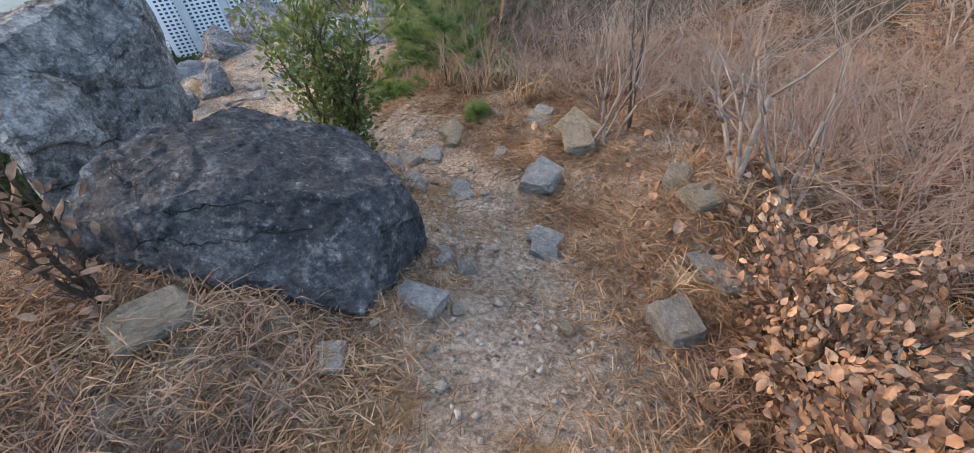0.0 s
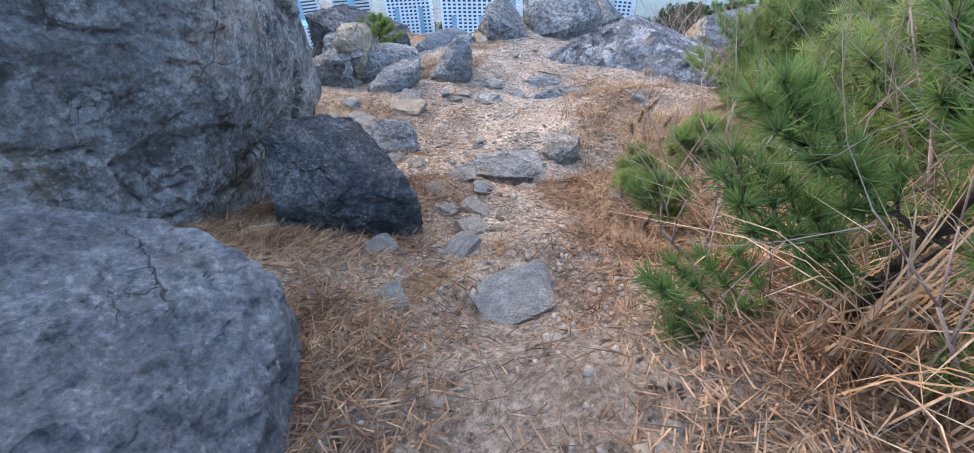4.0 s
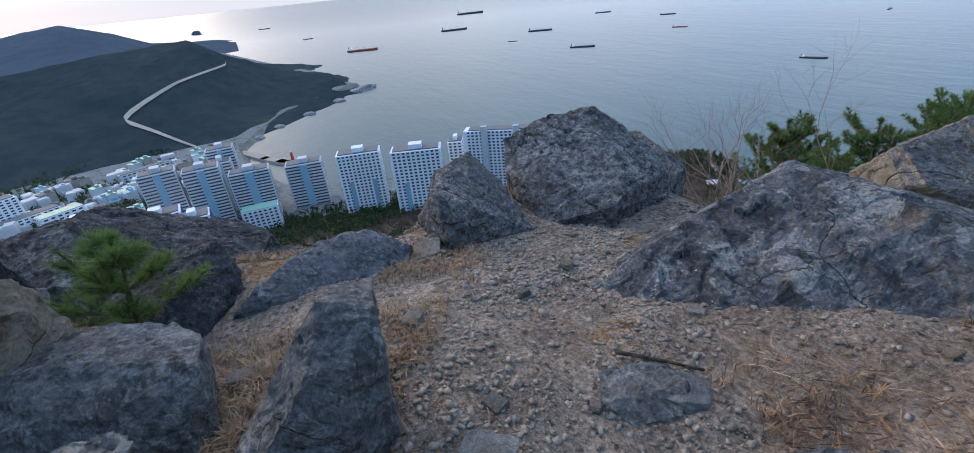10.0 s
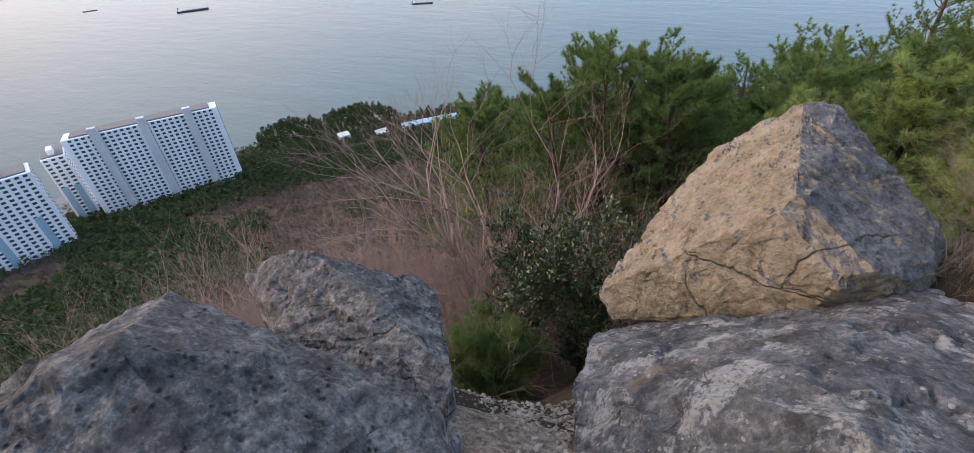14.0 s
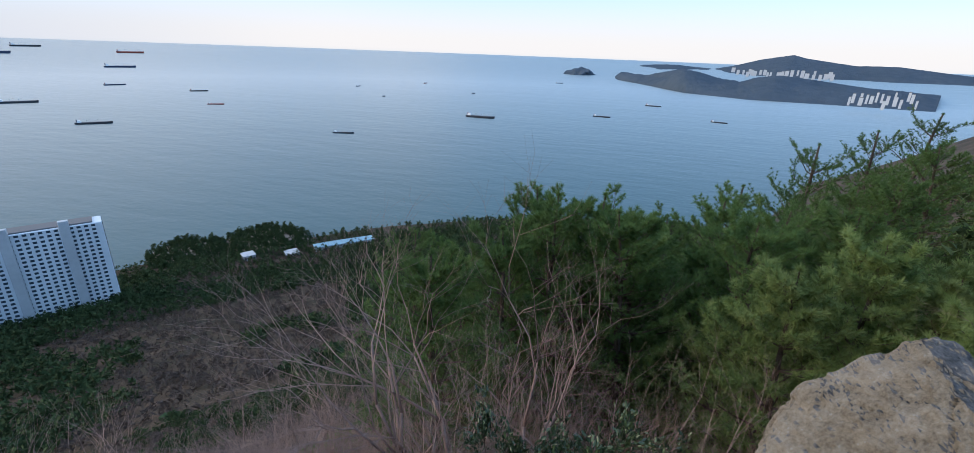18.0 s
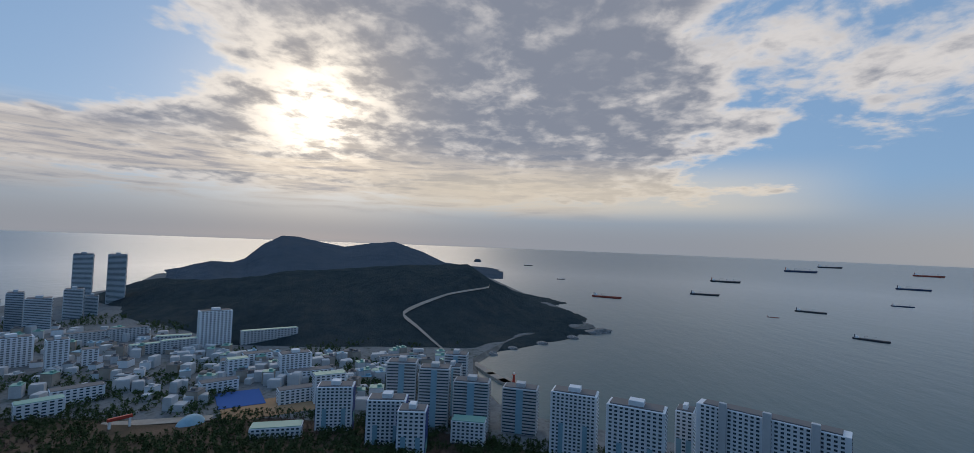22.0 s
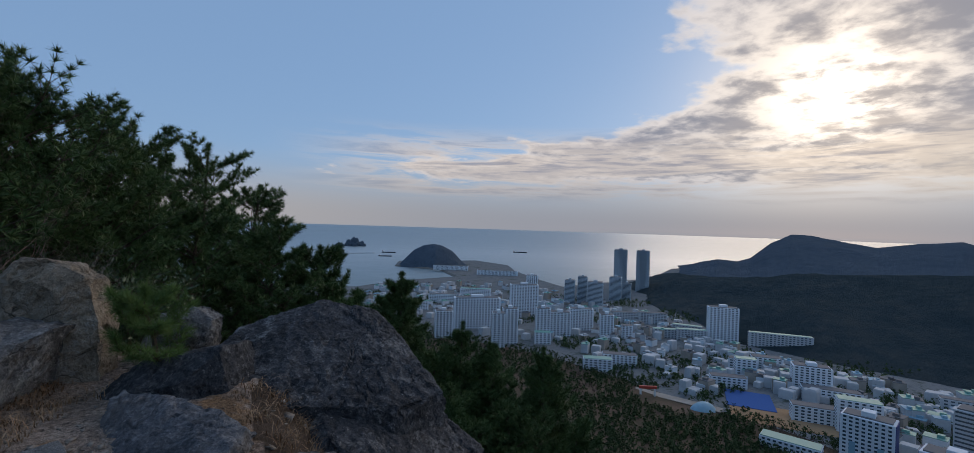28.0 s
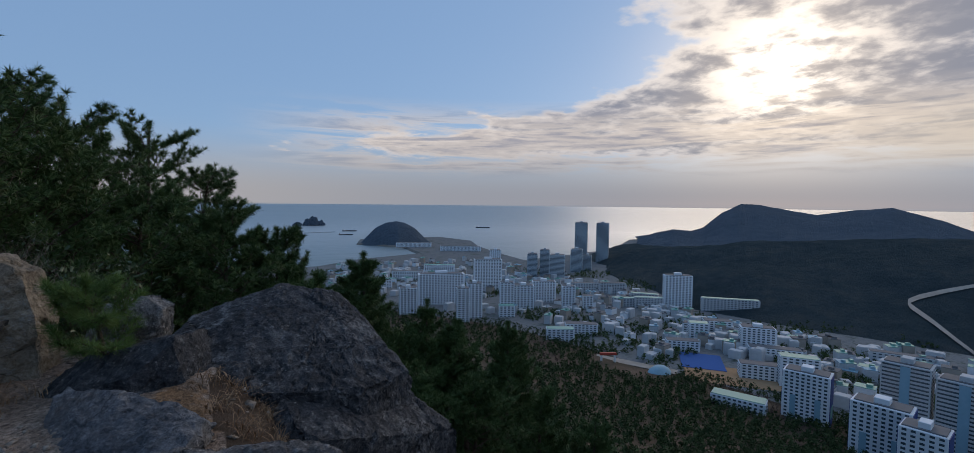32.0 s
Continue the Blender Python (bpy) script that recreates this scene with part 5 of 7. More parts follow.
def pebbles(name, label, rng, x, y, lo, hi, material):
    """Small broken stones of six sides, scattered as one sheet of gravel."""
    n = len(x)
    size = lo + (hi - lo) * rng.random(n) ** 4.2
    base = np.array([(a, b, c) for a in (-0.8, 0.8) for b in (-0.7, 0.7) for c in (-0.5, 0.5)])
    tri = np.array([(0, 1, 3), (0, 3, 2), (4, 6, 7), (4, 7, 5), (0, 4, 5), (0, 5, 1), (2, 3, 7), (2, 7, 6), (0, 2, 6), (0, 6, 4), (1, 5, 7), (1, 7, 3)])
    v = base[None] * (1 + 0.28 * rng.normal(size=(n, 8, 1)).clip(-1.5, 1.5)) + 0.14 * rng.normal(size=(n, 8, 3))
    a = rng.random(n) * 6.283
    c, s = np.cos(a)[:, None], np.sin(a)[:, None]
    v = np.stack([v[..., 0] * c - v[..., 1] * s * 0.8, v[..., 0] * s + v[..., 1] * c * 0.8, v[..., 2] * rng.uniform(0.4, 0.8, (n, 1))], -1) * size[:, None, None] * 0.5
    v += np.stack([x, y, near_z(x, y) + size * 0.08], -1)[:, None]
    t = tri[None] + 8 * np.arange(n)[:, None, None]
    tagged(cloud_mesh(name, v, t, material), label, "gravel", kind="stuff")


def scatter(rng, n, x0, x1, y0, y1, keep):
    x, y = rng.uniform(x0, x1, n), rng.uniform(y0, y1, n)
    d, s = off_track(x, y)
    m = rng.random(n) < keep(x, y, d, s)
    return x[m], y[m]


def patch(x, y, scale, lo, hi, z=0.0):
    """A soft patchy mask from smooth noise."""
    v = np.array([noise.noise((a * scale, b * scale, z)) for a, b in zip(x, y)])
    return np.clip((v - lo) / (hi - lo), 0, 1)


def build_cover():
    rng = np.random.default_rng(5)
    # Gravel: thin under the trees, thick on the open platform.
    x, y = scatter(rng, 330000, -12, 1.5, -1, 8.2, lambda x, y, d, s: np.exp(-(d / np.where(x < -5.5, 2.0, 0.8)) ** 2) * np.where(x < -5, 0.9, np.where(x < -3, 0.6, 0.22)) * np.where((x < -9) & (y < 3.9), 0.15, 1.0))
    m = rng.random(len(x)) < 0.12 + 0.88 * patch(x, y, 1.3, -0.15, 0.35)
    pebbles("gravel", "loose grey-brown gravel over the trail", rng, x[m], y[m], 0.008, 0.046, M_GRAVEL)
    x, y = scatter(rng, 14000, -12, 1.5, -1, 8.2, lambda x, y, d, s: np.exp(-(d / np.where(x < -5.5, 2.3, 0.7)) ** 2) * 0.34)
    pebbles("pebbles", "larger pale pebbles scattered on the trail", rng, x, y, 0.022, 0.075, M_GRAVEL)
    # Needle litter: thick along both sides of the upper trail, thin streaks lower down.
    x, y = scatter(rng, 640000, -9.5, 2.5, -1.5, 6.5, lambda x, y, d, s: np.clip((d - 0.12) / 0.5, 0.10, 1) * np.where(x > -5.2, 1.0, np.where(s > 0, 0.35 * (d > 0.8), 0.12)))
    rim = np.minimum.reduce([x + 9.5, 2.5 - x, y + 1.5, 6.5 - y]) + 1.2 * (patch(x, y, 0.9, -0.6, 0.6, 21) - 0.5)
    m = rng.random(len(x)) < (0.3 + 0.7 * patch(x, y, 1.7, -0.3, 0.2, 4)) * np.clip(rim - 0.3, 0, 1)
    x, y = x[m], y[m]
    n = len(x)
    c = np.stack([x, y, near_z(x, y) + 0.010 + 0.035 * rng.random(n) ** 2], -1)
    a = rng.random(n) * 6.283
    w = np.stack([np.cos(a), np.sin(a), 0.22 * rng.normal(size=n)], -1)
    v, t = needles(rng, c, w, 1, 0.13, 0.0030, 0.05, 0.0)
    tagged(cloud_mesh("needle_litter", v, t, M_LITTER), "reddish-brown pine needle litter over the ground", "litter", kind="stuff")


build_cover()


def grass(name, label, rng, x, y, blades, height, lean, material, width=0.004):
    """Tufts of bent blades, each of three joints."""
    n = len(x) * blades
    bx, by = np.repeat(x, blades) + rng.normal(size=n) * 0.035, np.repeat(y, blades) + rng.normal(size=n) * 0.035
    tall = np.repeat(height * rng.uniform(0.5, 1.25, len(x)), blades) * rng.uniform(0.5, 1.1, n)
    a = rng.random(n) * 6.283
    way = np.stack([np.cos(a), np.sin(a)], -1) * (lean * rng.uniform(0.3, 1.4, n))[:, None]
    z = near_z(bx, by)
    side = np.stack([-np.sin(a), np.cos(a), 0 * a], -1) * width
    rows = []
    for f, w in ((0.0, 1.0), (0.4, 0.9), (0.75, 0.6), (1.0, 0.08)):
        p = np.stack([bx + way[:, 0] * tall * f * f, by + way[:, 1] * tall * f * f, z + tall * (f - 0.42 * np.minimum(1, lean) * f * f * f)], -1)
        rows += [p - side * w, p + side * w]
    v = np.stack(rows, 1)
    t = np.array([(0, 1, 3), (0, 3, 2), (2, 3, 5), (2, 5, 4), (4, 5, 7), (4, 7, 6)])[None] + 8 * np.arange(n)[:, None, None]
    return tagged(cloud_mesh(name, v, t, material), label, "dry grass", kind="stuff")


def build_grass():
    rng = np.random.default_rng(8)
    x, y = scatter(rng, 6800, -8.6, 1.5, -1.5, 7.2, lambda x, y, d, s: ((s > 0) & (d > 0.62)) * np.clip(1.6 - d * 0.45, 0, 1) * np.where(x < -7.3, 0.25, np.where(x > -3.6, 0.3, 0.5)))
    m = rng.random(len(x)) < patch(x, y, 0.9, -0.28, 0.25, 9)
    grass("dry_grass", "golden dry grass beside the trail", rng, x[m], y[m], 18, 0.18, 0.9, M_STRAW, 0.0028)
    x, y = scatter(rng, 600, -6.0, -3.6, 4.1, 5.9, lambda x, y, d, s: 0.5 * (d > 1.15))
    grass("tall_dry_grass", "tall clumps of tangled straw-coloured grass", rng, x, y, 26, 0.28, 1.0, M_STRAW, 0.0028)
    x, y = scatter(rng, 170, -3.4, -1.6, 3.4, 4.6, lambda x, y, d, s: 0.35 * (d > 0.75))
    grass("tall_dry_grass", "tall clumps of tangled straw-coloured grass", rng, x, y, 14, 0.6, 0.7, M_STRAW, 0.0035)
    # Low straw between the rocks of the open platform.
    x, y = scatter(rng, 5200, -11.6, -5.2, 1.2, 5.6, lambda x, y, d, s: ((d > 0.75) & (s < 0)) * 0.8)
    m = rng.random(len(x)) < patch(x, y, 1.1, 0.0, 0.22, 2)
    grass("straw_patch", "short straw-coloured grass between the rocks", rng, x[m], y[m], 14, 0.09, 1.3, M_STRAW, 0.0028)
    x, y = scatter(rng, 5200, -9.2, -3.0, 7.7, 10.9, lambda x, y, d, s: 0.6 * (d > 1.9))
    grass("dry_grass", "tangled brown dry grass under the brush", rng, x, y, 16, 0.17, 0.9, M_STRAW_DARK, 0.0018)
    x, y = scatter(rng, 1500, -1.6, 1.4, -0.8, 1.6, lambda x, y, d, s: (d > 0.75) * 0.35)
    grass("dry_grass", "thin dry grass round the path boulder", rng, x, y, 14, 0.17, 1.1, M_LITTER_DARK, 0.0026)


build_grass()


def leaf_cloud(name, rng, c, ways, size, material, parent=None, curl=0.35, slim=0.45):
    """Folded leaves, each of six faces, at the given places."""
    n = len(c)
    d = unit(ways + 0.5 * rng.normal(size=(n, 3)))
    s = unit(np.cross(d, rng.normal(size=(n, 3))))
    up = np.cross(s, d)
    k = size * rng.uniform(0.6, 1.25, (n, 1))
    wing = up * k * curl * 0.3
    rows = [c, c + d * k * 0.28 + s * k * slim * 0.42 + wing * 0.8, c + d * k * 0.66 + s * k * slim * 0.40 + wing, c + d * k - up * k * curl * 0.25, c + d * k * 0.66 - s * k * slim * 0.40 + wing, c + d * k * 0.28 - s * k * slim * 0.42 + wing * 0.8, c + d * k * 0.5]
    v = np.stack(rows, 1)
    t = np.array([(i, (i + 1) % 6, 6) for i in range(6)])[None] + 7 * np.arange(n)[:, None, None]
    return cloud_mesh(name, v, t, material, parent)


def build_stick():
    """A broken stick lying on the gravel of the platform."""
    rnd, bm = random.Random(61), bmesh.new()
    a, b = Vector((-8.9, 5.16, 0)), Vector((-8.58, 5.4, 0))
    for k in range(5):
        p, q = a.lerp(b, k / 5), a.lerp(b, (k + 1) / 5)
        ends = [Vector((v.x, v.y, float(near_z(v.x, v.y)) + 0.035 + 0.012 * k)) for v in (p, q)]
        tube(bm, ends[0], ends[1] + Vector((0, 0, 0.012)), 0.011 - 0.001 * k, 0.010 - 0.001 * k, 7)
    tagged(part("stick", bm, M_BARK, smooth=True), "broken brown stick lying on the gravel", "stick")


def build_fallen_leaves():
    rng = np.random.default_rng(11)
    x, y = scatter(rng, 3200, -2.4, 1.8, -0.2, 4.4, lambda x, y, d, s: ((s > 0) & (d > 0.7)) * np.clip(0.25 + 0.45 * (x + 0.5), 0.05, 0.9))
    n = len(x)
    a = rng.random(n) * 6.283
    c = np.stack([x, y, near_z(x, y) + 0.01 + 0.10 * rng.random(n) ** 2], -1)
    ob = leaf_cloud("fallen_leaves", rng, c, np.stack([np.cos(a), np.sin(a), 0.3 * rng.normal(size=n)], -1), 0.075, M_DEAD_LEAF, None, 0.6, 0.7)
    tagged(ob, "curled brown oak leaves fallen beside the trail", "leaves", kind="stuff")


build_fallen_leaves()
build_stick()

# ---- trees and shrubs ----
def limb(bm, rnd, start, way, length, radius, bend, pieces=4, sides=5):
    """A tapered, bending limb. Returns its joints."""
    p, d, joints = Vector(start), Vector(way).normalized(), []
    for k in range(pieces):
        q = p + d * (length / pieces)
        ra, rb = radius * (1 - k / pieces * 0.8), radius * (1 - (k + 1) / pieces * 0.8)
        tube(bm, p, q, ra, rb, sides)
        joints.append((q.copy(), d.copy()))
        p = q
        d = (d + Vector((rnd.gauss(0, 0.16), rnd.gauss(0, 0.16), bend + rnd.gauss(0, 0.1)))).normalized()
    return joints


def pine(label, x, y, h, spread, seed, needle=None, count=26, length=0.11, width=0.0035, low=0.12, density=1.0, lean=(0.0, 0.0), group="pines on the mountain side", z=None):
    """A pine: bent trunk, whorls of limbs, and tufts of needles at the ends of the twigs."""
    rnd, rng = random.Random(seed), np.random.default_rng(seed)
    top = empty("pine_tree", label, "tree", pose(x, y, ground_z(x, y) - 0.05 if z is None else z), group)
    trunk, limbs, centres, ways = bmesh.new(), bmesh.new(), [], []
    p, d, spine = Vector((0, 0, 0)), Vector((lean[0], lean[1], 1)).normalized(), []
    r0, sway = 0.012 + 0.018 * h, 0.10 if h < 3 else 0.045
    for k in range(8):
        q = p + d * (h / 8)
        tube(trunk, p, q, r0 * (1 - k / 9), r0 * (1 - (k + 1) / 9), 7)
        spine.append((p.copy(), q.copy()))
        p = q
        d = (d + Vector((rnd.gauss(0, sway), rnd.gauss(0, sway), 0.25))).normalized()
    rows = max(3, int(h * (1 - low) / (0.14 + 0.042 * h)))
    around = max(3, round(5.2 * density ** 0.5))
    for i in range(rows):
        for j in range(around):
            u = min(0.97, low + (0.97 - low) * (i + 0.3 * rnd.random()) / rows)
            a, b = spine[min(7, int(u * 8))]
            at = a.lerp(b, u * 8 - int(u * 8))
            turn = i * 1.9 + j * math.tau / around + rnd.gauss(0, 0.25)
            reach = spread * ((1 - u) ** 0.62 * (0.7 + 0.3 * min(1, u / 0.3)) + 0.10) * rnd.uniform(0.55, 1.18)
            joints = limb(limbs, rnd, at, (math.cos(turn), math.sin(turn), 0.7 * u), reach, 0.005 + 0.012 * reach, 0.08, 5, 4)
            for k, (jp, jd) in enumerate(joints):
                if k == 0 and reach > 0.45:
                    continue
                flat = Vector((-jd.y, jd.x, 0)).normalized()
                for side in (-1, 1, 0) if k > 3 else (-1, 1):
                    w = (jd * 0.75 + flat * side * rnd.uniform(0.5, 1.1) + Vector((0, 0, rnd.uniform(0.05, 0.65)))).normalized()
                    e = jp + w * (0.05 + reach * rnd.uniform(0.14, 0.30))
                    tube(limbs, jp, e, 0.005, 0.003, 3)
                    for f in (0.35, 0.7, 1.0):
                        centres.append(jp.lerp(e, f))
                        ways.append((w + Vector((0, 0, 0.35))).normalized())
    tip = spine[-1][1]
    for f in range(16):
        centres.append(spine[7][0].lerp(tip, min(1.0, f / 11)))
        ways.append(Vector((rnd.gauss(0, 0.2), rnd.gauss(0, 0.2), 1)))
    part("trunk", trunk, M_BARK, top, smooth=True)
    part("branch_work", limbs, M_BARK, top)["kind"] = "stuff"
    v, t = needles(rng, np.array(centres), unit(np.array(ways)), count, length, width, 0.8, 0.05)
    cloud_mesh("crown", v, t, needle or M_NEEDLE, top, "tufts of green pine needles")
    return top


def shrub(name, label, x, y, h, spread, seed, material, forks=4, stems=5, thick=0.012, group="bare shrubs", lean=(0, 0), depth=4, stiff=1.0):
    """A leafless shrub that forks again and again."""
    rnd = random.Random(seed)
    top = empty(name, label, "shrub", pose(x, y, ground_z(x, y) - 0.04), group)
    main, fine = bmesh.new(), bmesh.new()

    def grow(p, d, length, radius, level):
        bm = main if level < 2 else fine
        q = p
        for _ in range(2):
            e = q + d * (length / 2)
            tube(bm, q, e, radius, radius * 0.82, 5 if level < 2 else 3)
            q, radius = e, radius * 0.82
            bend = 0.18 * (stiff if level < 2 else 1.0)
            d = (d + Vector((rnd.gauss(0, bend), rnd.gauss(0, bend), rnd.gauss(0.03, 0.1)))).normalized()
        if level >= depth:
            return
        for k in range(rnd.randint(2, forks)):
            wild = 0.5 if k or stiff == 1.0 else 0.05
            w = (d + Vector((rnd.gauss(0, wild), rnd.gauss(0, wild), rnd.gauss(0.12, 0.3)))).normalized()
            grow(q if k else q - d * length * 0.2, w, length * rnd.uniform(0.55, 0.85), radius * 0.68, level + 1)

    for i in range(stems):
        a = i * 2.4 + rnd.random()
        grow(Vector((rnd.gauss(0, 0.04), rnd.gauss(0, 0.04), 0)), Vector((math.cos(a) * spread + lean[0], math.sin(a) * spread + lean[1], 1)).normalized(), h * rnd.uniform(0.26, 0.4), thick * rnd.uniform(0.7, 1.2), 0)
    part("stem", main, material, top, smooth=True)["kind"] = "stuff"
    part("twig_work", fine, material, top)["kind"] = "stuff"
    return top


def leafy(name, label, x, y, h, spread, seed, leaves, size, material, group="evergreen bushes", stems=5, slim=0.45):
    """A bush of stems that carry many small leaves in uneven clumps."""
    rnd, rng = random.Random(seed), np.random.default_rng(seed)
    top = empty(name, label, "bush", pose(x, y, ground_z(x, y) - 0.03), group)
    bm, spots = bmesh.new(), []
    for i in range(stems):
        a = i * 2.4 + rnd.random()
        lean = spread / h * rnd.uniform(0.2, 0.9)
        joints = limb(bm, rnd, (0, 0, 0), (math.cos(a) * lean, math.sin(a) * lean, 1), h * rnd.uniform(0.75, 1.0), 0.016, 0.06, 6, 5)
        for k, (p, d) in enumerate(joints):
            for _ in range(4):
                w = (d + Vector((rnd.gauss(0, 0.8), rnd.gauss(0, 0.8), rnd.gauss(0.2, 0.4)))).normalized()
                for q, e in limb(bm, rnd, p, w, spread * rnd.uniform(0.25, 0.6), 0.004, 0.1, 3, 3):
                    spots.append((q, e))
    c = np.array([s[0] for s in spots])
    w = np.array([s[1] for s in spots])
    pick = rng.integers(0, len(c), leaves)
    part("stem", bm, M_BARK, top)
    leaf_cloud("leaves", rng, c[pick] + rng.normal(size=(leaves, 3)) * 0.035 * max(1, spread), w[pick], size, material, top, 0.3, slim)
    return top


# Beside the upper trail.
leafy("evergreen_bush", "small-leaved evergreen bush beside the path boulder", -2.0, 1.66, 1.15, 0.52, 3, 4000, 0.042, M_LEAF, stems=8, slim=0.5)
pine("low bushy young pine beside the trail", -2.9, 3.75, 0.85, 0.75, 21, M_NEEDLE, 50, 0.10, 0.0034, 0.05, 0.3)
pine("young pine behind the trail grass", -3.35, 4.75, 1.5, 0.65, 22, M_NEEDLE_LIGHT, 50, 0.10, 0.0036, 0.08, 0.3)
pine("pine sapling with long green needles", -1.99, 3.1, 0.13, 0.06, 23, M_NEEDLE_LIGHT, 20, 0.09, 0.0016, 0.2)
for n, (x, y, h, s) in enumerate(((-4.8, 5.75, 0.8, 0.6), (-5.5, 6.2, 1.0, 0.7), (-6.2, 6.7, 0.9, 0.75), (-3.85, 5.35, 1.1, 0.7), (-5.0, 6.8, 1.5, 0.9), (-6.7, 7.7, 1.15, 0.9), (-3.9, 6.3, 2.0, 1.1), (-3.3, 5.4, 1.7, 0.9), (-5.9, 7.7, 1.4, 0.95), (-5.0, 5.0, 0.45, 0.22))):
    pine("dense young pine at the edge of the platform", x, y, h, s, 30 + n, M_NEEDLE_LIGHT if n % 3 != 1 else M_NEEDLE, 24, 0.12, 0.0036, 0.12, 0.8)
pine("low twisted pine with bare lower stems in the grass", -4.3, 4.1, 0.5, 0.26, 51, M_NEEDLE, 26, 0.085, 0.002, 0.5, 0.2, (-0.35, 0.55))
for n, (x, y, h, s) in enumerate(((-4.98, 4.5, 0.22, 0.13), (-4.85, 4.35, 0.15, 0.09), (-5.3, 4.7, 0.15, 0.10))):
    pine("tufted pine seedling in the dry grass", x, y, h, s, 55 + n, M_NEEDLE_LIGHT, 40, 0.085, 0.0018, 0.25, 0.25)
shrub("bare_shrub", "pale leafless shrub with silvery forked stems", 0.25, 2.45, 1.35, 0.4, 5, M_TWIG_PALE, 4, 3, 0.020, lean=(-0.45, 0.45), depth=4)
shrub("bare_shrub", "pale leafless shrub with silvery forked stems", 0.55, 2.55, 1.4, 0.4, 6, M_TWIG_PALE, 4, 3, 0.017, lean=(-0.3, 0.4), depth=4)
shrub("bare_sapling", "dark leafless sapling beside the trail", -0.6, 3.2, 2.6, 0.05, 71, M_BARK, 3, 2, 0.016, lean=(-0.30, 0.5), depth=5, stiff=0.5)
shrub("bare_shrub", "pale leafless shrub with silvery forked stems", -0.72, 3.05, 1.5, 0.4, 72, M_TWIG_PALE, 4, 4, 0.014, lean=(-0.05, 0.2), depth=4)
THICKETS = [shrub("thicket", "tangled brown leafless thicket on the bank", x, y, h, 0.8, 40 + n, M_TWIG if n % 2 else M_TWIG_RED, 4, 7, 0.008, "thickets on the bank") for n, (x, y, h) in enumerate(((-0.4, 4.2, 1.3), (-1.2, 4.1, 1.0), (0.0, 4.8, 1.7), (1.2, 3.2, 1.4), (-2.4, 5.0, 1.4)))]
rnd = random.Random(77)
for n in range(30):
    x, y = rnd.uniform(-3.4, 2.6), rnd.uniform(3.6, 7.5)
    if x > 0.5 and n % 3 == 0:
        x, y = rnd.uniform(1.0, 2.6), rnd.uniform(1.6, 3.6)
    copy_thing(THICKETS[n % 5], pose(x, y, ground_z(x, y) - 0.04, 0, 0, rnd.uniform(0, 360)))
for n in range(62):
    x, y = rnd.uniform(-2.9, 1.6) if n % 2 else rnd.uniform(-0.9, 1.9), rnd.uniform(2.9, 4.9)
    if x > -0.2:
        y -= 0.5
    if off_track(np.array([x]), np.array([y]))[0][0] > 1.15 and math.hypot(x + 0.93, y - 3.0) > 0.4:
        copy_thing(THICKETS[n % 5], pose(x, y, ground_z(x, y) - 0.04, 0, 0, rnd.uniform(0, 360)) @ Matrix.Scale(rnd.uniform(0.38, 0.8), 4))
leafy("withered_shrub", "withered oak scrub with curled reddish-brown leaves", 0.80, 1.55, 0.55, 0.6, 9, 3000, 0.047, M_DEAD_LEAF, "withered scrub", 5, 0.62)
leafy("withered_shrub", "withered oak scrub with curled reddish-brown leaves", 1.0, 0.95, 0.45, 0.55, 10, 3000, 0.047, M_DEAD_LEAF, "withered scrub", 5, 0.62)
leafy("withered_shrub", "withered scrub with red leaves beside the boulder", -1.55, 0.1, 0.75, 0.3, 12, 130, 0.06, M_DEAD_LEAF, "withered scrub", 3, 0.5)
def reed(x, y, h, lean, seed):
    """A tall dry grass stalk with a feathery plume."""
    rnd, rng = random.Random(seed), np.random.default_rng(seed)
    top = empty("dry_reed", "tall straw-coloured grass stalk with a feathery plume", "grass stalk", pose(x, y, ground_z(x, y) - 0.02), "tall grass stalks")
    bm = bmesh.new()
    joints = limb(bm, rnd, (0, 0, 0), (lean[0], lean[1], 1), h, 0.004, -0.03, 6, 5)
    part("stalk", bm, M_STRAW, top)
    a, b = joints[-2][0], joints[-1][0]
    c = np.array([a.lerp(b, f) for f in rng.random(160)])
    v, t = needles(rng, c, np.tile(np.array([(b - a).normalized()]), (160, 1)), 3, 0.05, 0.0012, 0.5, 0.4)
    cloud_mesh("plume", v, t, M_STRAW, top)
    bm = bmesh.new()
    for k in range(4):
        limb(bm, rnd, joints[k // 2][0], (rnd.gauss(0, 0.7), rnd.gauss(0, 0.7), 0.8), 0.35, 0.0025, -0.28, 5, 3)
    part("foliage", bm, M_STRAW, top)


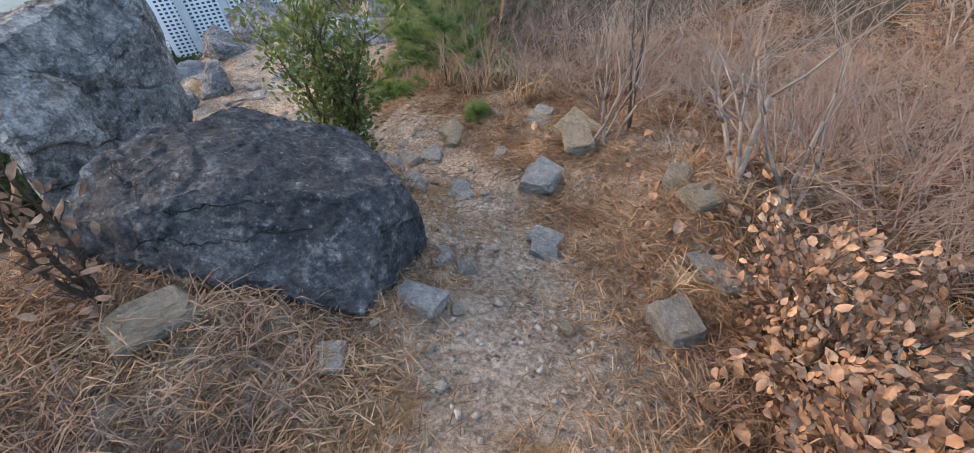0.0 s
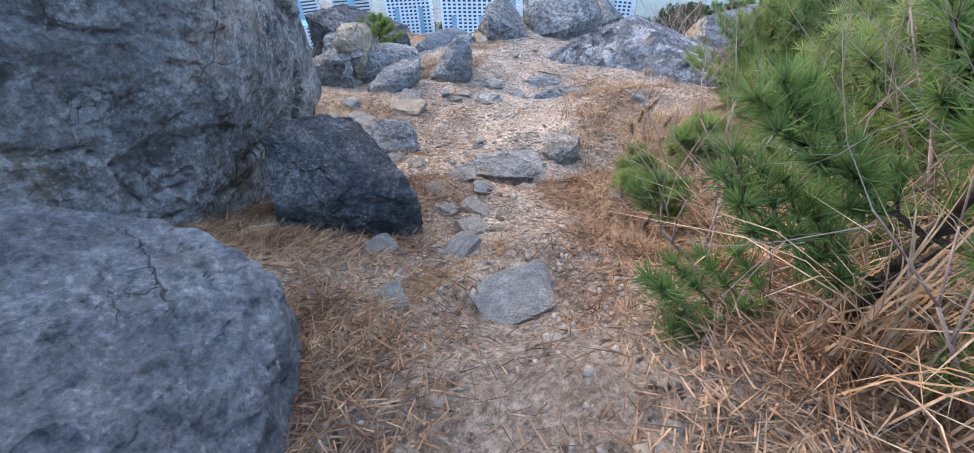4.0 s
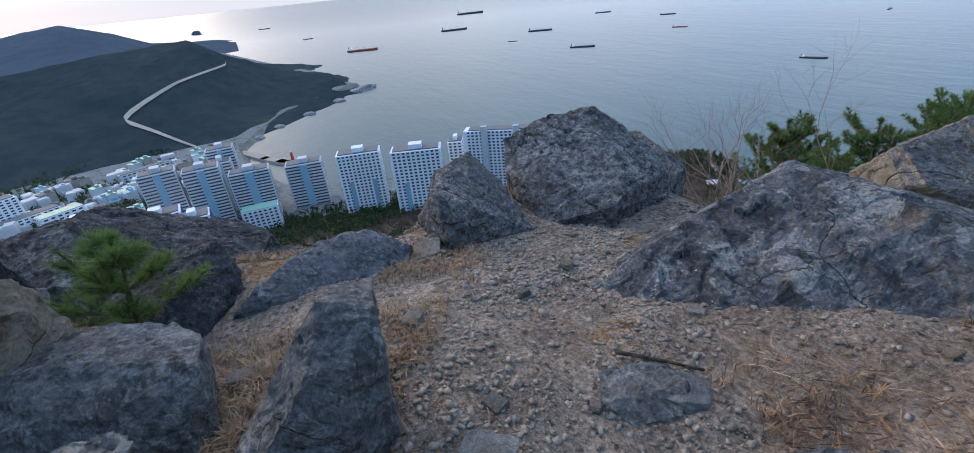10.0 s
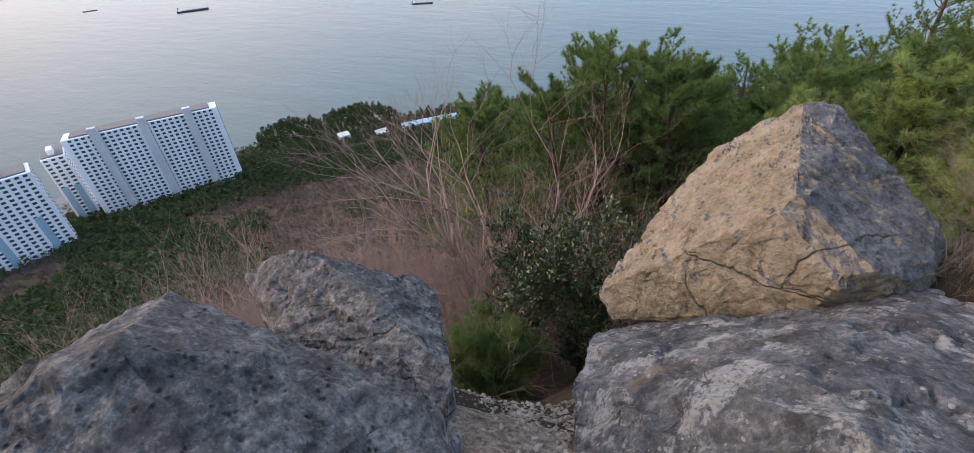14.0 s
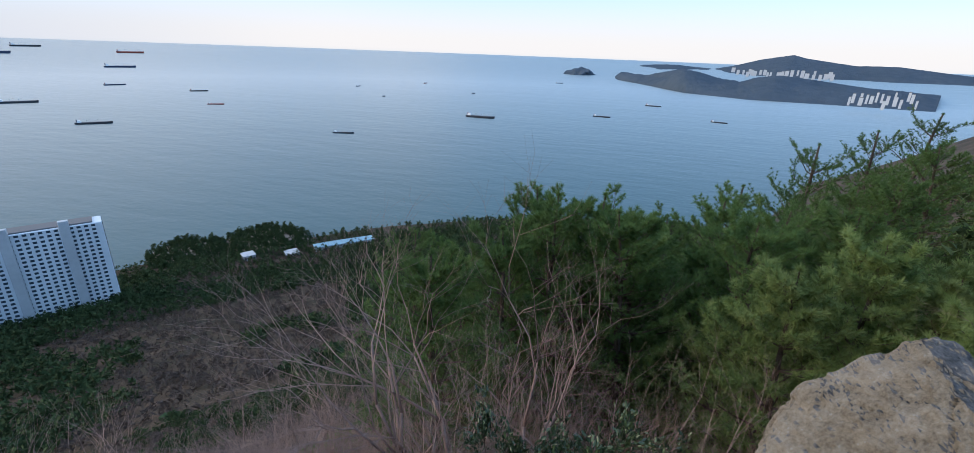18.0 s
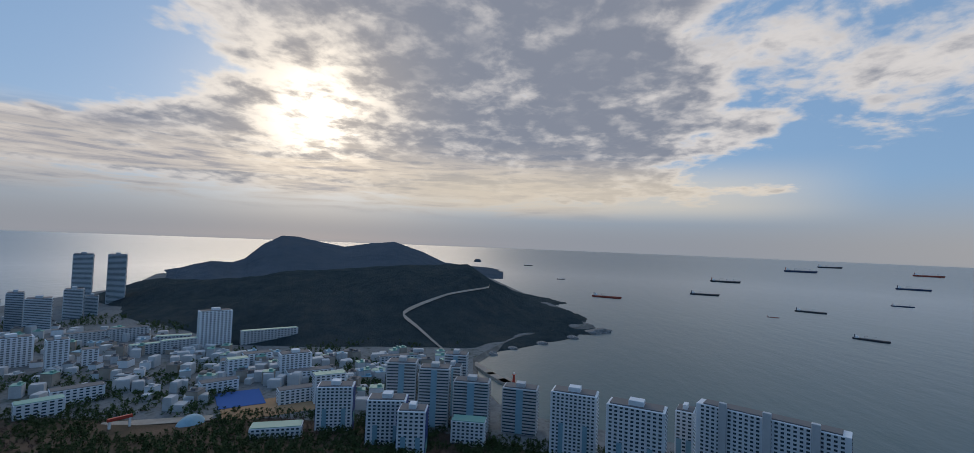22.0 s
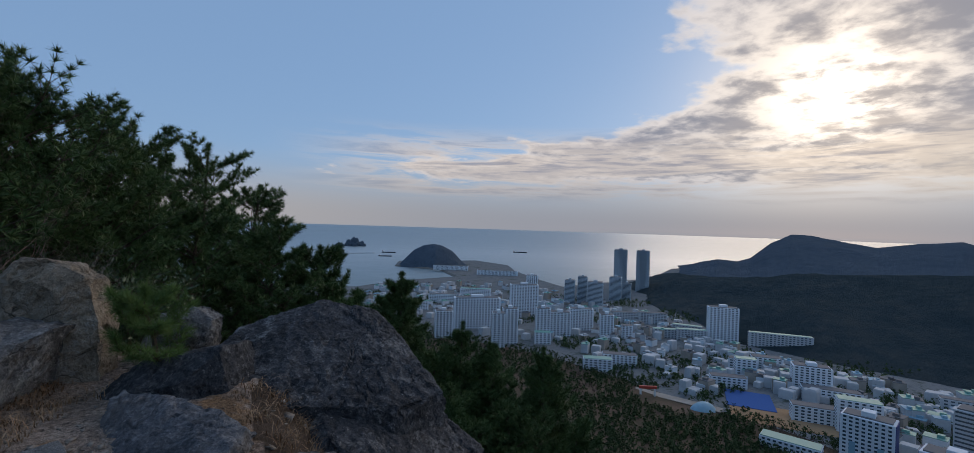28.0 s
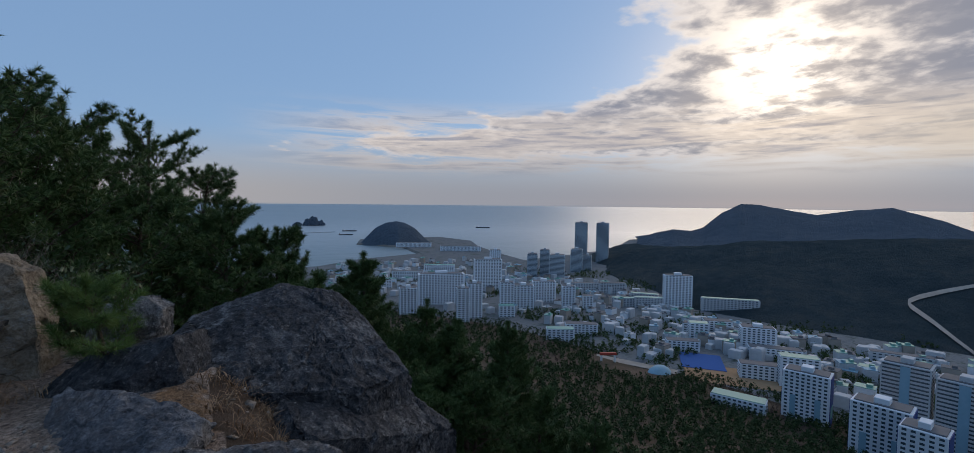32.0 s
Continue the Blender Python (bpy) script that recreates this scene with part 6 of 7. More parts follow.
for n, (x, y, h, lx, ly) in enumerate(((-2.75, 3.75, 1.15, 0.05, 0.0), (-2.9, 3.95, 1.3, -0.1, 0.1), (-2.5, 3.9, 1.0, 0.2, 0.0), (-3.2, 4.1, 1.25, 0.0, -0.1), (-5.3, 4.5, 0.75, 0.0, 0.05), (-5.22, 4.62, 0.6, 0.15, 0.1), (-5.38, 4.62, 0.5, -0.05, 0.05), (-5.15, 4.5, 0.55, 0.2, 0.0), (-2.2, 3.7, 0.9, 0.3, 0.1))):
    reed(x, y, h, (lx, ly), 300 + n)
leafy("low_shrub", "low shrub with sparse yellowing leaves at the trail edge", -2.25, 1.62, 0.24, 0.24, 61, 260, 0.032, M_LEAF_YELLOW, "low scrub by the trail", 5, 0.5)
leafy("low_shrub", "low shrub with sparse yellowing leaves at the trail edge", -2.05, 1.78, 0.16, 0.2, 62, 160, 0.03, M_LEAF_YELLOW, "low scrub by the trail", 4, 0.5)
# Below and beyond the lookout.
shrub("bare_tree", "reddish leafless small tree below the lookout", -12.3, 11.0, 4.4, 0.5, 15, M_TWIG_RED, 4, 6, 0.045, "bare trees below the lookout", depth=5)
for n, (x, y, h) in enumerate(((-13.6, 9.9, 1.7), (-11.5, 10.6, 1.6), (-12.8, 11.8, 2.0), (-14.5, 11.2, 2.0), (-10.9, 11.4, 1.5), (-14.0, 8.6, 1.6), (-15.2, 9.6, 2.0), (-9.6, 11.4, 1.3), (-8.0, 10.6, 1.2), (-7.2, 9.6, 1.2))):
    shrub("bare_shrub", "pinkish-brown leafless shrub on the slope", x, y, h, 0.6, 60 + n, M_TWIG_RED if n % 3 else M_TWIG, 4, 6, 0.011, "bare trees below the lookout")
leafy("evergreen_bush", "dense dark evergreen bush below the perched boulder", -11.45, 9.95, 1.75, 0.8, 16, 13000, 0.05, M_LEAF_DARK, stems=7)
pine("low bushy pine below the lookout rocks", -11.45, 8.85, 1.0, 0.55, 171, M_NEEDLE, 40, 0.11, 0.003, 0.05, 1.2)
leafy("evergreen_bush", "dense dark evergreen bush below the perched boulder", -10.75, 9.6, 1.75, 0.6, 17, 9000, 0.05, M_LEAF_DARK, stems=6)
for n, (x, y, top, s) in enumerate(((-16.4, 19.1, -8.1, 1.0), (-12.1, 17.4, -6, 1.9), (-10.3, 16.6, -6.1, 1.4), (-6.9, 24.4, -7, 1.8), (-3.8, 27.9, -5.6, 2.2), (-0.7, 31, -5.4, 2.4), (2.4, 34, -4.7, 2.5), (-7.1, 19.2, -6.7, 1.6), (-8.9, 17.5, -7, 1.3), (-7.7, 13.7, -5.4, 1.1), (-8.5, 13.4, -5.7, 0.9), (-6.7, 14.2, -5.8, 1.2), (-8.5, 15.2, -6.8, 1.0), (-10.7, 18.4, -8, 1.3), (-12.6, 17.1, -8.2, 1.2), (-14.1, 18.8, -8.7, 1.3), (-8.9, 22.5, -7.9, 1.6), (-5, 20.8, -6, 1.8), (-4.5, 19.5, -5.5, 1.8), (-1.2, 24.6, -5.3, 2.2), (-11.5, 21.6, -8, 1.6), (-5.1, 23.9, -6.7, 2.0))):
    pine("spreading pine on the slope below the lookout", x, y, (top - ground_z(x, y)) * 0.95, max(s, 0.27 * (top - ground_z(x, y))), 80 + n, M_NEEDLE_LIGHT if n in (9, 10, 11, 12) else M_NEEDLE, 30, 0.12, 0.0065, 0.2, 1.15)
for n, (x, y, top, s) in enumerate(((-12.7, 14.7, -6.3, 1.0), (-12.0, 15.5, -5.9, 1.2), (-11.4, 16.5, -6.0, 1.3), (-10.4, 15.5, -5.9, 1.2), (-9.0, 18.4, -6.3, 1.6), (-8.6, 16.3, -5.9, 1.3), (-7.4, 18.0, -6.2, 1.6), (-6.5, 16.7, -5.9, 1.5), (-13.4, 12.9, -6.1, 0.8), (-13.6, 15.7, -7.4, 1.0), (-10.7, 18.4, -6.9, 1.4), (-5.0, 15.0, -5.0, 1.6), (-3.5, 13.5, -4.4, 1.6))):
    pine("dark green pine on the slope below the lookout", x, y, (top - ground_z(x, y)) * 0.97, max(s, 0.3 * (top - ground_z(x, y))), 220 + n, M_NEEDLE, 34, 0.12, 0.0055, 0.1, 1.2)
pine("dense young pine at the edge of the platform", -6.95, 7.95, 1.35, 0.85, 241, M_NEEDLE, 44, 0.12, 0.0026, 0.02, 1.4)
pine("dense young pine at the edge of the platform", -6.4, 7.25, 0.9, 0.7, 242, M_NEEDLE, 44, 0.12, 0.0026, 0.02, 1.4)
for n, (x, y, top, s) in enumerate(((-9.5, -2.2, -1.8, 1.9), (-10.4, -3.1, -1.8, 1.9), (-8.7, -0.9, -2.1, 1.9), (-8.3, -0.5, -2, 1.9), (-9.2, -1.1, -2.7, 1.8), (-11.5, -1, -3.5, 1.3), (-11.1, -4.3, -2.4, 1.8), (-12.1, -1.6, -3.9, 1.2), (-12.5, -0.8, -4.7, 1.0), (-13.6, -1.6, -4.8, 0.8), (-14.2, -1.1, -6, 0.9), (-15.4, -1.6, -6.4, 0.9), (-17, -1.7, -6.8, 1.0), (-17.5, -1, -7.6, 1.0), (-13, -0.8, -5.4, 1.0), (-7.8, -0.3, -2.1, 1.9), (-10.1, -1.5, -3.2, 1.8), (-8.9, -0.6, -3.3, 1.5), (-10.7, -2.5, -3.9, 1.6), (-15.3, -0.2, -7.1, 0.9), (-13.8, 0.1, -6.7, 0.9), (-18.1, -0.3, -8, 1.0))):
    pine("dark spreading pine under the lookout rocks", x, y, max(0.9, (top - ground_z(x, y)) * 0.9), s * 1.1, 110 + n, M_NEEDLE_DARK, 34, 0.115, 0.006, 0.08, 1.5)
for n, (a, d, top, s) in enumerate(((162.5, 8.0, -4.68, 0.6), (155.2, 9.0, -5.75, 0.6), (144.8, 10.0, -6.4, 0.7), (149.5, 9.2, -6.2, 0.7))):
    x, y = polar(a, d)
    pine("slender dark pine rising beyond the lookout rocks", x, y, top - ground_z(x, y), s, 260 + n, M_NEEDLE_DARK, 34, 0.11, 0.005, 0.25, 0.9)
rnd = random.Random(83)
for n in range(16):
    x, y = polar(rnd.uniform(26, 80), rnd.uniform(8.5, 17))
    if math.hypot(x + 12.3, y - 11.0) > 1.6:
        pine("green young pine among the brush on the slope", x, y, rnd.uniform(1.5, 2.5), rnd.uniform(0.7, 1.0), 270 + n, M_NEEDLE if n % 3 else M_NEEDLE_LIGHT, 30, 0.12, 0.006, 0.08, 1.2)
for n, (x, y, h, s) in enumerate(((-7.15, 8.25, 1.7, 0.7), (-6.75, 8.6, 2.1, 0.9))):
    pine("dark green pine beside the slab", x, y, h, s, 290 + n, M_NEEDLE, 40, 0.11, 0.003, 0.1, 1.2)
leafy("evergreen_bush", "dense evergreen bush between the pines", -9.9, 0.6, 1.15, 0.8, 18, 2600, 0.06, M_LEAF_DARK, stems=7)
for n, (x, y, h) in enumerate(((-8.0, 0.5, 2.2), (-7.3, 0.9, 1.8), (-8.8, 0.4, 1.5))):
    shrub("bare_shrub", "dark leafless thicket below the pines", x, y, h, 0.6, 130 + n, M_TWIG_RED, 4, 6, 0.011, "bare trees below the lookout")
BRUSH = [shrub("bare_shrub", "pinkish-brown leafless shrub on the slope", -14.2 - n * 0.4, 10.2 + n * 0.6, h, 0.7, 140 + n, M_TWIG_RED if n != 2 else M_TWIG, 4, 8, 0.014, "bare trees below the lookout") for n, h in enumerate((1.9, 2.3, 1.6, 2.6))]
for n, (x, y) in enumerate(((-11.7, 9.0), (-12.3, 8.8), (-11.3, 8.6), (-12.7, 9.0), (-11.9, 9.6), (-12.0, 8.3), (-11.6, 10.7), (-10.9, 10.8), (-10.3, 10.9), (-12.3, 10.3), (-11.2, 11.3), (-10.0, 11.4), (-10.6, 11.8))):
    copy_thing(BRUSH[n % 4], pose(x, y, ground_z(x, y) - 0.05, 0, 0, n * 77) @ Matrix.Scale(0.7, 4))
rnd = random.Random(19)
for n in range(175):
    x, y = polar(rnd.uniform(-6, 100), 3.0 + 9.5 * rnd.random() ** 1.1)
    if y < 7.3 and x > -13.0 or x > -10.4 and y < 10.8:
        continue
    copy_thing(BRUSH[n % 4], pose(x, y, ground_z(x, y) - 0.05, 0, 0, rnd.uniform(0, 360)) @ Matrix.Scale(rnd.uniform(0.85, 1.3), 4))
for n in range(80):
    x, y = polar(rnd.uniform(-95, -10), 3.6 + 11 * rnd.random())
    if y < 11.2 and x > -9.5 or y < 7.6 or math.hypot(x + 9.4, y - 9.3) < 1.1:
        continue
    copy_thing(BRUSH[n % 4], pose(x, y, ground_z(x, y) - 0.05, 0, 0, rnd.uniform(0, 360)) @ Matrix.Scale(rnd.uniform(0.85, 1.3), 4))
for n in range(46):
    x, y = rnd.uniform(-8.6, -6.2) if n % 2 else rnd.uniform(-8.5, -4.6), rnd.uniform(8.65, 9.9) if n % 2 else rnd.uniform(8.9, 10.9)
    copy_thing(THICKETS[n % 5], pose(x, y, ground_z(x, y) - 0.04, 0, 0, rnd.uniform(0, 360)) @ Matrix.Scale(rnd.uniform(0.4, 0.65), 4))
for n in range(22):
    x, y = rnd.uniform(-8.75, -7.7), rnd.uniform(8.5, 9.3)
    copy_thing(THICKETS[n % 5], pose(x, y, ground_z(x, y) - 0.03, 0, 0, rnd.uniform(0, 360)) @ Matrix.Scale(rnd.uniform(0.26, 0.4), 4))
for n, (x, y, h, s) in enumerate(((-7.3, 11.7, 2.3, 1.2), (-6.1, 10.9, 2.6, 1.3), (-8.2, 12.6, 2.0, 1.0), (-5.2, 12.4, 2.8, 1.4), (-6.6, 13.2, 2.6, 1.3))):
    pine("bright green young pine above the slope", x, y, h, s, 200 + n, M_NEEDLE_LIGHT, 34, 0.15, 0.004, 0.2, 1.4)
shrub("dry_bush", "pale dry twiggy bush among the rocks", -9.5, 1.7, 1.0, 1.0, 19, M_TWIG_PALE, 4, 11, 0.010, "dry bushes")
shrub("dry_bush", "pale dry twiggy bush among the rocks", -9.75, 2.0, 0.45, 0.9, 20, M_TWIG, 4, 8, 0.008, "dry bushes")
pine("small pine sapling between the platform rocks", -10.42, 2.88, 0.72, 0.36, 24, M_NEEDLE, 30, 0.09, 0.002, 0.2, 0.16)


def crowns(name, label, rng, rows, clumps, each, grain, material, thin=0.9):
    """Many trees as one sheet of small leaves in clumps. rows: place and height of each tree."""
    rows = np.array(rows)
    c, h, n = rows[:, :3], rows[:, 3], len(rows)
    u = rng.random((n, clumps)) ** 1.15
    wide = ((1 - u) ** 0.7 * 0.40 + 0.04) * np.sqrt(rng.random((n, clumps)))
    a = rng.random((n, clumps)) * 6.283
    p = np.stack([np.cos(a) * wide, np.sin(a) * wide, 0.08 + 0.9 * u], -1) * h[:, None, None] + c[:, None]
    p = np.repeat(p.reshape(-1, 3), each, 0)
    size = np.repeat(h, clumps * each)[:, None]
    p = p + rng.normal(size=p.shape) * np.array([1, 1, 0.55]) * size * 0.055
    d1, d2 = unit(rng.normal(size=p.shape) + np.array([0, 0, 0.5])), unit(rng.normal(size=p.shape))
    size = size * grain * rng.uniform(0.7, 1.3, size.shape)
    v = np.stack([p, p + d1 * size * 1.5, p + d2 * size * thin], 1)
    return tagged(cloud_mesh(name, v, np.arange(len(p) * 3).reshape(-1, 3), material), label, "forest", kind="stuff")


def build_forest():
    """The woods of the mountain side, too many to count: fine near crowns, coarser ones far down."""
    rng = np.random.default_rng(31)
    for ring, r0, r1, count, clumps, each, grain in (("near", 13, 34, 620, 40, 26, 0.028), ("middle", 34, 95, 3600, 16, 11, 0.07), ("far", 95, 720, 27000, 8, 3, 0.26)):
        for bare in (False, True):
            rows = []
            for a in rng.uniform(-60, 178, count):
                d = math.sqrt(r0 ** 2 + (min(r1, lift(a, FOOT) * 1.03) ** 2 - r0 ** 2) * rng.random())
                x, y = polar(a, d)
                wood = noise.noise((x * 0.016, y * 0.016, 7)) + 0.4 * noise.noise((x * 0.06, y * 0.06, 3)) + (0.30 if 34 < a < 62 and d > 150 else 0) + (0.25 if d < 16 else 0) - (0.3 if a > 120 else 0)
                if (wood > 0.24) != bare or math.hypot(x + 340, y + 262) < 38:
                    continue
                low = (0.85 if a > 112 else 0.55) if d < 22 and a > 12 else 0.8 if d < 60 else 1.0
                rows.append((x, y, ground_z(x, y), rng.uniform(2.6, 4.8) * low * (0.75 if bare else 1)))
            if bare:
                crowns("bare_woods", "brown leafless woods on the mountain side", rng, rows, clumps, each, grain, M_BARE, 0.14 if ring == "near" else 0.5)
            else:
                crowns("pine_woods", "dark green pine woods on the mountain side", rng, rows, clumps, each, grain, M_CROWN)
    rows = []
    for _ in range(260):
        x, y = polar(rng.uniform(-40, 12), 14 + 46 * rng.random())
        rows.append((x, y, ground_z(x, y), rng.uniform(3.0, 5.0)))
    crowns("pine_woods", "dark green pine woods on the mountain side", rng, rows, 30, 22, 0.04, M_CROWN)
    rows = []
    for a in rng.uniform(-25, 76, 4200):
        x, y = polar(a, lift(a, FOOT) * rng.uniform(0.74, 1.10))
        rows.append((x, y, ground_z(x, y), rng.uniform(3.0, 5.0)))
    crowns("pine_woods", "dark green woods along the shore", rng, rows, 10, 4, 0.2, M_CROWN)
    # The two wooded knolls on the near point.
    rows, bm = [], bmesh.new()
    for az, side, depth, top in ((50.4, 26, 30, 2.6), (42.6, 32, 32, 4.4)):
        cx, cy = polar(az, 384)
        ca, sa = (VIEW[0] - cx) / 384, (VIEW[1] - cy) / 384
        made = bmesh.ops.create_uvsphere(bm, u_segments=32, v_segments=16, radius=1)
        for v in made["verts"]:
            r, k = v.co.x * depth, v.co.y * side
            v.co = (cx + r * ca - k * sa, cy + r * sa + k * ca, -153 + v.co.z * top)
        for _ in range(520):
            q, a = math.sqrt(rng.random()), rng.uniform(0, 6.283)
            r, k = q * math.cos(a) * depth, q * math.sin(a) * side
            rows.append((cx + r * ca - k * sa, cy + r * sa + k * ca, -153.5 + top * math.sqrt(1 - q * q), 2.2 + 4.8 * rng.random() ** 1.5))
    tagged(part("ground_knoll", bm, M_SOIL), "two wooded knolls on the near point", "ground", kind="structure")
    crowns("pine_woods", "dark wooded knolls on the near point", rng, rows, 22, 9, 0.10, M_CROWN)
    rows = []
    for _ in range(9000):
        a, d = rng.uniform(98, 168), rng.uniform(380, 1000)
        x, y = polar(a, d)
        if d > lift(a, FOOT) * 0.97 and noise.noise((x * 0.011, y * 0.011, 2)) > (-0.05 if d < 620 else 0.12) and math.hypot(x + 395, y + 205) > 50:
            rows.append((x, y, -147.7, rng.uniform(3.0, 6.5)))
    crowns("street_trees", "dark green trees between the houses of the town", rng, rows, 7, 3, 0.28, M_CROWN)


build_forest()
# ---- town, harbour and ships ----
LAND = -147.6


def windows(bm, w, z, y, many, tall=1.3, wide=0.55):
    for k in range(many):
        box(bm, -w / 2 + (k + 0.5) * w / many, y, z, w / many * wide, 0.3, tall)


def apartment(az, r, w, h, style, turn=0.0):
    """A block of flats: body, storeys of windows, roof slab, lift housing and parapet."""
    x, y = polar(az, r)
    looks = {"w": (M_WALL_WHITE, "white apartment tower with rows of dark windows"), "s": (M_WALL_WHITE, "long white apartment slab with three stair towers"), "g": (M_WALL_GREY, "pale grey apartment tower with banded balconies"),
             "b": (M_WALL_WHITE, "apartment block with deep blue and green end panels"), "o": (M_WALL_WHITE, "low white town building with a flat roof"), "l": (M_WALL_GREY, "long low row of pale flats"),
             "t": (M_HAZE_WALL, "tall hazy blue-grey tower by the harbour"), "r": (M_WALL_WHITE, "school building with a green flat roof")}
    wall, label = looks[style]
    name = "office_building" if style in "or" else "apartment_building"
    top = empty(name, label, "building", pose(x, y, LAND, 0, 0, az + turn), "buildings of the town")
    deep = {"s": 12, "o": 12, "l": 9, "t": w * 0.9, "r": 12}.get(style, 15)
    bm = bmesh.new()
    box(bm, 0, deep / 2, 0, w, deep, h, bevel=0.25)
    part("wall", bm, wall, top)
    storey = 2.3
    floors = max(2, int(h / storey))
    near = r < 420
    many = max(3, int(w / (3.1 if near else 4.2)))
    bm = bmesh.new()
    if style in "gt":
        box(bm, 0, 0, 0, w * 0.94, 0.3, 0.95)
    else:
        windows(bm, w * 0.94, 0, 0, many, 1.15)
    for q in range(max(2, int(deep / 4))):
        for e in (-1, 1):
            box(bm, e * w / 2, (q + 0.5) * deep / max(2, int(deep / 4)), 0, 0.3, 1.2, 1.1)
    row = bpy.data.meshes.new("glazing")
    bm.to_mesh(row)
    bm.free()
    row.materials.append(M_GLASS)
    for k in range(floors):
        ob = new("glazing", row)
        ob.parent = top
        ob.location = (0, 0, 0.6 + k * h / floors)
        ob["kind"] = "stuff"
    bm = bmesh.new()
    if style in "wgbst":
        box(bm, 0, deep / 2, h, w * 0.9, deep * 0.8, 0.7)
        part("roof", bm, M_ROOF, top)
        for e in ((-0.3, 0.0, 0.3) if style == "s" else (0.0,)):
            bm = bmesh.new()
            if style == "s":
                box(bm, e * w, -0.4, 0, 4.2, 3.0, h + 3.6, bevel=0.2)
            else:
                box(bm, e * w, deep * 0.45, h, w * 0.26, deep * 0.5, 3.6, bevel=0.2)
            part("stair_tower" if style == "s" else "lift_housing", bm, M_WALL_GREY if style == "s" else wall, top)
    else:
        box(bm, 0, deep / 2, h, w * 0.97, deep * 0.94, 0.5)
        part("roof", bm, M_GREEN if style == "r" or int(az * 10) % 3 == 0 else M_ROOF, top)
    if style in "wb" and near:
        for e in (-0.26, 0.26):
            bm = bmesh.new()
            box(bm, e * w, 0.05, 1.5, 3.2, 0.5, h * 0.52)
            part("glazed_strip", bm, M_WALL_BLUE, top)
    if style == "b":
        for e, m in ((0.5, M_DEEP_BLUE), (-0.5, M_DEEP_BLUE)):
            bm = bmesh.new()
            box(bm, e * w, deep / 2, 1, 0.7, deep * 0.86, h * 0.96)
            part("end_panel", bm, m, top)
            bm = bmesh.new()
            box(bm, e * w * 1.012, deep / 2, h * 0.22, 0.5, deep * 0.6, h * 0.22)
            part("end_panel", bm, M_GREEN, top)
    if style == "g":
        bm = bmesh.new()
        box(bm, 0, -0.15, 0.5, w * 0.2, 0.6, h * 0.97)
        part("stair_bay", bm, M_WALL_BLUE, top)
    return top


for row in ((84.1, 325, 31, 45, "w"), (77.1, 298, 34, 49, "w"), (64.0, 314, 76, 51, "s"), (71.9, 335, 11, 40, "w"), (90.5, 363, 27, 34, "g"), (96.4, 364, 28, 37, "g"), (98.8, 395, 15, 40, "g"),
            (104.8, 372, 23, 49, "g"), (100.9, 370, 24, 45, "g"), (98.4, 412, 20, 46, "g"), (112.3, 362, 26, 35, "b"), (106.4, 322, 26, 37, "b"), (103.4, 303, 18, 36, "b"), (96.6, 332, 24, 19, "o"), (118.4, 347, 33, 15, "r")):
    apartment(*row, turn=-8)
for row in ((116.6, 524, 31, 23, "w"), (124.7, 692, 37, 45, "w"), (119.4, 695, 71, 18, "l"), (135.1, 757, 45, 16, "l"), (132.1, 766, 45, 17, "l"), (130.2, 675, 41, 12, "l"), (127.8, 673, 38, 15, "l"),
            (124.0, 490, 31, 10, "o"), (115.0, 505, 44, 10, "o"), (116.0, 440, 35, 12, "o"), (122.4, 528, 19, 20, "o"), (112.8, 436, 27, 24, "o"), (105.1, 554, 45, 11, "l"), (120.5, 574, 29, 14, "o")):
    apartment(*row, turn=12)
for row in ((156.7, 586, 22, 35, "w"), (152.7, 649, 65, 43, "w"), (150.0, 548, 15, 41, "w"), (148.6, 571, 19, 43, "w"), (147.0, 742, 45, 52, "w"), (146.1, 1046, 25, 36, "w"), (144.6, 611, 19, 38, "w"), (142.6, 625, 29, 32, "w"),
            (140.1, 674, 34, 30, "w"), (137.1, 635, 18, 31, "w"), (134.8, 646, 14, 17, "o"), (144.6, 580, 20, 14, "o"), (138.0, 487, 29, 12, "o"), (135.5, 512, 35, 12, "o"), (160.5, 782, 51, 15, "o")):
    apartment(*row, turn=6)
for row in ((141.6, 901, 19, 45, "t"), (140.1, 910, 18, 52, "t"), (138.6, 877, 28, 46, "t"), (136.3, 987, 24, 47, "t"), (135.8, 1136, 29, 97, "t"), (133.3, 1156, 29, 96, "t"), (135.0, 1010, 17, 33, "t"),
            (156.8, 859, 57, 16, "o"), (153.0, 926, 61, 18, "o"), (163.8, 829, 42, 15, "o"), (156.1, 1480, 110, 14, "o"), (150.4, 1360, 120, 14, "o"), (128.4, 700, 38, 15, "l"), (122.9, 540, 24, 16, "o")):
    apartment(*row, turn=-4)


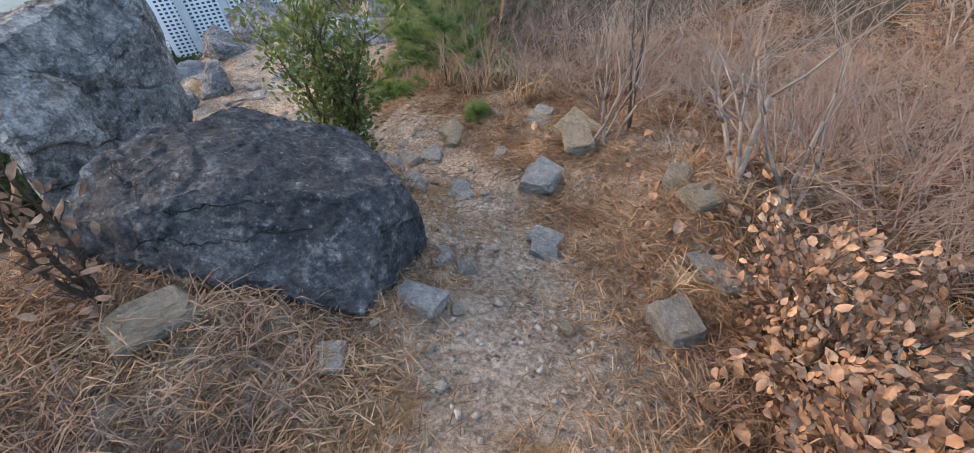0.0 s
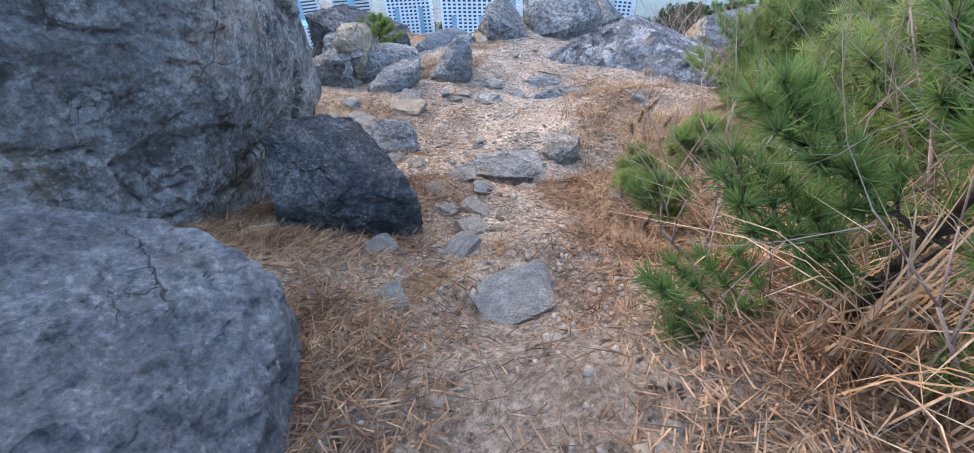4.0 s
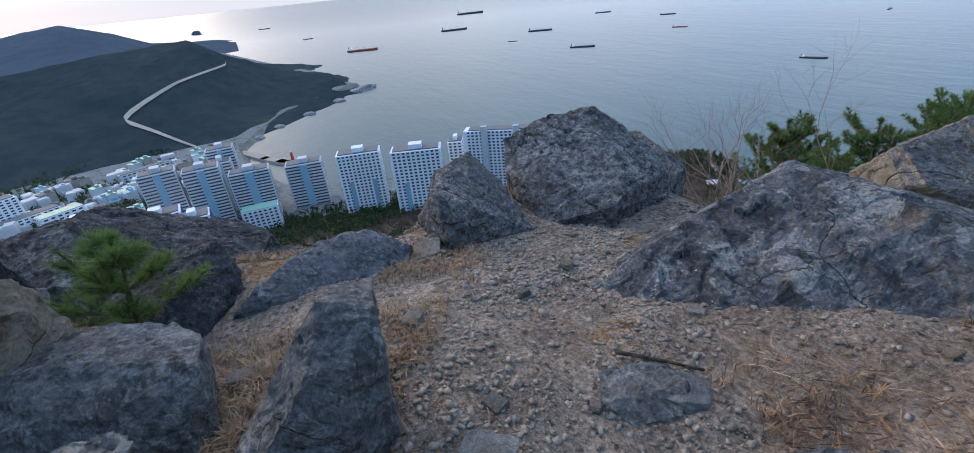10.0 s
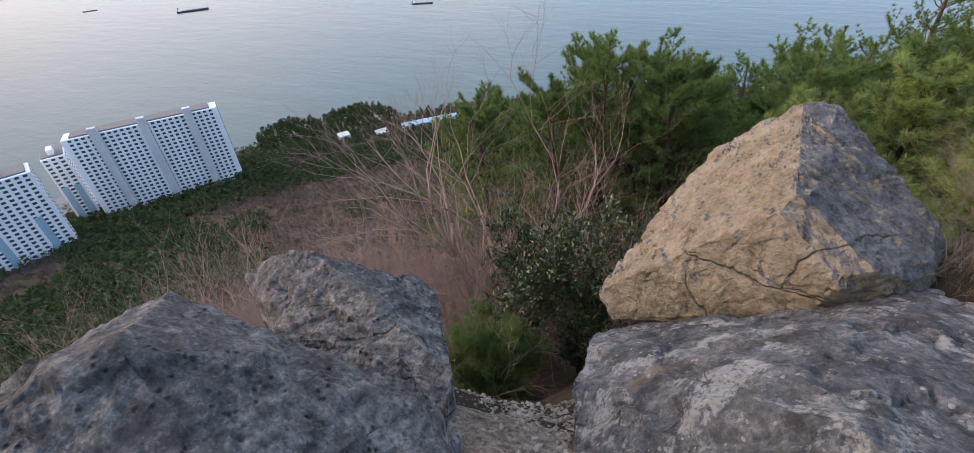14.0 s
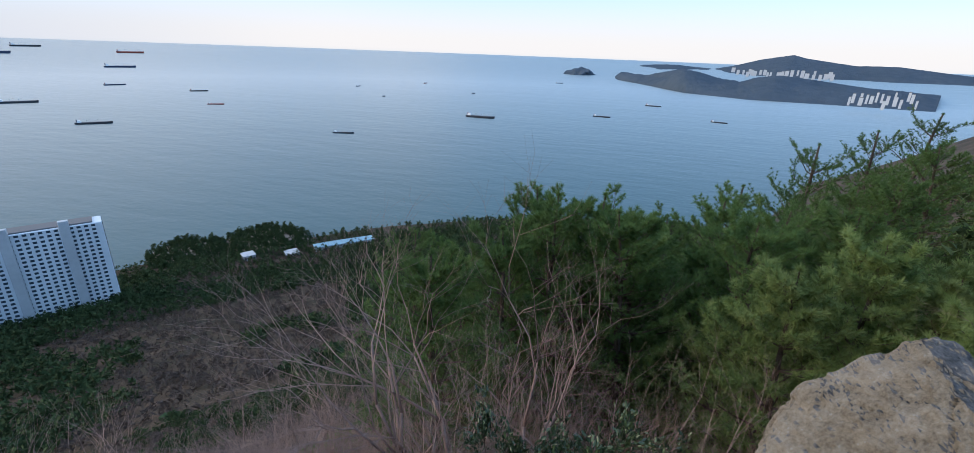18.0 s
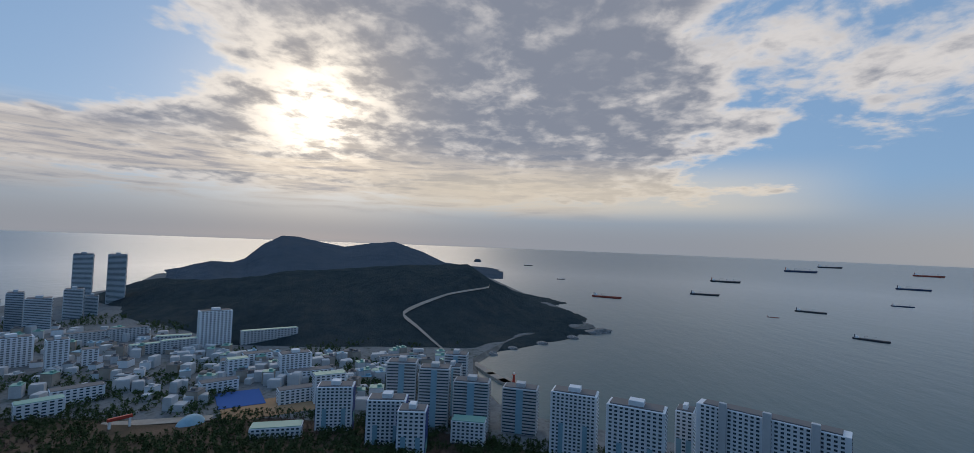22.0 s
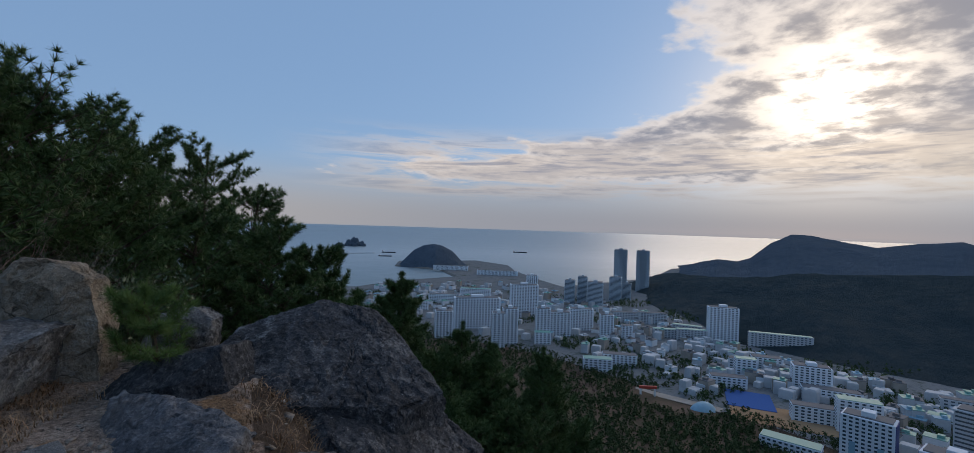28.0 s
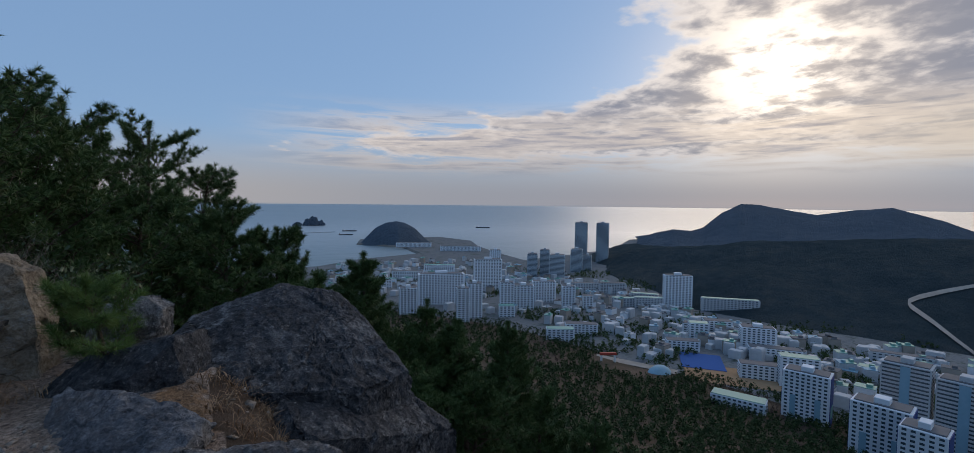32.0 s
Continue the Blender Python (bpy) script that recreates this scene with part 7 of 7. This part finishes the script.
def house_mesh(seed):
    rnd = random.Random(seed)
    w, d, h = rnd.uniform(7, 14), rnd.uniform(6, 11), rnd.uniform(4, 12)
    bm = bmesh.new()
    box(bm, 0, 0, 0, w, d, h)
    for k in range(int(h / 3)):
        windows(bm, w * 0.9, 1 + 3 * k, -d / 2, 3)
    body = bpy.data.meshes.new("wall")
    bm.to_mesh(body)
    bm.free()
    body.materials.append((M_WALL_WHITE, M_WALL_GREY, M_SAND)[seed % 3])
    bm = bmesh.new()
    box(bm, 0, 0, h, w * 1.03, d * 1.03, 0.5)
    box(bm, w * 0.2, 0, h + 0.5, w * 0.3, d * 0.4, 2)
    roof = bpy.data.meshes.new("roof")
    bm.to_mesh(roof)
    bm.free()
    roof.materials.append((M_ROOF, M_GREEN, M_WALL_BLUE, M_WALL_GREY, M_ROOF)[seed % 5])
    return body, roof


def build_houses():
    shapes = [house_mesh(s) for s in range(12)]
    rnd = random.Random(4)
    made = 0
    rest = []
    while made < 560:
        az = rnd.uniform(99, 166)
        lo = lift(az, FOOT) * 1.03
        hi = lift(az, [(99, 590), (103, 600), (116, 605), (123, 640), (130, 780), (139, 980), (150, 1150), (166, 1050)])
        r = lo + (hi - lo) * rnd.random() ** 0.8
        x, y = polar(az, r)
        if math.hypot(x + 395, y + 205) < 52:
            continue
        made += 1
        if made > 270:
            rest.append((x, y, rnd.choice((10, 35, 100, 125)), rnd.uniform(6, 13), rnd.uniform(6, 11), rnd.uniform(4, 11)))
            continue
        top = empty("town_house", "small flat-roofed town house with pale walls", "house", pose(x, y, LAND, 0, 0, rnd.choice((10, 35, 100, 125)) + rnd.uniform(-6, 6)), "houses of the town")
        body, roof = shapes[rnd.randrange(12)]
        for n, me in (("wall", body), ("roof", roof)):
            ob = new(n, me)
            ob.parent = top
    bm = bmesh.new()
    for x, y, turn, w, d, h in rest:
        box(bm, x, y, LAND, w, d, h, radians(turn))
        box(bm, x, y, LAND + h, w * 0.9, d * 0.9, 0.6, radians(turn))
    tagged(part("distant_houses", bm, M_WALL_GREY), "crowded small pale houses of the town", "houses", kind="stuff")


build_houses()


def flat_patch(name, label, x, y, w, d, turn, material, z=LAND + 0.1, thick=0.3):
    bm = bmesh.new()
    box(bm, 0, 0, 0, w, d, thick)
    ob = part(name, bm, material)
    ob.matrix_basis = pose(x, y, z, 0, 0, turn)
    return tagged(ob, label, "field", kind="structure")


M_FIELD = surface("sports_field_soil", [(0.34, 0.22, 0.13), (0.42, 0.28, 0.17)], 0.05, 0.95, 0.0, spec=0.0)
M_TRACK = plain("blue_track", (0.07, 0.14, 0.36), 0.95, spec=0.0)
flat_patch("ground_field", "brown earth sports field of the school", -392, -205, 72, 44, 128, M_FIELD)
flat_patch("ground_track", "blue surfaced end of the sports field", -405, -240, 36, 44, 128, M_TRACK, LAND + 0.5)
flat_patch("road_valley", "pale paved yard in the wooded valley", -343, -265, 72, 11, 113, M_SAND, LAND + 1.7)


def build_dome():
    bm = bmesh.new()
    bmesh.ops.create_uvsphere(bm, u_segments=20, v_segments=8, radius=11, matrix=Matrix.Translation((0, 0, -4)) @ Matrix.Diagonal((1.3, 0.8, 1, 1)))
    bmesh.ops.delete(bm, geom=[v for v in bm.verts if v.co.z < 0], context="VERTS")
    ob = part("dome_roof", bm, M_WALL_BLUE, smooth=True)
    x, y = polar(126.5, 415)
    ob.location = (x, y, LAND + 0.8)
    tagged(ob, "blue curved roof of a hall in the trees", "roof")
    top = empty("gateway", "red-topped white gateway over the valley road", "gate", pose(*polar(132.3, 424), LAND, 0, 0, 150))
    for e in (-6, 6):
        bm = bmesh.new()
        box(bm, e, 0, 0, 1.4, 1.4, 9)
        part("post", bm, M_WHITE, top)
    bm = bmesh.new()
    box(bm, 0, 0, 9, 15, 2, 2.2, bevel=0.2)
    part("lintel", bm, M_RED, top, "red lintel beam")


build_dome()


def build_pier():
    bm = bmesh.new()
    for a, b, w in (((-590, -55), (-545, -30), 9), ((-548, -32), (-512, -8), 9), ((-526, -14), (-512, 0), 16), ((-600, -60), (-500, -62), 7)):
        mid, d = ((a[0] + b[0]) / 2, (a[1] + b[1]) / 2), (b[0] - a[0], b[1] - a[1])
        box(bm, mid[0], mid[1], -155, math.hypot(*d) + w * 0.5, w, 5, math.atan2(d[1], d[0]))
    tagged(part("breakwater", bm, M_SAND), "pale concrete breakwater curving into the bay", "breakwater", kind="structure")
    top = empty("lighthouse", "small red lighthouse at the end of the breakwater", "lighthouse", pose(-517, -4, -150))
    bm = bmesh.new()
    tube(bm, (0, 0, 0), (0, 0, 8), 1.7, 1.1, 12)
    part("tower", bm, M_RED, top)
    bm = bmesh.new()
    tube(bm, (0, 0, 8), (0, 0, 8.5), 2.0, 2.0, 12)
    part("gallery", bm, M_RED, top)
    bm = bmesh.new()
    tube(bm, (0, 0, 8.5), (0, 0, 10.5), 1.0, 0.5, 12)
    part("lantern", bm, M_WHITE, top)
    bm = bmesh.new()
    x, y, z, _ = sea_at(167, -3.75)
    box(bm, 0, 0, -2, 150, 8, 5)
    ob = part("breakwater", bm, M_WALL_GREY)
    ob.matrix_basis = pose(x, y, z, 0, 0, 190)
    tagged(ob, "long low outer breakwater of the harbour", "breakwater", kind="structure")


build_pier()


def build_road():
    """The pale track that climbs across the headland hill."""
    verts, faces = [], []
    sheet = bpy.data.objects["backdrop_hill"]
    table = [(99.4, -13.2), (100.2, -12.6), (101.5, -11.6), (103.2, -10.2), (104.7, -9.1), (104.9, -8.7), (104.2, -8.2), (102.7, -7.5), (101.2, -6.9), (99.6, -6.3), (97.5, -5.85), (95.6, -5.5), (94.7, -5.3), (94.6, -5.0)]
    wide = [(94, 0.09), (99, 0.11), (101, 0.15), (104.9, 0.24)]
    eye = Vector(VIEW)
    for k in range(61):
        u = k / 60 * (len(table) - 1)
        i = min(int(u), len(table) - 2)
        az, el = (mix(table[i][j], table[i + 1][j], u - i) for j in (0, 1))
        for e in (-lift(az, wide), lift(az, wide)):
            a, b = radians(az), radians(el + e)
            hit, p, _, _ = sheet.ray_cast(eye, (-math.sin(a) * math.cos(b), math.cos(a) * math.cos(b), math.sin(b)))
            verts.append(p + Vector((0, 0, 1.5)) if hit else verts[-1] if verts else eye)
    faces = [(2 * k, 2 * k + 1, 2 * k + 3, 2 * k + 2) for k in range(60)]
    tagged(raw("road_headland", verts, faces, M_SAND), "pale dirt road cut across the wooded headland", "road", kind="structure")
    bm = bmesh.new()
    for az, r, s in ((81.0, 868, 16), (80.7, 880, 9), (80.3, 890, 6), (82.0, 850, 14), (84.5, 790, 10), (88, 728, 9), (91.5, 682, 8), (94.0, 640, 8)):
        x, y = polar(az, r)
        made = bmesh.ops.create_icosphere(bm, subdivisions=2, radius=s, matrix=Matrix.Translation((x, y, -153)) @ Matrix.Diagonal((1, 1, 0.5, 1)))
        for v in made["verts"]:
            v.co += Vector((1, 1, 0.6)) * s * 0.35 * noise.noise(v.co * 0.15)
    tagged(part("shore_rocks", bm, M_ROCK), "dark rocks along the shore of the headland", "rocks", kind="stuff")


build_road()


def islet(az, el, w, h, label):
    x, y, z, r = sea_at(az, el)
    bm = bmesh.new()
    bmesh.ops.create_icosphere(bm, subdivisions=3, radius=1, matrix=Matrix.Diagonal((w / 2, w / 3, h, 1)))
    for v in bm.verts:
        v.co += Vector((v.co.x * 0.4, v.co.y * 0.4, v.co.z * 0.5)) * noise.noise(v.co * (5.0 / w) + Vector((az, 0, 0)))
    ob = part("islet", bm, M_FAR_HILL_HAZED)
    ob.matrix_basis = pose(x, y, z, 0, 0, az)
    tagged(ob, label, "islet", "islets on the horizon", "structure")


islet(96.2, -2.2, 50, 22, "small rocky islet far out at sea")
islet(5.4, -2.15, 210, 40, "low dark islet off the far headland")
for az, w, h in ((168.2, 50, 34), (167.5, 60, 46), (166.7, 40, 26), (169.3, 50, 20)):
    islet(az, -2.9, w, h, "hazy rock stack beyond the harbour")


def ship(az, el, length, turn, hull, label, kind=0):
    """A ship at anchor: hull, deck house, funnel, masts or cranes."""
    x, y, z, r = sea_at(az, el)
    top = empty("cargo_ship", label, "ship", pose(x, y, z, 0, 0, az + turn), "ships at anchor")
    b, f = length * 0.15, length * 0.055
    bm = bmesh.new()
    deck = [(-0.5, -0.42), (-0.46, -0.5), (0.32, -0.5), (0.5, 0), (0.32, 0.5), (-0.46, 0.5), (-0.5, 0.42)]
    up = [bm.verts.new((p * length, q * b, f * (1.35 if p > 0.4 else 1))) for p, q in deck]
    dn = [bm.verts.new((p * length * 0.95, q * b * 0.9, -2)) for p, q in deck]
    bm.faces.new(up)
    for i in range(7):
        j = (i + 1) % 7
        bm.faces.new((up[i], dn[i], dn[j], up[j]))
    part("hull", bm, hull, top)
    bm = bmesh.new()
    for k, s in enumerate((1.0, 0.8, 0.6)):
        box(bm, -0.38 * length, 0, f + k * 0.022 * length, length * 0.11 * s, b * 0.85 * s, 0.024 * length)
    part("deck_house", bm, M_WHITE, top)
    bm = bmesh.new()
    tube(bm, (-0.44 * length, 0, f), (-0.44 * length, 0, f + 0.10 * length), 0.014 * length, 0.012 * length, 8)
    part("funnel", bm, M_HULL_RED if kind else M_HULL_BLUE, top)
    for k in range(3 if kind else 2):
        bm = bmesh.new()
        px = (-0.18 + 0.22 * k) * length
        tube(bm, (px, 0, f * 0.9), (px, 0, f + 0.085 * length), 0.007 * length, 0.005 * length, 6)
        tube(bm, (px, 0, f + 0.06 * length), (px + 0.11 * length, 0, f + 0.095 * length), 0.004 * length, 0.003 * length, 5)
        part("crane", bm, M_WALL_GREY, top)
        bm = bmesh.new()
        box(bm, px + 0.10 * length, 0, f, 0.13 * length, b * 0.7, 0.012 * length)
        part("hatch", bm, M_ROOF, top)


for n, (az, el, size, turn) in enumerate(((90.0, -2.44, 60, 0), (86.0, -3.91, 45, 30), (80.6, -5.77, 90, -15), (61.3, -1.64, 190, 4), (58.9, -1.06, 150, 3), (51.8, -1.40, 150, 0), (52.8, -2.69, 130, 4), (68.1, -3.17, 140, 2), (70.1, -4.71, 95, 3), (53.5, -4.28, 60, 12),
                                          (60.4, -5.63, 72, -6), (63.6, -6.45, 26, -4), (55.7, -7.67, 55, -8), (46.8, -4.90, 50, -4), (45.5, -6.25, 38, -14), (30.9, -4.31, 36, 60), (28.1, -5.42, 34, 80), (23.3, -3.82, 40, 70), (17.7, -4.82, 40, 75), (16.8, -7.53, 72, -18), (32.9, -9.6, 38, -14), (7.7, -3.25, 40, 20))):
    ship(az, el, size, turn, (M_HULL_DARK, M_HULL_BLUE, M_HULL_RED)[(n * 5 + 1) % 3 if n % 4 else 0], "dark-hulled cargo ship lying at anchor on the sea", n % 2)
for az, el, size in ((147.7, -3.19, 80), (164.0, -4.05, 60), (163.6, -3.6, 70), (-3, -5.2, 50), (-10, -6.4, 40), (2.5, -6.8, 45)):
    ship(az, el, size, -10, M_HULL_DARK, "cargo ship lying at anchor off the harbour", 1)


def build_headland_houses():
    """White walled houses among the trees on the near point."""
    for az, r, w, h in ((44.7, 346, 8, 0), (40.0, 342, 9, -1), (36.0, 346, 16, 0), (32.4, 348, 26, 1)):
        x, y = polar(az, r)
        top = empty("shore_house", "white flat-roofed shore house among the trees", "house", pose(x, y, -149, 0, 0, az + 12), "houses on the point")
        bm = bmesh.new()
        box(bm, 0, 0, 0, w, 8, h + 4, bevel=0.2)
        part("wall", bm, M_WALL_GREY, top)
        bm = bmesh.new()
        box(bm, 0, 0, h + 4, w * 1.06, 8.6, 0.5)
        part("roof", bm, M_WALL_BLUE if az < 38 else M_WALL_GREY, top)
        bm = bmesh.new()
        windows(bm, w * 0.9, h + 1.6, -4, 4)
        part("glazing", bm, M_GLASS, top)["kind"] = "stuff"


build_headland_houses()


def far_block(az, el, r, w, h):
    """A pale block of flats on the far side of the strait."""
    x, y = polar(az, r)
    top = empty("far_building", "tiny pale apartment block on the far shore", "building", pose(x, y, VIEW[2] + r * math.tan(radians(el)) - h, 0, 0, az), "buildings on the far shore")
    bm = bmesh.new()
    box(bm, 0, 0, -20, w, w * 0.5, h + 20)
    part("wall", bm, M_WALL_GREY, top)
    bm = bmesh.new()
    box(bm, 0, 0, h, w * 0.8, w * 0.4, 2)
    part("roof", bm, M_ROOF, top)


rnd = random.Random(23)
for n in range(26):
    far_block(mix(-10.5, -19.0, n / 25) + rnd.uniform(-0.2, 0.2), -0.95 + rnd.uniform(-0.15, 0.25), 3300, rnd.uniform(9, 22), rnd.uniform(6, 15))
for n in range(16):
    far_block(mix(-20.8, -25.5, n / 15) + rnd.uniform(-0.2, 0.2), -2.6 + rnd.uniform(-0.5, 0.5), 2060, rnd.uniform(5, 12), rnd.uniform(5, 12))
